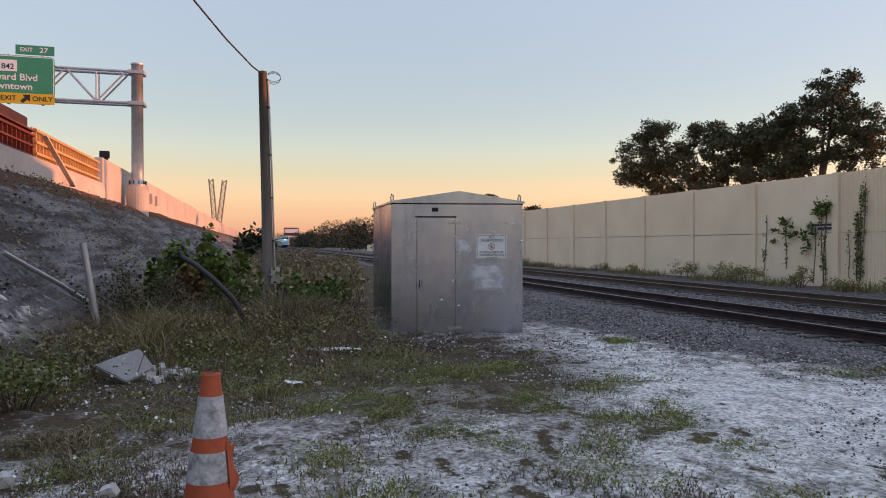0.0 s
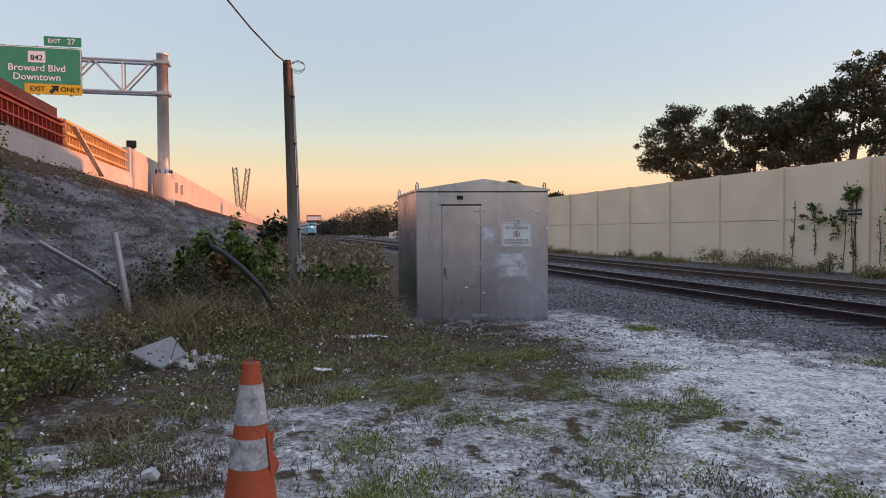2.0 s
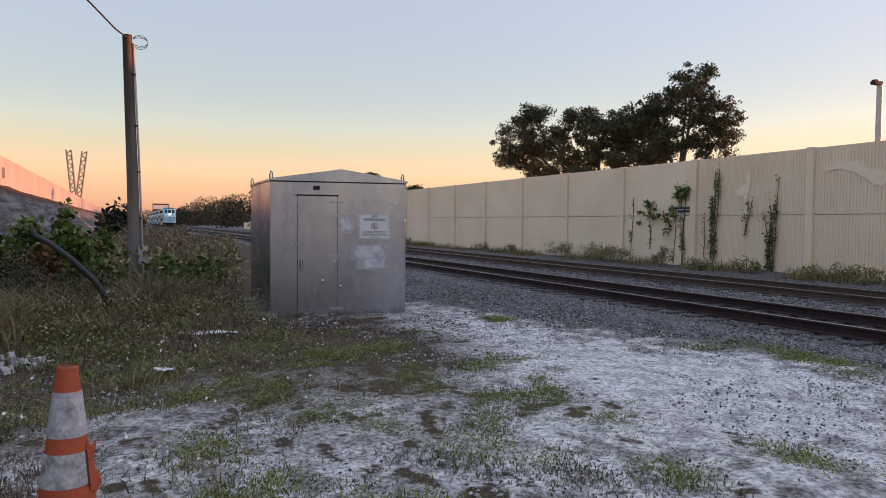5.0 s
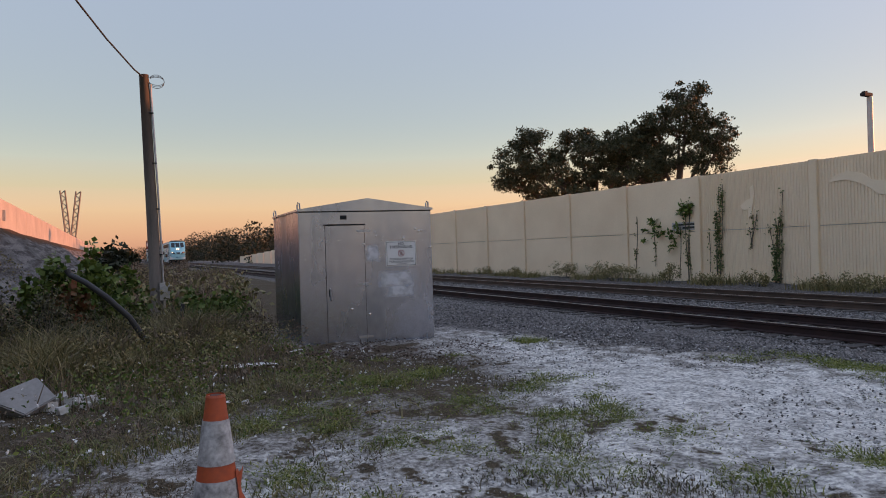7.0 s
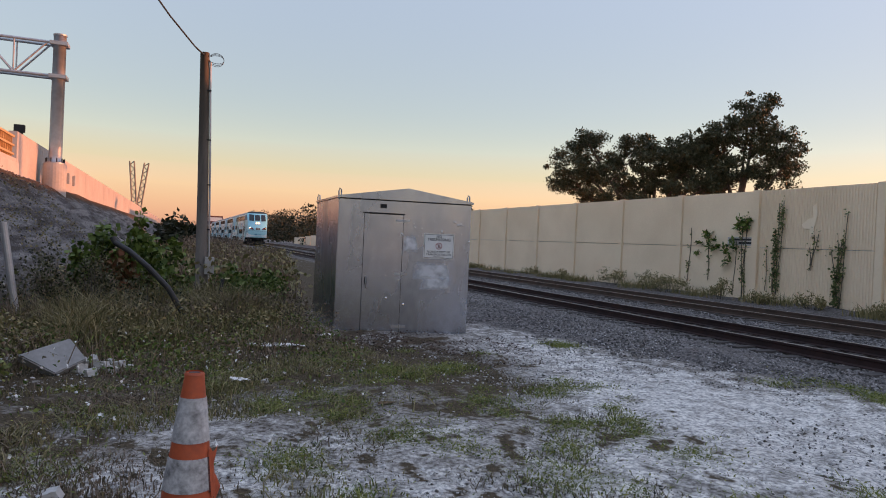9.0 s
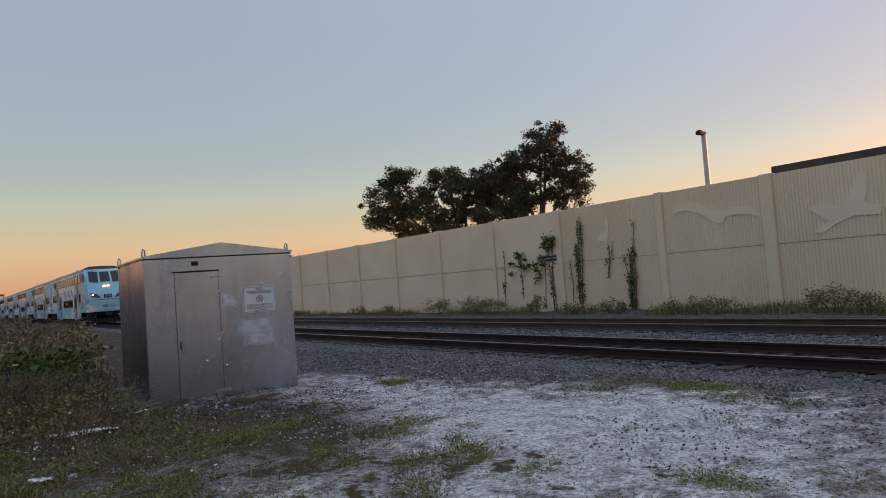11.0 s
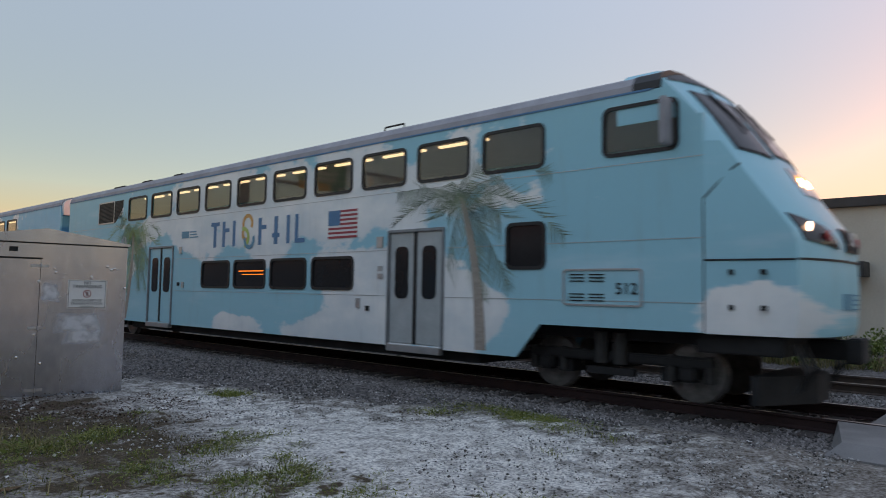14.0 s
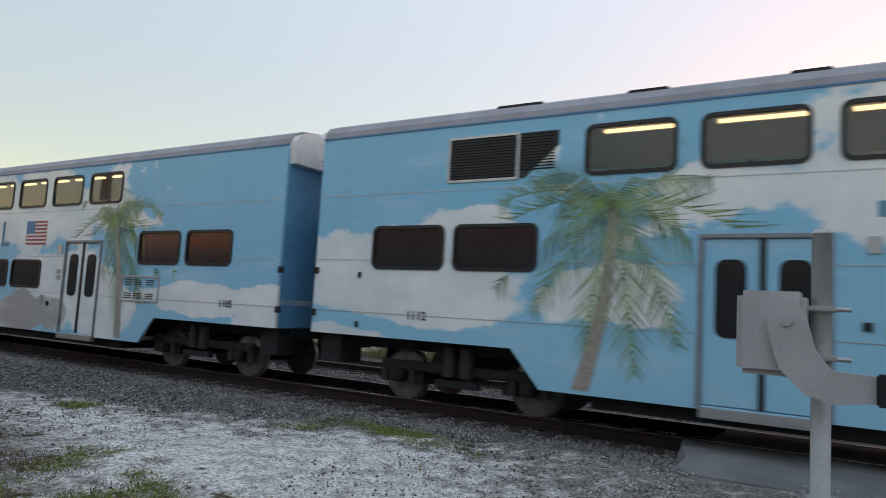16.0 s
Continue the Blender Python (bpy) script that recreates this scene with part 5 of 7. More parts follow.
def litter(name, x, y, w, d, seed, label, material=None):
    r = random.Random(seed)
    n = 7
    V, F = [], []
    for j in range(n):
        for i in range(n):
            u, v = i / (n - 1) - 0.5, j / (n - 1) - 0.5
            V.append((u * w * (1 + 0.3 * r.uniform(-1, 1)), v * d * (1 + 0.4 * r.uniform(-1, 1)), 0.03 + 0.04 * r.random() * min(w, d) / 0.2))
    F = [(j * n + i, j * n + i + 1, (j + 1) * n + i + 1, (j + 1) * n + i) for j in range(n - 1) for i in range(n - 1)]
    ob = raw(name, V, F, material or M["white"])
    ob.matrix_world = Matrix.Translation((x, y, float(ground_z(x, y)) + 0.01)) @ pose(0, 0, 0, 0, 0, r.uniform(-30, 30))
    return tagged(ob, label, "litter")


litter("crumpled_sheet", 1.0, 9.75, 0.75, 0.2, 1, "long crumpled white plastic sheet in the weeds")
litter("paper_scrap", 0.35, 7.55, 0.17, 0.12, 2, "white paper scrap on the ground")
litter("paper_scrap", -2.1, 5.35, 0.16, 0.14, 3, "white crumpled food wrapper in the grass")
litter("paper_scrap", 1.9, 10.75, 0.22, 0.12, 4, "white scrap before the hut")
litter("paper_scrap", -0.75, 3.95, 0.2, 0.13, 5, "pale scrap of board on the sand")
litter("leaf_litter", 1.55, 6.3, 0.16, 0.08, 6, "dry rust-brown leaf on the sand", M["leaf_russet"])


def build_gate():
    g = tagged(empty("crossing_gate_mast", Matrix.Translation((6.9, 0.62, -0.05))), "grey crossing gate mechanism on a steel mast", "crossing gate")
    part("foundation", B((-0.24, 0.24, -0.24, 0.24, -0.1, 0.12), bevel=0.02), M["concrete"], g)
    part("base_flange", B((-0.17, 0.17, -0.17, 0.17, 0.12, 0.20), bevel=0.02), M["alu_cast"], g)
    for sx in (-1, 1):
        for sy in (-1, 1):
            part("bolt", tube(bmesh.new(), [(sx * 0.13, sy * 0.13, 0.2), (sx * 0.13, sy * 0.13, 0.27)], 0.025, 6), M["galv"], g)
    part("mast", tube(bmesh.new(), [(0, 0, 0.2), (0, 0, 2.58)], 0.082, 20), M["alu_cast"], g, smooth=True)
    part("mast_cap", tube(bmesh.new(), [(0, 0, 2.58), (0, 0, 2.62)], [0.086, 0.06], 20), M["alu_cast"], g)
    box = part("machine_box", B((-0.42, 0.05, 0.10, 0.66, 1.27, 2.02), bevel=0.05), M["alu_cast"], g, "rounded grey machine housing")
    part("shaft_hub", tube(bmesh.new(), [(-0.42, 0.24, 1.75), (-0.48, 0.24, 1.75)], 0.11, 18), M["alu_cast"], box)
    part("shaft_nut", tube(bmesh.new(), [(-0.48, 0.24, 1.75), (-0.52, 0.24, 1.75)], 0.045, 6), M["galv"], box)
    bm = bmesh.new()
    prism(bm, [(0.40, 1.78), (0.38, 1.62), (0.30, 1.35), (0.10, 1.14), (-0.12, 1.08), (-0.42, 1.12), (-0.42, 1.34), (-0.10, 1.36), (0.02, 1.52), (0.10, 1.85), (0.24, 1.92)], "x", -0.50, -0.44)
    part("gate_arm_bracket", bm, M["alu_cast"], g, "curved cast arm bracket")
    part("arm_socket", B((-0.56, -0.38, -0.62, -0.42, 1.10, 1.36), bevel=0.015), M["dark"], g)
    for z in (1.42, 1.86):
        part("clamp", B((-0.14, 0.14, -0.13, 0.16, z, z + 0.05), bevel=0.01), M["alu_cast"], g)
        part("clamp_bolt", tube(bmesh.new(), [(-0.10, -0.12, z + 0.025), (-0.10, -0.24, z + 0.025)], 0.022, 8), M["galv"], g)


M["alu_cast"] = mat("cast_aluminium_paint", (0.48, 0.48, 0.47), 0.6, 0.2, (0.36, 0.36, 0.35), 2, 30, 0.08)
build_gate()

# ---- crossing road ----
bm = bmesh.new()
prism(bm, [(-14, -0.3), (-14, -0.02), (6.5, -0.02), (7.4, 0.0), (8.3, 0.07), (9.78, 0.06), (9.78, -0.3)], "y", -6, 0.2)
prism(bm, [(7.75, -0.3), (7.8, 0.0), (8.3, 0.07), (9.78, 0.06), (9.78, -0.3)], "y", 0.2, 2.25)
for v in bm.verts:
    if v.co.y > 1.5:
        v.co.y += 0.18 * math.sin(v.co.x * 2.1)
road = part("road", bm, M["asphalt"])
tagged(road, "patched grey asphalt road at the level crossing", "road", kind="structure")
for a, b in ((9.86, 11.28), (11.37, 14.3), (14.4, 15.8), (15.9, 26)):
    p = part("road_panel", B((a, b, -6, 2.1, -0.3, 0.062), bevel=0.01), M["asphalt"])
    tagged(p, "asphalt crossing panel between the rails", "road", kind="structure")

# ---- sound wall details ----
def bird(name, y, z, s, flip, outline):
    bm = bmesh.new()
    pts = [(y - flip * a * s, z + b * s) for a, b in outline]
    x = WALL_X - 0.011 * (y - 20)
    prism(bm, pts, "x", x - 0.022, x + 0.02)
    return tagged(part(name, bm, M["conc_smooth"]), "smooth cast bird relief on the fluted wall panel", "relief")


M["conc_smooth"] = mat("smooth_painted_concrete", (0.86, 0.69, 0.52), 0.8, 0, (0.80, 0.63, 0.47), 0.8, 14, 0.05)
WING = [(-1.75, 0.15), (-1.45, 0.42), (-1.0, 0.50), (-0.5, 0.38), (-0.15, 0.12), (0.3, 0.05), (0.9, 0.12), (1.4, 0.0), (1.8, -0.38), (1.3, -0.22), (0.8, -0.16), (0.45, -0.2), (0.3, -0.42), (0.0, -0.36), (-0.3, -0.12), (-0.6, 0.05), (-1.1, 0.22), (-1.5, 0.2)]
RISE = [(-1.0, -0.75), (-0.5, -0.45), (-1.1, 0.0), (-0.6, 0.08), (-0.1, -0.1), (0.15, 0.3), (0.4, 0.85), (0.62, 0.85), (0.6, 0.3), (0.5, -0.05), (0.95, -0.15), (0.9, -0.42), (0.2, -0.38), (-0.3, -0.55), (-0.7, -0.8)]
STAND = [(-0.35, -0.2), (0.0, 0.05), (0.25, 0.12), (0.2, 0.6), (0.4, 0.75), (0.45, 0.35), (0.4, 0.0), (0.3, -0.4), (0.35, -0.75), (0.1, -0.75), (0.1, -0.4), (-0.2, -0.4)]
bird("bird_relief", 13.6, 3.2, 0.95, 1, WING)
bird("bird_relief", 9.4, 2.95, 1.0, 1, RISE)
bird("bird_relief", 18.5, 3.0, 0.8, 1, STAND)

M["vine"] = leafy("dark_creeper", (0.05, 0.085, 0.03), (0.15, 0.17, 0.06))
M["vine_dry"] = leafy("withered_creeper", (0.09, 0.07, 0.045), (0.20, 0.155, 0.10))


def creeper(y, z0, z1, w, n, leafy_top=0.0):
    """Wandering stems on the wall with leaves in uneven clusters."""
    x, h = WALL_X - 0.04, z1 - z0
    c = tagged(empty("wall_creeper", Matrix.Translation((x, y, z0))), "withered creeper strand climbing the sound wall", "creeper")
    pts = []
    for k in range(max(1, int(w / 0.06))):
        a, b, ph = (k - w / 0.12) * 0.10, rng.uniform(0.03, 0.09), rng.uniform(0, 6.28)
        reach = h * (1.0 if k == 0 else rng.uniform(0.55, 1.0))
        path = [(-0.01, a * (0.4 + 0.9 * t) + b * math.sin(4.5 * t + ph), reach * t) for t in np.linspace(0, 1, 9)]
        part("stem", tube(bmesh.new(), path, 0.014, 5), M["vine_dry_stem"], c)
        for _ in range(max(3, int(h * 3))):
            q = path[rng.integers(1, 9)]
            m = int(rng.integers(3, 3 + max(4, n // 14)))
            pts.append(np.asarray(q) + np.stack([-rng.uniform(0, 0.08, m), rng.normal(0, 0.055, m), rng.normal(0, 0.12, m)], 1))
    v, f = leaves(np.concatenate(pts), 0.085, aspect=0.8)
    raw("dry_leaves", v, f, M["vine"], c)
    if leafy_top:
        pt = np.concatenate([blob_points((-0.15, rng.normal(0.05, leafy_top * 0.7), h - abs(rng.normal(0, 0.35))), (0.12, 0.16, 0.09), 14, 0.2) for _ in range(9)])
        v, f = leaves(pt, 0.19, aspect=0.45)
        raw("green_leaves", v, f, M["leaf_grape"], c)


M["vine_dry_stem"] = M["bark"]
creeper(24.55, 0.4, 2.75, 0.07, 60)
creeper(23.4, 0.5, 2.5, 0.06, 40, 0.45)
creeper(21.9, 0.0, 2.2, 0.06, 40, 0.4)
creeper(21.45, -0.1, 3.1, 0.22, 150, 0.35)
creeper(19.85, 0.2, 3.75, 0.28, 330)
creeper(18.3, 1.2, 2.5, 0.22, 90)
creeper(17.2, -0.1, 3.2, 0.3, 260)
creeper(20.3, 0.3, 1.9, 0.05, 30)
sg = part("wall_sign", B((WALL_X - 0.045, WALL_X - 0.035, 20.9, 22.3, 2.02, 2.36), bevel=0.003), M["galv"])
tagged(sg, "small faded grey-green notice on the sound wall", "sign")
part("unread_line", B((WALL_X - 0.05, WALL_X - 0.045, 21.0, 22.2, 2.22, 2.30), (WALL_X - 0.05, WALL_X - 0.045, 21.0, 21.7, 2.08, 2.17)), M["rubber_black"], sg)

# ---- behind the sound wall ----
bld = tagged(empty("low_building", Matrix.Translation((32, 0, 0))), "low cream rendered building with a dark flat roof edge", "building")
part("wall", B((0, 14, -30, 7.0, -0.2, 5.45), (0, 14, 8.5, 17.0, -0.2, 5.45), (0, 14, 7.0, 8.5, 2.15, 5.45), (0.4, 14, 7.0, 8.5, -0.2, 2.15)), M["building"], bld)
part("roof_edge", B((-0.25, 14.2, -30.2, 17.2, 5.45, 5.85), bevel=0.02), M["roofdark"], bld)
part("awning", B((-1.2, 0.02, 6.0, 8.6, 2.55, 3.15), bevel=0.02), M["roofdark"], bld)
dr = part("door", B((0.2, 0.26, 7.05, 8.45, -0.2, 2.12)), M["roofdark"], bld)
part("door_frame", B((0.12, 0.2, 7.0, 7.08, -0.2, 2.15), (0.12, 0.2, 8.42, 8.5, -0.2, 2.15), (0.12, 0.2, 7.7, 7.78, -0.2, 2.15)), M["galv"], bld)
hed = part("dark_fence", B((24.5, 24.6, 9.2, 30, -0.2, 1.9), (24.5, 24.6, 6.2, 7.0, -0.2, 1.9)), M["roofdark"])
tagged(hed, "dark solid yard fence behind the sound wall", "fence")
lp = tagged(empty("street_lamp", Matrix.Translation((41.9, 27.0, 0))), "tall pale street lamp pole with a small head", "street lamp")
part("pole", tube(bmesh.new(), [(0, 0, 0), (0, 0, 10.4)], [0.2, 0.16], 12), M["galv"], lp)
part("head", B((-0.7, 0.1, -0.16, 0.16, 10.2, 10.42), (-0.62, -0.3, -0.14, 0.14, 10.42, 10.5), bevel=0.03), M["dark"], lp)
lp2 = tagged(empty("street_lamp", Matrix.Translation((46, 26.6, 0))), "short lamp head seen over the wall", "street lamp")
part("pole", tube(bmesh.new(), [(0, 0, 0), (0, 0, 6.9)], 0.1, 10), M["dark"], lp2)
part("head", B((-0.9, 0.4, -0.15, 0.15, 6.85, 7.0), bevel=0.03), M["dark"], lp2)
bb = tagged(empty("billboard", Matrix.Translation((18.5, 420, 0))), "distant red and white billboard", "billboard")
part("post", B((-0.4, 0.4, 0, 0.4, 0, 5.2)), M["dark"], bb)
pn = part("board", B((-4.4, 4.4, -0.2, 0.2, 5.0, 11.4)), M["red_form"], bb)
part("board_band", B((-4.0, 4.0, -0.26, -0.2, 8.3, 10.6), (-4.0, 4.0, -0.26, -0.2, 5.6, 6.6)), M["white"], pn)
far = tagged(empty("far_wall", Matrix.Translation((0, 0, 0))), "pale low wall far along the railway", "wall")
for k in range(10):
    y = 88 + 6 * k
    part("panel", B((23.5 - 0.1 * k, 23.8 - 0.1 * k, y, y + 5.9, -0.4, 3.0 - 0.18 * k), bevel=0.01), M["conc_smooth"], far)

# ---- train ----
def livery(name, blue, blue_low, clouds, greys):
    """Sky-and-cloud film on the car sides, in the car's own space. clouds: (o, z, half length, half height, strength)."""
    m = mat(name, blue, 0.40, 0, None, 2, 30, 0.02)
    n, l = m.node_tree.nodes, m.node_tree.links
    tc, sp = n.new("ShaderNodeTexCoord"), n.new("ShaderNodeSeparateXYZ")
    l.new(tc.outputs["Object"], sp.inputs[0])

    def mapped(scale, loc=(0, 0, 0)):
        mp = n.new("ShaderNodeMapping")
        mp.inputs["Scale"].default_value, mp.inputs["Location"].default_value = scale, loc
        l.new(tc.outputs["Object"], mp.inputs[0])
        return mp.outputs[0]

    def noise_tex(scale, detail, rough, stretch):
        t = n.new("ShaderNodeTexNoise")
        t.inputs["Scale"].default_value, t.inputs["Detail"].default_value, t.inputs["Roughness"].default_value = scale, detail, rough
        l.new(mapped(stretch), t.inputs["Vector"])
        return t.outputs[0]

    def calc(op, a, b, c=0.0):
        q = n.new("ShaderNodeMath")
        q.operation = op
        for i, v in enumerate((a, b, c)):
            if isinstance(v, (int, float)):
                q.inputs[i].default_value = v
            else:
                l.new(v, q.inputs[i])
        return q.outputs[0]

    def ramp(v, lo, hi, top=1.0):
        q = n.new("ShaderNodeMapRange")
        q.interpolation_type = "SMOOTHSTEP"
        q.inputs["From Min"].default_value, q.inputs["From Max"].default_value, q.inputs["To Max"].default_value = lo, hi, top
        l.new(v, q.inputs["Value"])
        return q.outputs[0]

    def mix(f, a, b):
        q = n.new("ShaderNodeMix")
        q.data_type = "RGBA"
        l.new(f, q.inputs[0])
        for i, v in ((6, a), (7, b)):
            if isinstance(v, tuple):
                q.inputs[i].default_value = (*v, 1)
            else:
                l.new(v, q.inputs[i])
        return q.outputs[2]

    def field(spots):
        best = None
        for o, z, ro, rz, k in spots:
            q = n.new("ShaderNodeVectorMath")
            q.operation = "LENGTH"
            l.new(mapped((0, 1 / ro, 1 / rz), (0, o / ro, -z / rz)), q.inputs[0])
            e = calc("MULTIPLY", calc("SUBTRACT", 1.0, q.outputs["Value"]), k)
            best = e if best is None else calc("MAXIMUM", best, e)
        return best

    puff = noise_tex(1.0, 8, 0.55, (0.0, 0.62, 1.05))
    wisp = noise_tex(1.0, 4, 0.6, (0.0, 0.35, 1.6))
    c = mix(ramp(sp.outputs[2], 0.6, 3.4), blue_low, blue)
    c = mix(ramp(wisp, 0.50, 0.85, 0.4), c, (0.66, 0.80, 0.85))
    cloud = calc("MULTIPLY_ADD", calc("SUBTRACT", puff, 0.5), 2.2, field(clouds))
    white = mix(ramp(puff, 0.35, 0.7), (0.66, 0.74, 0.75), (0.88, 0.89, 0.86))
    c = mix(ramp(cloud, 0.0, 0.14), c, white)
    if greys:
        g = calc("MULTIPLY_ADD", calc("SUBTRACT", puff, 0.5), 2.0, field(greys))
        c = mix(ramp(g, 0.0, 0.12), c, mix(ramp(wisp, 0.4, 0.62), (0.40, 0.38, 0.37), (0.56, 0.54, 0.52)))
    dirt = noise_tex(3.0, 8, 0.6, (1, 1.6, 0.25))
    c = mix(ramp(dirt, 0.52, 0.8, 0.13), c, (0.24, 0.22, 0.19))
    l.new(c, n["Principled BSDF"].inputs["Base Color"])
    return m


def glass(name, col, rough=0.02):
    m = bpy.data.materials.new(name)
    m.use_nodes = True
    b = m.node_tree.nodes["Principled BSDF"]
    b.inputs["Base Color"].default_value = (*col, 1)
    b.inputs["Transmission Weight"].default_value, b.inputs["Roughness"].default_value, b.inputs["IOR"].default_value = 1.0, rough, 1.45
    return m


MIDDLE = [(12.6, 3.45, 7.2, 1.35, 0.9), (11.3, 0.55, 1.3, 0.35, 1.0), (16.6, 1.7, 1.9, 1.0, 1.0), (18.6, 1.1, 1.4, 0.7, 1.0)]
M["livery"] = livery("livery_sky_film", (0.10, 0.52, 0.71), (0.17, 0.60, 0.75), MIDDLE + [(1.4, 2.10, 2.9, 0.85, 1.5), (2.9, 2.75, 1.0, 0.5, 1.2), (0.2, 0.95, 1.5, 0.4, 1.4), (5.1, 1.9, 1.2, 0.45, 0.9), (21.6, 1.5, 2.2, 0.34, 1.0), (23.9, 1.2, 1.0, 0.65, 1.2)], [(14.6, 0.85, 2.3, 0.62, 1.1)])
M["livery_cab"] = livery("livery_sky_film_pale", (0.17, 0.57, 0.67), (0.23, 0.61, 0.69), MIDDLE + [(1.6, 2.1, 3.4, 0.95, 1.6), (0.2, 1.0, 1.6, 0.4, 1.2), (15.2, 0.6, 2.2, 0.6, 1.0), (23.9, 1.25, 0.9, 0.4, 0.8)], [])
M["end_blue"] = mat("deep_blue_film", (0.02, 0.36, 0.58), 0.45, 0, (0.015, 0.27, 0.45), 2, 20, 0.02)
M["roof"] = mat("grey_ribbed_roof", (0.36, 0.36, 0.39), 0.6, 0.2, (0.27, 0.27, 0.29), 2, 20, 0.05)
M["glass"] = glass("tinted_glass", (0.84, 0.85, 0.83))
M["glass_dark"] = mat("dark_tinted_glass", (0.022, 0.024, 0.026), 0.12, 0, None, 2, 20, 0.0)
M["rubber"] = mat("black_rubber", (0.015, 0.015, 0.016), 0.5, 0, None, 2, 20, 0.0)
M["interior"] = mat("coach_interior", (0.66, 0.65, 0.62), 0.7, 0, (0.55, 0.54, 0.52), 2, 20, 0.0)
M["seat"] = mat("seat_fabric", (0.05, 0.06, 0.09), 0.9, 0, None, 4, 60, 0.1)
M["tube"] = glow("fluorescent_tube", (1.0, 1.0, 0.68), 0.2)
M["amber_bar"] = glow("amber_bar_glow", (1.0, 0.24, 0.02), 0.3)
M["beam"] = glow("headlamp_bulb", (1.0, 0.66, 0.30), 9.0)
# the bowl emits by itself, in place of bulb light reflected in it
M["reflector"] = glow("self_glowing_bowl", (1.0, 0.50, 0.16), 0.22)
M["beam_side"] = glow("side_headlamp_bulb", (1.0, 0.80, 0.6), 1.6)
M["beam_warm"] = glow("marker_bulb", (1.0, 0.42, 0.13), 0.4)
M["spring"] = mat("black_spring", (0.05, 0.048, 0.046), 0.7, 0.2, None, 6, 30, 0.1)
M["wheel"] = mat("worn_wheel", (0.30, 0.29, 0.28), 0.5, 0.5, (0.15, 0.14, 0.13), 6, 30, 0.1)
M["blue_ink"] = mat("blue_film", (0.02, 0.20, 0.37), 0.45, 0, None, 2, 20, 0.0, var=0.3)
M["teal_ink"] = mat("teal_film", (0.05, 0.30, 0.42), 0.45, 0, None, 2, 20, 0.0, var=0.3)
M["orange_ink"] = mat("orange_film", (0.80, 0.36, 0.10), 0.45, 0, None, 2, 20, 0.0, var=0.3)
M["lime_ink"] = mat("lime_film", (0.50, 0.60, 0.16), 0.45, 0, None, 2, 20, 0.0, var=0.3)
M["red_ink"] = mat("red_film", (0.50, 0.05, 0.06), 0.45, 0, None, 2, 20, 0.0, var=0.3)
M["white_ink"] = mat("white_film", (0.76, 0.76, 0.74), 0.45, 0, None, 2, 20, 0.0, var=0.2)
M["palm_ink"] = mat("palm_print", (0.27, 0.44, 0.11), 0.45, 0, (0.006, 0.05, 0.035), 2.6, 16, 0.0)
M["palm_grey"] = mat("palm_print_faded", (0.24, 0.31, 0.19), 0.45, 0, (0.02, 0.07, 0.065), 2.6, 16, 0.0)
M["trunk_ink"] = mat("palm_trunk_print", (0.46, 0.38, 0.32), 0.5, 0, (0.28, 0.24, 0.21), 6, 30, 0.0, stretch=(1, 1, 3))
M["door_frame"] = mat("dull_door_frame", (0.30, 0.33, 0.35), 0.5, 0.5, (0.2, 0.22, 0.23), 4, 40, 0.03)
M["door_leaf"] = mat("grey_door_leaf", (0.46, 0.52, 0.52), 0.5, 0.2, (0.36, 0.41, 0.41), 3, 30, 0.03)
M["alu"] = mat("brushed_aluminium", (0.55, 0.56, 0.56), 0.4, 0.7, (0.42, 0.43, 0.43), 4, 40, 0.03)


def holed(x, t, outline, holes):
    """A side wall at x, t thick: the outline's box grid in y and z, less the holes; outline(y, z) tells what is wall."""
    ys = sorted({v for h in holes for v in h[:2]} | set(outline["y"]))
    zs = sorted({v for h in holes for v in h[2:]} | set(outline["z"]))
    bm = bmesh.new()
    vs = {}

    def vert(px, y, z):
        key = (px, round(y, 4), round(z, 4))
        if key not in vs:
            vs[key] = bm.verts.new(key)
        return vs[key]

    def solid(i, j):
        if not (0 <= i < len(ys) - 1 and 0 <= j < len(zs) - 1):
            return False
        cy, cz = (ys[i] + ys[i + 1]) / 2, (zs[j] + zs[j + 1]) / 2
        if not (outline["y"][0] < cy < outline["y"][1] and outline["z"][0] < cz < outline["z"][1]):
            return False
        return not any(h[0] < cy < h[1] and h[2] < cz < h[3] for h in holes)

    a, b = x, x + t
    for i in range(len(ys) - 1):
        for j in range(len(zs) - 1):
            if not solid(i, j):
                continue
            c = [(ys[i], zs[j]), (ys[i + 1], zs[j]), (ys[i + 1], zs[j + 1]), (ys[i], zs[j + 1])]
            bm.faces.new([vert(a, *p) for p in c]), bm.faces.new([vert(b, *p) for p in c[::-1]])
            for k, (di, dj) in enumerate(((0, -1), (1, 0), (0, 1), (-1, 0))):
                if not solid(i + di, j + dj):
                    p, q = c[k], c[(k + 1) % 4]
                    bm.faces.new((vert(a, *p), vert(b, *p), vert(b, *q), vert(a, *q)))
    bmesh.ops.recalc_face_normals(bm, faces=bm.faces[:])
    return bm


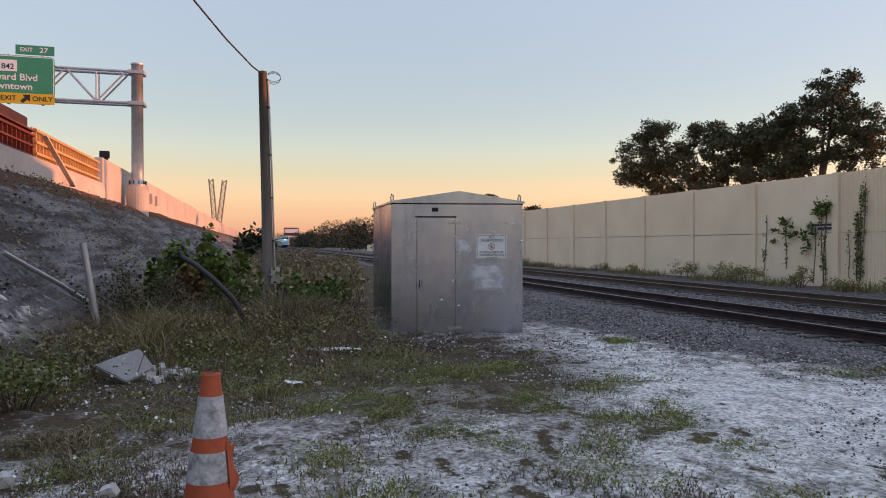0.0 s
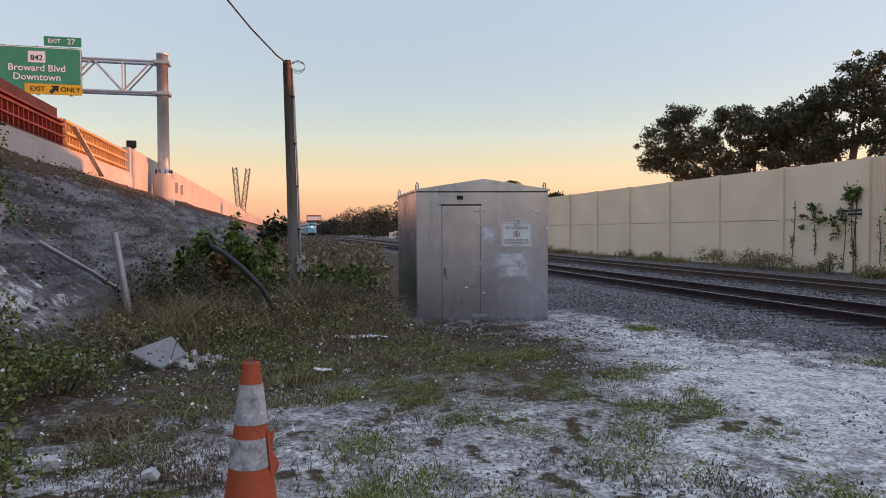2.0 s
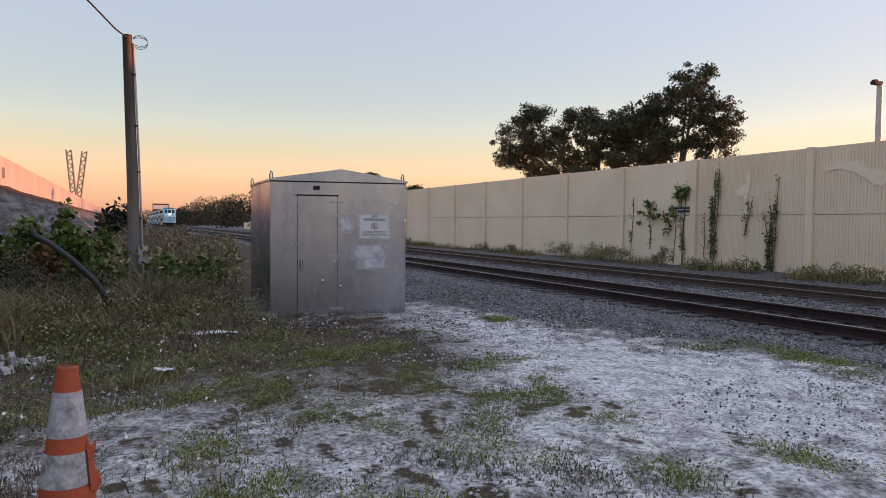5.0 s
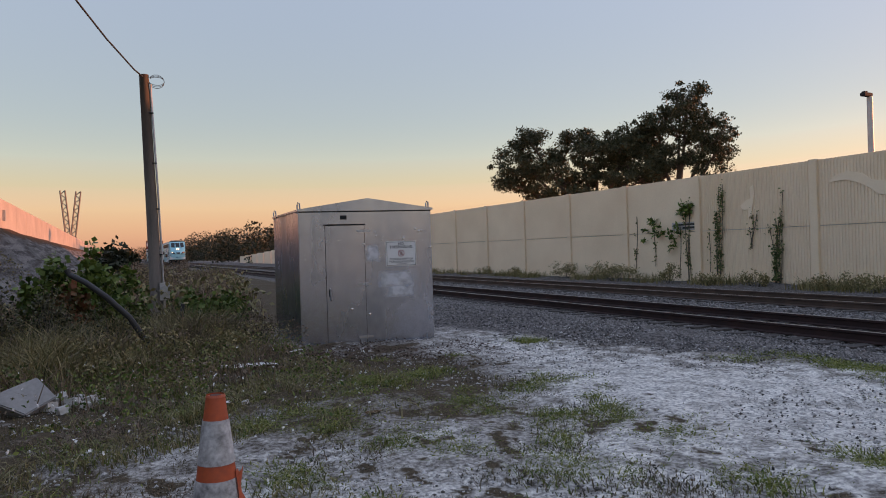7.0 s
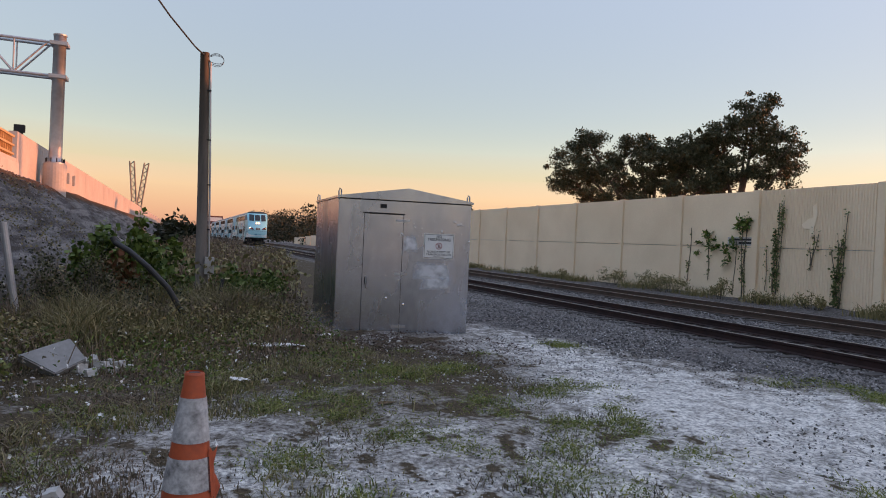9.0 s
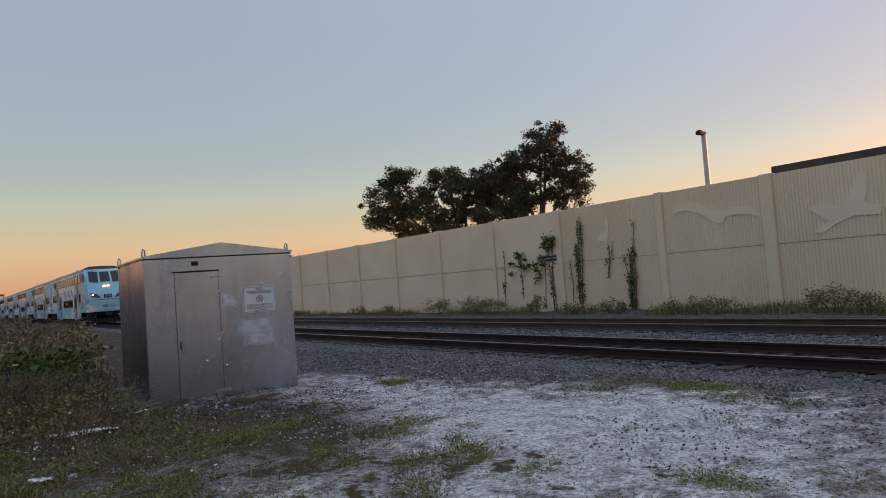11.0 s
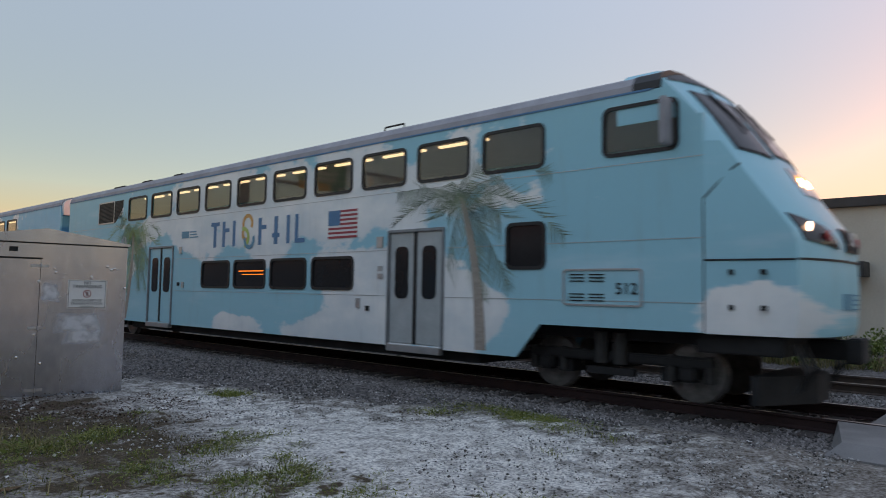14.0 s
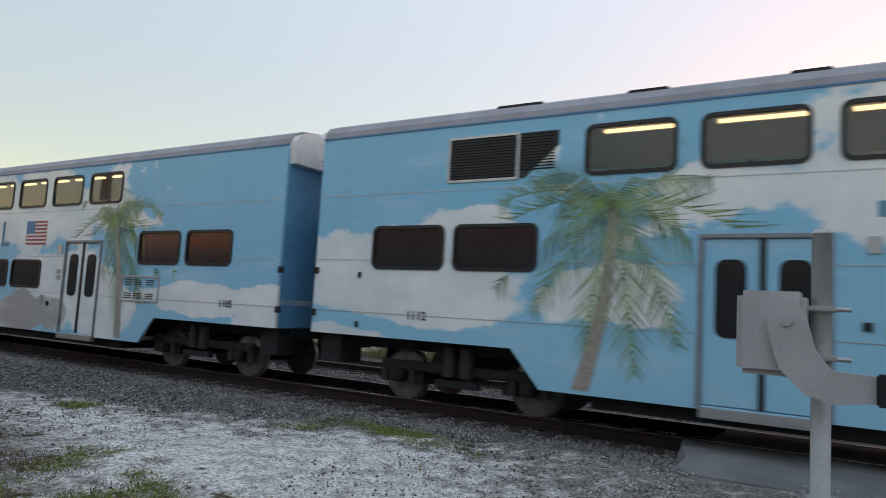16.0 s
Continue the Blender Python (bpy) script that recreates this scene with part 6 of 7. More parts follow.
def palm_print(parent, o, zc, o_foot, holes, seed, scale=1.0, faded=False):
    """A printed palm on the side: trunk and fronds, a thin film; nothing over windows."""
    r = random.Random(seed)
    x = -1.506
    bm = bmesh.new()
    pts = []
    for i in range(9):
        t = i / 8
        pts.append((-(o_foot + (o - o_foot) * t + 0.12 * math.sin(t * 3.0)), 0.56 + (zc - 0.56) * t, 0.125 - 0.065 * t))
    rows = [(bm.verts.new((x, y - w, z)), bm.verts.new((x, y + w, z))) for y, z, w in pts]
    for (a, b), (c, d) in zip(rows, rows[1:]):
        bm.faces.new((a, c, d, b))
    trunk = part("palm_trunk_print", bm, M["trunk_ink"], parent, "printed brown palm trunk")
    fronds = 13
    for k in range(fronds):
        ang = radians(-75 + 330 * (k + r.uniform(-0.3, 0.3)) / (fronds - 1))
        L = scale * r.uniform(1.45, 2.0) * (0.85 if math.sin(ang) < -0.2 else 1.0)
        droop = r.uniform(0.35, 0.7)
        ribs, blades_of = [], []
        for i in range(68):
            t = i / 67
            c = Vector((0, -o + math.cos(ang) * L * t, zc + 0.8 * math.sin(ang) * L * t - droop * L * t * t * 0.8))
            d = Vector((0, math.cos(ang), 0.8 * math.sin(ang) - 1.6 * droop * t)).normalized()
            ribs.append(c)
            if i == 0:
                continue
            nrm = Vector((0, -d.z, d.y))
            w = L * 0.25 * math.sin(math.pi * min(1, t * 0.82 + 0.10)) + 0.03
            for s in (-1, 1):
                tip = c + d * w * 0.75 + nrm * s * w * r.uniform(0.6, 1.0) + Vector((0, 0, -0.35 * w))
                tri = (ribs[i - 1], c, tip)
                if any(h[0] - 0.07 < q.y < h[1] + 0.07 and h[2] - 0.07 < q.z < h[3] + 0.07 for q in tri for h in holes) or tip.z > 4.45 or tip.z < 0.6:
                    continue
                if i % 2:
                    blades_of.append((i, tip))
                elif s > 0:
                    blades_of.append((i, c + nrm * 0.014))
        runs = []
        for i, tip in blades_of:
            if not runs or i - runs[-1][-1][0] > 1:
                runs.append([])
            runs[-1].append((i, tip))
        for run in runs:
            V, F, at = [], [], {}
            for i, tip in run:
                for q in (i - 1, i):
                    if q not in at:
                        at[q] = len(V)
                        V.append((x - 0.001 * (k % 3), ribs[q].y, ribs[q].z))
                V.append((x - 0.001 * (k % 3), tip.y, tip.z))
                F.append((at[i - 1], at[i], len(V) - 1))
            raw("palm_frond_print", V, F, M["palm_grey"] if faded else M["palm_ink"], parent)


SIDE_TURN = pose(0, 0, 0, 90, 0, -90)   # text that reads on a side facing -x


def side_box(name, o0, o1, z0, z1, material, parent, x=-1.508, t=0.006, r=0.0, label=""):
    if r:
        bm = prism(bmesh.new(), rr(-o1, -o0, z0, z1, r), "x", x, x + t)
    else:
        bm = B((x, x + t, -o1, -o0, z0, z1))
    return part(name, bm, material, parent, label)


def swirl(parent, o, z):
    for k, (mt, a0, a1, c, rad) in enumerate((("orange_ink", -30, 200, (0.05, 0.22), 0.20), ("orange_ink", 120, 290, (0.0, -0.02), 0.16), ("lime_ink", -80, 110, (-0.12, -0.12), 0.22), ("teal_ink", 170, 380, (0.14, -0.17), 0.2))):
        bm = bmesh.new()
        rows = []
        for i in range(13):
            a = radians(a0 + (a1 - a0) * i / 12)
            rows.append([bm.verts.new((-1.509 - 0.001 * k, -o - (c[0] + q * math.cos(a)), z + c[1] + q * math.sin(a))) for q in (rad - 0.05, rad + 0.05)])
        for (p, q), (s, t) in zip(rows, rows[1:]):
            bm.faces.new((p, q, t, s))
        part("swirl_mark", bm, M[mt], parent)


def bogie(parent, oc, wheels):
    b = empty("bogie")
    b.parent = parent
    bm = B(*[(sx * 1.02 - 0.09, sx * 1.02 + 0.09, -oc - 1.55, -oc + 1.55, 0.52, 0.68) for sx in (-1, 1)], (-1.0, 1.0, -oc - 0.25, -oc + 0.25, 0.45, 0.8), bevel=0.03)
    part("bogie_frame", bm, M["dark"], b)
    for sx in (-1, 1):
        for w in wheels:
            bm = bmesh.new()
            tube(bm, [(sx * 0.82, -w, 0.43), (sx * 0.80, -w, 0.43), (sx * 0.715, -w, 0.43), (sx * 0.70, -w, 0.43), (sx * 0.68, -w, 0.43)], [0.30, 0.425, 0.43, 0.455, 0.455], 28)
            part("wheel", bm, M["wheel"], b)
            bm = B((sx * 1.02 - 0.14, sx * 1.02 + 0.14, -w - 0.13, -w + 0.13, 0.32, 0.56), bevel=0.04)
            part("axle_box", bm, M["dark"], b)
            for dy in (-0.28, 0.28):
                part("spring", tube(bmesh.new(), [(sx * 1.02, -w + dy, 0.32), (sx * 1.02, -w + dy, 0.70)], 0.075, 10), M["spring"], b)
        for dy in (-0.16, 0.16):
            part("bolster_spring", tube(bmesh.new(), [(sx * 1.12, -oc + dy, 0.5), (sx * 1.12, -oc + dy, 0.98)], 0.11, 10), M["spring"], b)
    part("brake_gear", B((-1.0, 1.0, -oc - 1.0, -oc - 0.75, 0.3, 0.5), (-1.0, 1.0, -oc + 0.75, -oc + 1.0, 0.3, 0.5), (-1.18, -1.06, -oc - 0.4, -oc + 0.4, 0.33, 0.44)), M["dark"], b)
    return b


ROOF_PROFILE = [(-1.5, 4.56), (-1.485, 4.68), (-1.40, 4.80), (-1.15, 4.90), (-0.7, 4.96), (0, 4.98), (0.7, 4.96), (1.15, 4.90), (1.40, 4.80), (1.485, 4.68), (1.5, 4.56)]
UPZ, LOZ, MZ, DZ = (3.65, 4.33), (1.59, 2.24), (2.24, 2.91), (0.55, 2.72)


REAR_END = 0.25   # the body ends this far behind the first window line


def build_coach(name, cab, number):
    """A double-deck coach; y = 0 is the coupling behind it, and it runs towards -y."""
    car = empty(name)
    front = 23.09 if cab else 24.05
    film = M["livery_cab" if cab else "livery"]
    nup = 10 if cab else 9
    up = [(4.8 + 1.603 * k, 4.8 + 1.603 * k + 1.24) for k in range(nup)]
    lo = [(9.55 + 1.613 * k, 9.55 + 1.613 * k + 1.37) for k in range(4)]
    mz = [(1.05, 2.43), (2.66, 4.06)] + ([] if cab else [(19.72, 21.08), (21.33, 22.68)])
    doors = [(6.4, 7.88), (16.85, 18.3)]
    H = [(-b, -a, *UPZ) for a, b in up]
    low_holes = [(-b, -a, *LOZ) for a, b in lo] + [(-b, -a, *MZ) for a, b in mz]
    door_holes = [(-b, -a, *DZ) for a, b in doors]
    cabw = [(-22.72, -21.58, 3.66, 4.36)] if cab else []
    sq = [(-20.5, -19.76, 1.98, 2.70)] if cab else []
    allh = H + low_holes + door_holes + cabw + sq
    # the cut-outs over the bogies, as steps under slanted skirts
    cut = [(-4.2, 0.8, 0, 1.06), (-30, -19.95, 0, 1.06)]
    topcut = [(-front - 1, -front + 0.45, 4.1, 5)] if cab else []
    for sx in (-1, 1):
        bm = holed(sx * 1.5 if sx < 0 else 1.44, 0.06, {"y": (-front, REAR_END), "z": (0.5, 4.56)}, allh + cut + topcut)
        part("side_wall", bm, film, car)
    # slanted skirt pieces that lead the sill down from the bogies
    for sx in (-1.5, 1.44):
        part("skirt", prism(bmesh.new(), [(-4.2, 0.5), (-4.2, 1.06), (-3.72, 1.06)], "x", sx, sx + 0.06), film, car)
        part("skirt", prism(bmesh.new(), [(-19.95, 0.5), (-19.95, 1.06), (-20.42, 1.06)], "x", sx, sx + 0.06), film, car)
    bm = bmesh.new()
    f2 = front - (0.75 if cab else 0)
    prism(bm, ROOF_PROFILE + [(1.3, 4.52), (-1.3, 4.52)], "y", -f2, REAR_END)
    roof = part("roof", bm, M["roof"], car, "grey ribbed roof")
    part("gutter", B((-1.515, -1.495, -f2, REAR_END, 4.55, 4.58), (1.495, 1.515, -f2, REAR_END, 4.55, 4.58)), M["blue_ink"], car)
    for a, w in ((3.2, 0.8), (5.3, 0.6), (7.4, 0.5)):
        part("roof_vent", B((-1.36, -1.05, -a - w, -a, 4.76, 4.865), bevel=0.02), M["dark"], car)
    for a, x in () if not cab else ((16.5, -1.1), (21.7, -0.2)):
        part("roof_antenna", tube(bmesh.new(), [(x, -a - 0.3, 4.88), (x, -a - 0.28, 4.99), (x, -a + 0.28, 4.99), (x, -a + 0.3, 4.88)], 0.02, 6), M["dark"], car)
    # ends, floors and inside
    ends = [(-1.44, 1.44, REAR_END - 0.06, REAR_END, 1.06, 4.56)] + ([] if cab else [(-1.44, 1.44, -24.05, -23.99, 1.06, 4.56)])
    for e in ends:
        part("end_wall", B(e), M["end_blue"], car, "deep blue end wall")
    caps = [(-1.49, 1.49, REAR_END - 0.14, REAR_END + 0.16, 4.18, 4.90)] + ([] if cab else [(-1.49, 1.49, -24.21, -23.91, 4.18, 4.90)])
    for e in caps:
        cap = [(0.985 * x, z - 0.05) for x, z in ROOF_PROFILE] + [(1.44, 4.2), (-1.44, 4.2)]
        part("end_cap", prism(bmesh.new(), cap, "y", e[2], e[3]), M["white"], car)
    for e in [(-0.55, 0.55, REAR_END, REAR_END + 0.4, 1.0, 3.2)] + ([] if cab else [(-0.55, 0.55, -24.47, -24.05, 1.0, 3.2)]):
        part("gangway", B(e, bevel=0.05), M["rubber"], car)
    for e in [(-1.5, REAR_END)] + ([] if cab else [(-1.5, -24.05)]):
        for z in (1.35, 2.1):
            part("grab_bracket", B((e[0] - 0.03, e[0] + 0.03, e[1] - 0.09, e[1] + 0.03, z, z + 0.12), bevel=0.01), M["dark"], car)
    part("upper_floor", B((-1.44, 1.44, -19.4, -4.6, 2.86, 3.0), (-1.44, 1.44, -4.6, REAR_END - 0.06, 1.5, 1.6), (-1.44, 1.44, -front, -19.4, 1.5, 1.6), (-1.44, 1.44, -19.3, -4.7, 0.5, 0.6)), M["interior"], car)
    part("ceiling", B((-1.43, 1.43, -front + 0.9, -0.15, 4.40, 4.435)), M["interior"], car)
    tubes = [(sx * 1.02 - 0.04, sx * 1.02 + 0.04, -o - 1.2, -o, 4.36, 4.40) for sx in (-1,) for o in np.arange(4.9, 19, 1.603)]
    part("ceiling_lights", B(*tubes), M["tube"], car, "lit fluorescent ceiling tubes")
    seats = [(sx * 0.95 - 0.45, sx * 0.95 + 0.45, -o - 0.12, -o, 3.0, 3.72) for sx in (-1, 1) for o in np.arange(5.3, 18.6, 1.603)]
    part("seat_backs", B(*seats, bevel=0.03), M["seat"], car, "dark fabric seat backs")
    part("deck_core", B((-0.02, 0.02, -16.6, -8.1, 0.6, 2.86)), M["seat"], car)
    # windows of both sides
    for sx in (-1, 1):
        xo = -1.52 if sx < 0 else 1.49
        for hs, gl in ((H + cabw, "glass"), (low_holes + sq, "glass_dark")):
            for y0, y1, z0, z1 in hs:
                w = part("window", ring(y0 - 0.035, y1 + 0.035, z0 - 0.035, z1 + 0.035, 0.13, 0.055, xo, xo + 0.03), M["rubber"], car)
                part("pane", prism(bmesh.new(), rr(y0 + 0.005, y1 - 0.005, z0 + 0.005, z1 - 0.005, 0.10), "x", sx * 1.485 - 0.004, sx * 1.485 + 0.004), M[gl], w)
        for a, b in doors:
            d = part("door", B((sx * 1.5 - 0.035, sx * 1.5 + 0.035, -b - 0.03, -b + 0.03, 0.5, 2.75), (sx * 1.5 - 0.035, sx * 1.5 + 0.035, -a - 0.03, -a + 0.03, 0.5, 2.75), (sx * 1.5 - 0.035, sx * 1.5 + 0.035, -b + 0.03, -a - 0.03, 2.69, 2.75), bevel=0.012), M["door_frame"], car, "double-leaf sliding door")
            mid = (a + b) / 2
            for p, q in ((a + 0.03, mid - 0.035), (mid + 0.035, b - 0.03)):
                part("leaf", B((sx * 1.47 - 0.02, sx * 1.47 + 0.02, -q, -p, 0.56, 2.69), bevel=0.01), M["door_leaf"] if cab and a > 10 else film, d)
                part("leaf_window", prism(bmesh.new(), rr(-q + 0.15, -p - 0.15, 1.42, 2.42, 0.12), "x", sx * 1.496 - 0.006, sx * 1.496 + 0.006), M["glass_dark"], d)
            part("door_seal", B((sx * 1.485 - 0.025, sx * 1.485 + 0.025, -mid - 0.035, -mid + 0.035, 0.56, 2.69)), M["rubber"], d)
            part("step", B((sx * 1.5 - 0.06, sx * 1.5 + 0.06, -b + 0.02, -a - 0.02, 0.40, 0.53), bevel=0.01), M["alu"], d)
    # rub strips and joints on the film
    for z in (3.50, 2.36, 1.46):
        cuts = sorted((h[0] - 0.04, h[1] + 0.04) for h in allh if h[2] - 0.05 < z < h[3] + 0.05)
        y = -front
        for a, b in cuts + [(REAR_END, REAR_END)]:
            if a - y > 0.05:
                for x in (-1.506, 1.5):
                    part("side_seam", B((x, x + 0.006, y, a, z - 0.005, z + 0.005)), M["alu"], car)
            y = max(y, b)
    # louvre
    for sx in (-1, 1):
        x = -1.52 if sx < 0 else 1.49
        lv = part("louvre", ring(-3.72, -2.45, 3.62, 4.36, 0.04, 0.04, x, x + 0.03), M["alu"], car)
        part("louvre_back", prism(bmesh.new(), [(-2.47, 3.64), (-2.47, 4.34), (-4.36, 4.34), (-4.36, 4.12), (-3.82, 3.64)], "x", sx * 1.503 - 0.004, sx * 1.503 + 0.004), M["rubber"], lv)
        bm = bmesh.new()
        for k in range(15):
            z = 3.68 + k * 0.045
            tube(bm, [(sx * 1.512, -2.5, z), (sx * 1.512, -(3.68 if z < 3.75 else 4.3), z)], 0.009, 4)
        part("slats", bm, M["dark"], lv)
    # prints
    allow = H + low_holes + door_holes + sq
    palm_print(car, 5.2, 3.22, 4.82, allow, 3 + cab, 1.2)
    palm_print(car, 18.7, 3.3, 19.2, allow, 9 + cab, 1.15, faded=cab)
    o, zc, h = 9.95, 2.95, 0.66
    widths = [(0.14, 0.13), (0.58, 0.13), (1.08, 0.12)], [(2.25, 0.13), (2.92, 0.14), (3.42, 0.12), (3.75, 0.12)]
    for grp in widths:
        for p, w in grp:
            side_box("logo_block", o + p, o + p + w, zc - h / 2, zc + h / 2, M["blue_ink"], car)
    for p, w, dz in ((0.0, 0.42, 0.28), (0.71, 0.2, 0.1), (2.38, 0.2, 0.1), (2.84, 0.3, -0.12), (3.87, 0.26, -0.28)):
        side_box("logo_block", o + p, o + p + w, zc + dz - 0.05, zc + dz + 0.05, M["blue_ink"], car)
    swirl(car, o + 1.72, zc)
    side_box("logo_bar", 8.35, 8.75, 2.93, 3.12, M["teal_ink"], car)
    for k in range(3):
        side_box("logo_line", 8.8, 9.25 - 0.05 * k, 2.93 + 0.075 * k, 2.96 + 0.075 * k, M["teal_ink"], car)
    fl = side_box("flag_print", 14.92, 15.88, 2.66, 3.26, M["white_ink"], car, label="printed national flag")
    for k in range(7):
        side_box("stripe", 14.92, 15.88, 2.66 + 0.6 * (2 * k) / 13, 2.66 + 0.6 * (2 * k + 1) / 13, M["red_ink"], fl, x=-1.511)
    side_box("canton", 14.92, 15.32, 2.66 + 0.6 * 6 / 13, 3.26, M["blue_ink"], fl, x=-1.513)
    # small fittings
    for oo, zz, w, hh in ((8.25, 2.5, 0.14, 0.2), (8.2, 1.6, 0.1, 0.1), (8.45, 1.55, 0.12, 0.16), (16.5, 2.42, 0.18, 0.22), (16.55, 1.95, 0.12, 0.1), (16.55, 1.8, 0.14, 0.1), (15.9, 1.2, 0.12, 0.2), (16.2, 1.15, 0.1, 0.1), (0.75, 2.05, 0.06, 0.10), (0.75, 1.2, 0.06, 0.1)):
        side_box("fitting", oo, oo + w, zz, zz + hh, M["alu" if w > 0.1 else "dark"], car, x=-1.525, t=0.03)
    eo = 20.86 if cab else 19.2
    pn = part("equipment_panel", ring(-eo - 1.34, -eo, 1.38, 1.95, 0.06, 0.03, -1.52, -1.49), M["alu"], car)
    for a in (0.02, 0.36) if cab else (0.02, 0.36, 0.78):
        for z in (1.45, 1.5, 1.55, 1.75, 1.8, 1.85):
            part("slat", B((-1.512, -1.5, -eo - 0.1 - a - 0.26, -eo - 0.1 - a, z, z + 0.018)), M["dark"], pn)
    if cab:
        lettering("fleet_number", number, 0.24, Matrix.Translation((-1.512, -21.95, 1.64)) @ SIDE_TURN, car, M["rubber"])
        lettering("fleet_number", number, 0.2, Matrix.Translation((-1.512, -2.0, 1.47)) @ SIDE_TURN, car, M["rubber"])
    # two glowing amber bars added on the outer face of a lower pane
    amber_bar = side_box("window_amber_bar", 11.35, 12.45, 1.98, 2.0, M["amber_bar"], car, x=-1.494, t=0.004, label="glowing amber bar on the lower window")
    side_box("window_amber_row", 11.5, 12.45, 1.90, 1.915, M["amber_bar"], amber_bar, x=-1.494, t=0.004)
    # underframe
    part("underframe", B((-1.25, 1.25, -19.0, -4.9, 0.30, 0.5), (-1.0, 1.0, -front, REAR_END, 0.86, 1.08), (-0.25, 0.25, 0.2, 0.65, 0.75, 1.0), (-1.3, -0.7, -0.3, 0.15, 0.55, 1.05), (0.7, 1.3, -0.3, 0.15, 0.55, 1.05), *([] if cab else [(-0.25, 0.25, -24.5, -24.0, 0.75, 1.0), (-1.3, -0.8, -23.95, -23.5, 0.55, 1.05)])), M["dark"], car)
    bogie(car, 2.62, (1.4, 3.85))
    bogie(car, 21.5, (20.3, 22.7))
    return car


def build_nose(car):
    """The raked cab front."""
    F = 23.09
    Z = [1.05, 1.2, 1.7, 2.3, 2.45, 2.9, 3.24, 3.7, 4.09, 4.43, 4.72, 4.92, 4.99]
    D = [1.42, 1.46, 1.48, 1.46, 1.40, 1.08, 0.84, 0.53, 0.26, -0.01, -0.28, -0.55, -0.88]
    W = [1.5] * 9 + [1.5, 1.43, 1.2, 0.75]

    def depth(x, z):
        return np.interp(z, Z, D) - 0.33 * min(1.0, abs(x) / 1.36) ** 2.6

    def surf(x, z, out=0.0):
        e = 0.02
        p = Vector((x, -F - depth(x, z), z))
        tx = Vector((2 * e, -depth(x + e, z) + depth(x - e, z), 0))
        tz = Vector((0, -depth(x, z + e) + depth(x, z - e), 2 * e))
        nrm = tx.cross(tz).normalized()
        if nrm.y > 0:
            nrm = -nrm
        return p + nrm * out

    cols = [-1, -0.907, -0.8, -0.6, -0.35, 0, 0.35, 0.6, 0.8, 0.907, 1]
    bm = bmesh.new()
    rows = []
    for z, w in zip(Z, W):
        r = []
        for c in cols:
            x = c * w
            y = -F - depth(x, z)
            if abs(c) == 1:
                y = max(y, -F) if depth(x, z) > 0 else y
                y = -F if depth(x, z) > 0 else y
            r.append(bm.verts.new((x, y, z)))
        rows.append(r)
    for r0, r1 in zip(rows, rows[1:]):
        for i in range(len(cols) - 1):
            bm.faces.new((r0[i], r0[i + 1], r1[i + 1], r1[i]))
    # close the upper cheeks back to the side walls and roof
    for s in (0, -1):
        x = -1.5 if s == 0 else 1.5
        prev = None
        for k, z in enumerate(Z):
            if z < 4.0:
                continue
            b = bm.verts.new((x * (0.999 if z < 4.5 else W[k] / 1.5), -F + 1.3, z))
            if prev:
                bm.faces.new((prev[0], prev[1], rows[k][s], b))
            prev = (b, rows[k][s])
    bmesh.ops.recalc_face_normals(bm, faces=bm.faces[:])
    nose = part("nose", bm, M["livery_cab"], car, "raked light blue cab front")
    for p in nose.data.polygons:
        p.use_smooth = True
    nose.data.set_sharp_from_angle(angle=radians(28))

    def patch(name, corners, material, parent, out=0.012, n=6, label="", thick=0.02):
        """A plate on the cab front between four corners (x, z): bottom left, bottom right, top right, top left."""
        bm = bmesh.new()
        g = []
        for j in range(n + 1):
            row = []
            for i in range(n + 1):
                u, v = i / n, j / n
                a = [(1 - u) * (1 - v), u * (1 - v), u * v, (1 - u) * v]
                x, z = sum(k * c[0] for k, c in zip(a, corners)), sum(k * c[1] for k, c in zip(a, corners))
                row.append(bm.verts.new(surf(x, z, out)))
            g.append(row)
        for j in range(n):
            for i in range(n):
                bm.faces.new((g[j][i], g[j][i + 1], g[j + 1][i + 1], g[j + 1][i]))
        ext = bmesh.ops.extrude_face_region(bm, geom=bm.faces[:])
        bmesh.ops.translate(bm, verts=[v for v in ext["geom"] if isinstance(v, bmesh.types.BMVert)], vec=(0, thick, 0))
        bmesh.ops.recalc_face_normals(bm, faces=bm.faces[:])
        return part(name, bm, material, parent, label)

    for c in ([(-1.22, 3.58), (-0.55, 3.50), (-0.50, 4.46), (-1.18, 4.54)], [(-0.38, 3.58), (0.38, 3.58), (0.38, 4.46), (-0.38, 4.46)], [(0.55, 3.50), (1.22, 3.58), (1.18, 4.54), (0.50, 4.46)]):
        w = patch("windscreen", c, M["rubber"], nose, 0.012)
        cx, cz = sum(p[0] for p in c) / 4, sum(p[1] for p in c) / 4
        inner = [(cx + (p[0] - cx) * 0.91, cz + (p[1] - cz) * 0.93) for p in c]
        patch("windscreen_pane", inner, M["glass_dark"], nose, 0.022, label="dark windscreen pane")
        bm = tube(bmesh.new(), [surf(c[3][0] + 0.3, c[3][1] + 0.02, 0.05), surf(c[0][0] + 0.45, c[0][1] + 0.3, 0.06)], 0.018, 6)
        part("wiper", bm, M["rubber"], nose)
    patch("brow", [(-1.36, 4.70), (1.36, 4.70), (1.05, 4.95), (-1.05, 4.95)], M["rubber"], nose, 0.02, label="black roof brow")
    patch("lamp_cluster", [(-0.42, 2.98), (0.42, 2.98), (0.34, 3.40), (-0.34, 3.40)], M["alu"], nose, 0.012)
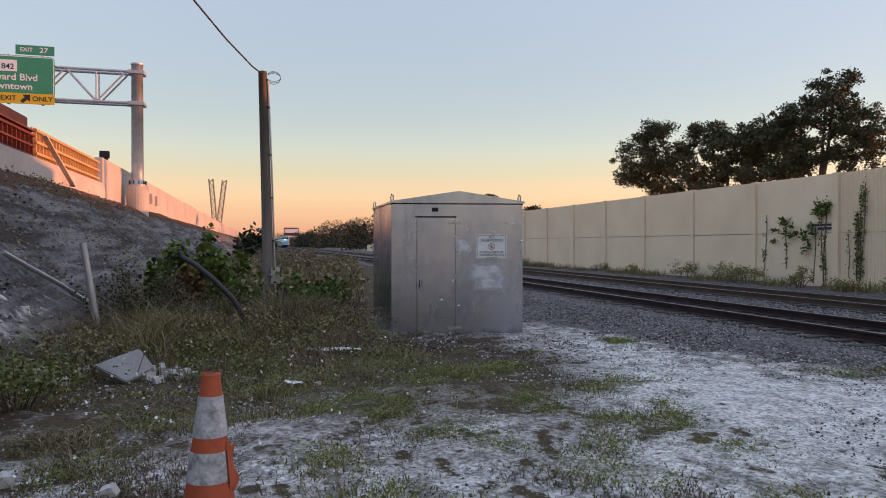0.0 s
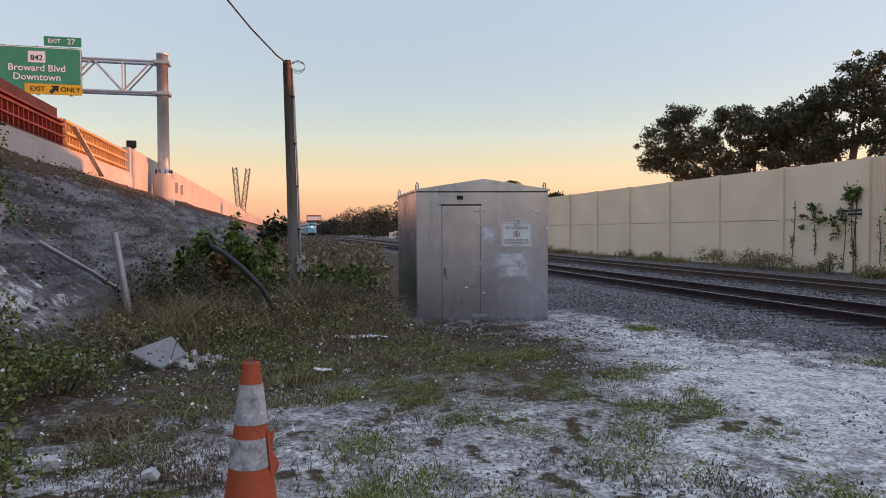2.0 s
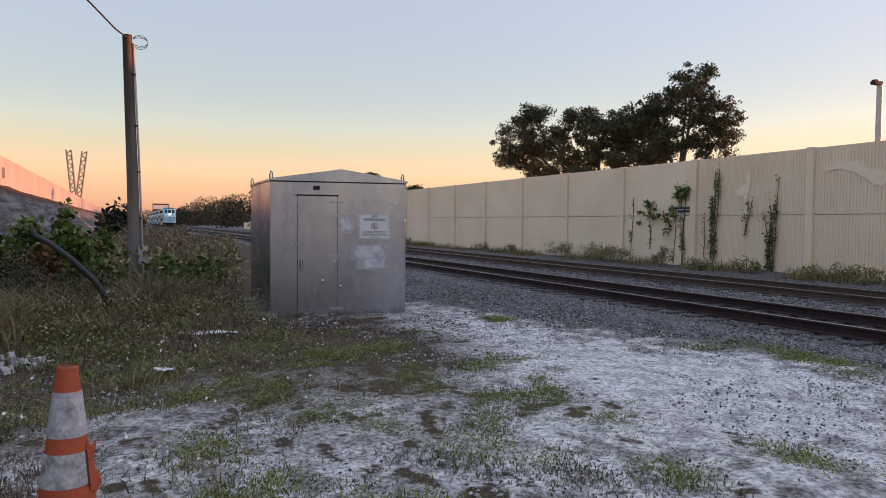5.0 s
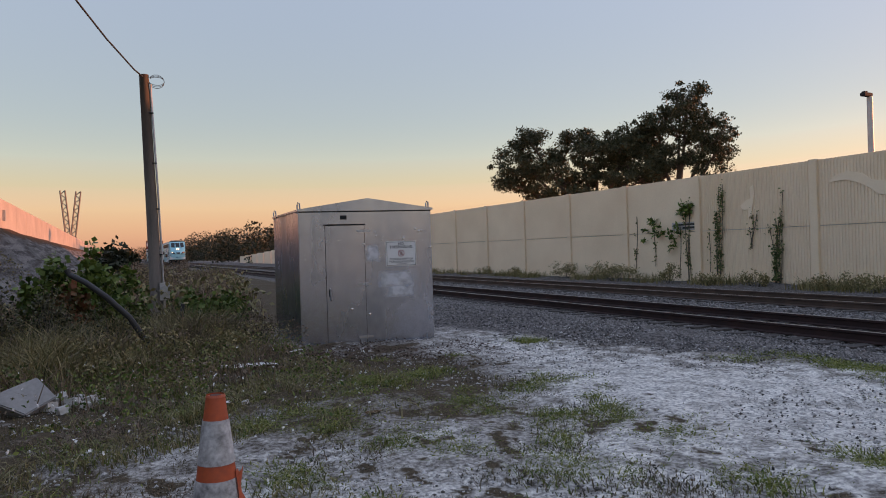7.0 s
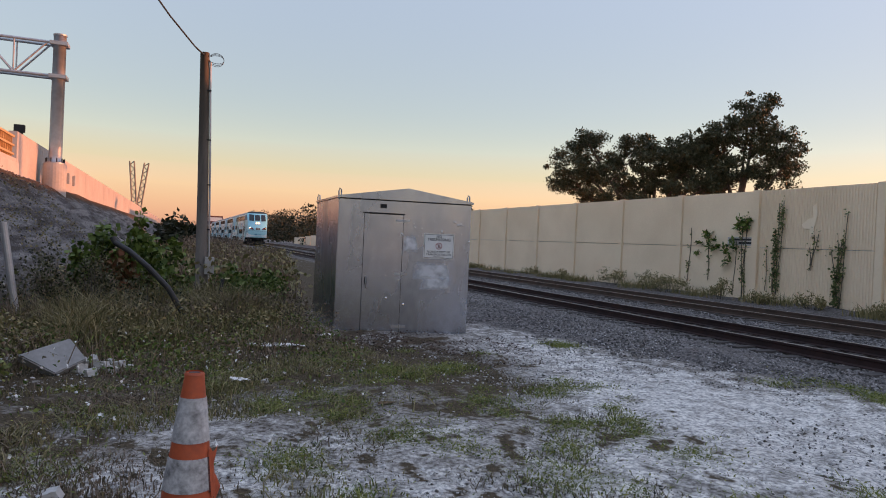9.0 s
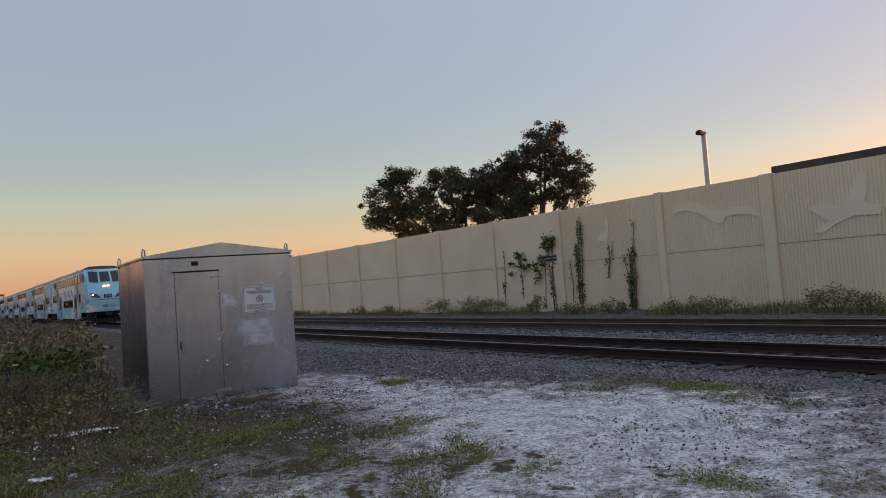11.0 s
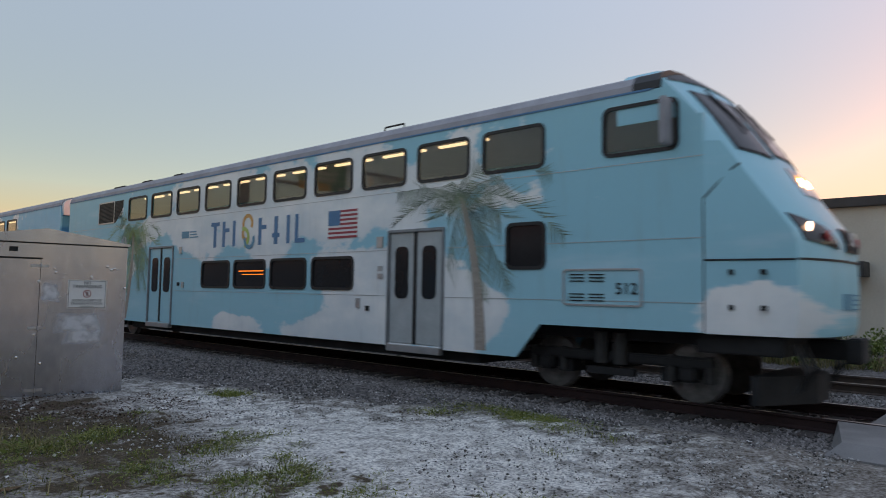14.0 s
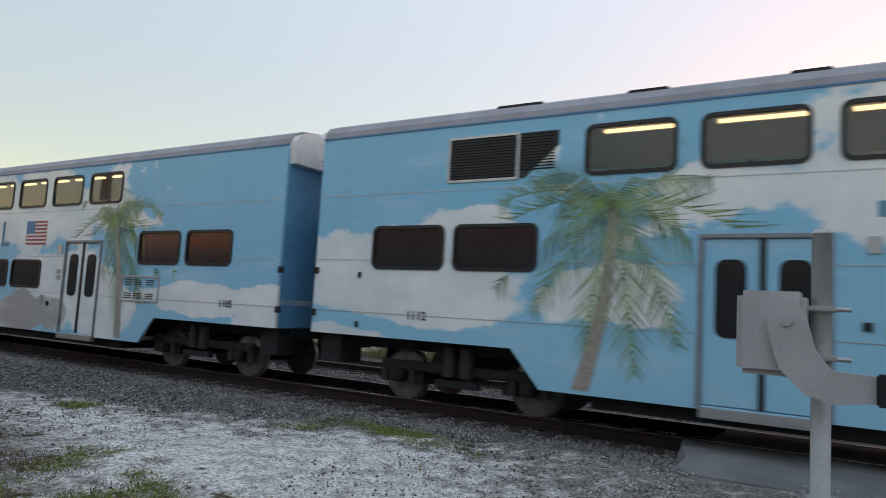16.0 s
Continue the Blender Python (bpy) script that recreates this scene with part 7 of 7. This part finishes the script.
    for x in (-0.15, 0.15):
        p = surf(x, 3.2, 0.014)
        # glowing disc that stands for the bulb's light in the bowl
        part("reflector", tube(bmesh.new(), [p, p + Vector((0, -0.006, 0.003))], 0.135, 20), M["reflector"], nose, "headlamp reflector with the bulb's amber light as its own glow")
        p = surf(x, 3.2, 0.022)
        part("lamp", tube(bmesh.new(), [p, p + Vector((0, -0.008, 0.005))], 0.075, 16), M["beam"], nose, "lit warm headlamp")
    for s in (-1, 1):
        patch("headlight", sorted_corners([(s * 0.55, 2.20), (s * 1.24, 2.30), (s * 1.26, 2.66), (s * 0.75, 2.50)], s), M["glass_dark"], nose, 0.014, label="dark swept headlight lens")
        p = surf(s * 1.10, 2.47, 0.02)
        part("lamp", tube(bmesh.new(), [p, p + Vector((0, -0.02, 0))], 0.065, 16), M["beam_warm" if s > 0 else "beam_side"], nose, "lit headlamp")
        p = surf(s * 0.84, 2.36, 0.03)
        part("marker_lamp", tube(bmesh.new(), [p, p + Vector((0, -0.02, 0))], 0.075, 16), M["red_ink"], nose, "dull red marker lamp")
    nb = patch("number_board", [(-0.30, 2.18), (0.30, 2.18), (0.30, 2.50), (-0.30, 2.50)], M["rubber"], nose, 0.02)
    patch("number_face", [(-0.26, 2.21), (0.26, 2.21), (0.26, 2.47), (-0.26, 2.47)], M["dark"], nose, 0.028)
    p = surf(0, 2.34, 0.045)
    lettering("fleet_number", "512", 0.26, Matrix.Translation(p) @ pose(0, 0, 0, 90, 0, 0), nose, M["white"])
    for z0, z1 in ((2.04, 2.07),):
        patch("black_line", [(-1.34, z0), (1.34, z0), (1.34, z1), (-1.34, z1)], M["rubber"], nose, 0.008, n=10)
    patch("logo_bar", [(-0.45, 1.40), (-0.05, 1.40), (-0.05, 1.62), (-0.45, 1.62)], M["teal_ink"], nose, 0.008)
    for k in range(4):
        patch("logo_line", [(0.02, 1.40 + 0.065 * k), (0.5, 1.40 + 0.065 * k), (0.5, 1.42 + 0.065 * k), (0.02, 1.42 + 0.065 * k)], M["teal_ink"], nose, 0.008, n=2)
    part("seam_line", B((-1.508, -1.49, -F - 0.006, -F + 0.008, 1.05, 2.9)), M["rubber"], nose)
    for s in (-1, 1):
        part("cheek_line", tube(bmesh.new(), [(s * 1.503, -F, 2.05), (s * 1.368, -F - 1.13, 2.05)], 0.014, 6), M["rubber"], nose)
        part("cheek_seam", tube(bmesh.new(), [(s * 1.503, -F, 2.9), (s * 1.40, -F - 0.30, 3.25), (s * 1.368, -F - 0.44, 3.36)], 0.014, 6), M["rubber"], nose)
    for a, z in ((0.35, 1.38), (0.35, 1.85), (0.75, 1.38), (0.75, 1.85)):
        part("cheek_bolt", B((-1.5, -1.40, -F - a - 0.03, -F - a + 0.03, z, z + 0.07), bevel=0.01), M["dark"], nose)
    part("mirror", B((-1.78, -1.52, -F + 0.42, -F + 0.52, 3.68, 4.36), bevel=0.02), M["roof"], nose, "grey cab mirror")
    part("roof_cap", prism(bmesh.new(), [(x * 1.004, z + 0.012) for x, z in ROOF_PROFILE] + [(1.2, 4.6), (-1.2, 4.6)], "y", -F + 0.62, -F + 1.05), M["rubber"], nose, "black cab roof edge")
    # pilot and coupler
    bm = bmesh.new()
    prism(bm, [(-1.2, -F - 0.6), (-0.3, -F - 1.1), (0.3, -F - 1.1), (1.2, -F - 0.6), (1.2, -F - 0.5), (-1.2, -F - 0.5)], "z", 0.12, 0.5)
    part("pilot_plow", bm, M["dark"], car, "black pilot plow")
    part("buffer_beam", B((-1.3, 1.3, -F - 0.95, -F + 0.2, 0.78, 1.04), (-0.16, 0.16, -F - 1.5, -F - 0.8, 0.72, 0.98), (-0.25, 0.25, -F - 1.62, -F - 1.42, 0.68, 1.02), bevel=0.02), M["dark"], car)
    for x in (-1.1, -0.9, -0.6, 0.55, 0.8, 1.1):
        part("brake_hose", tube(bmesh.new(), [(x, -F - 1.0, 0.95), (x + 0.03, -F - 1.15, 0.6), (x, -F - 1.0, 0.3)], 0.025, 6), M["rubber"], car)


def sorted_corners(c, s):
    return c if s > 0 else [c[1], c[0], c[3], c[2]]


cab_car = tagged(build_coach("cab_car", True, "512"), "light blue double-deck cab car with lit headlamps and cloud livery", "train car", "train cars")
build_nose(cab_car)
coach = tagged(build_coach("passenger_coach", False, "1112"), "blue double-deck passenger coach with cloud and palm prints", "train car", "train cars")
PITCH = 25.2
coaches = [coach] + [copy_thing(coach, Matrix()) for _ in range(3)]
for car, number in zip(coaches, ("1112", "1105")):
    for at in (2.0, 22.65):
        lettering("fleet_number", number, 0.2, Matrix.Translation((-1.512, -at, 1.45)) @ SIDE_TURN, car, M["rubber"])

# ---- movement ----
REAR = [(0, 322.0), (2, 279.5), (4, 237.0), (6.5, 184.0), (8, 151.8), (10.3, 102.2), (10.7, 94.0), (11.5, 78.2), (12.5, 57.6), (13.2, 43.1), (13.6, 35.0), (14, 26.95), (14.5, 15.65), (15, 4.83), (15.5, -5.93), (16, -16.7)]


def motions():
    for k, car in enumerate([cab_car] + coaches):
        walk(car, [(t, pose(TX, y + k * PITCH, RZ)) for t, y in REAR])


motions()
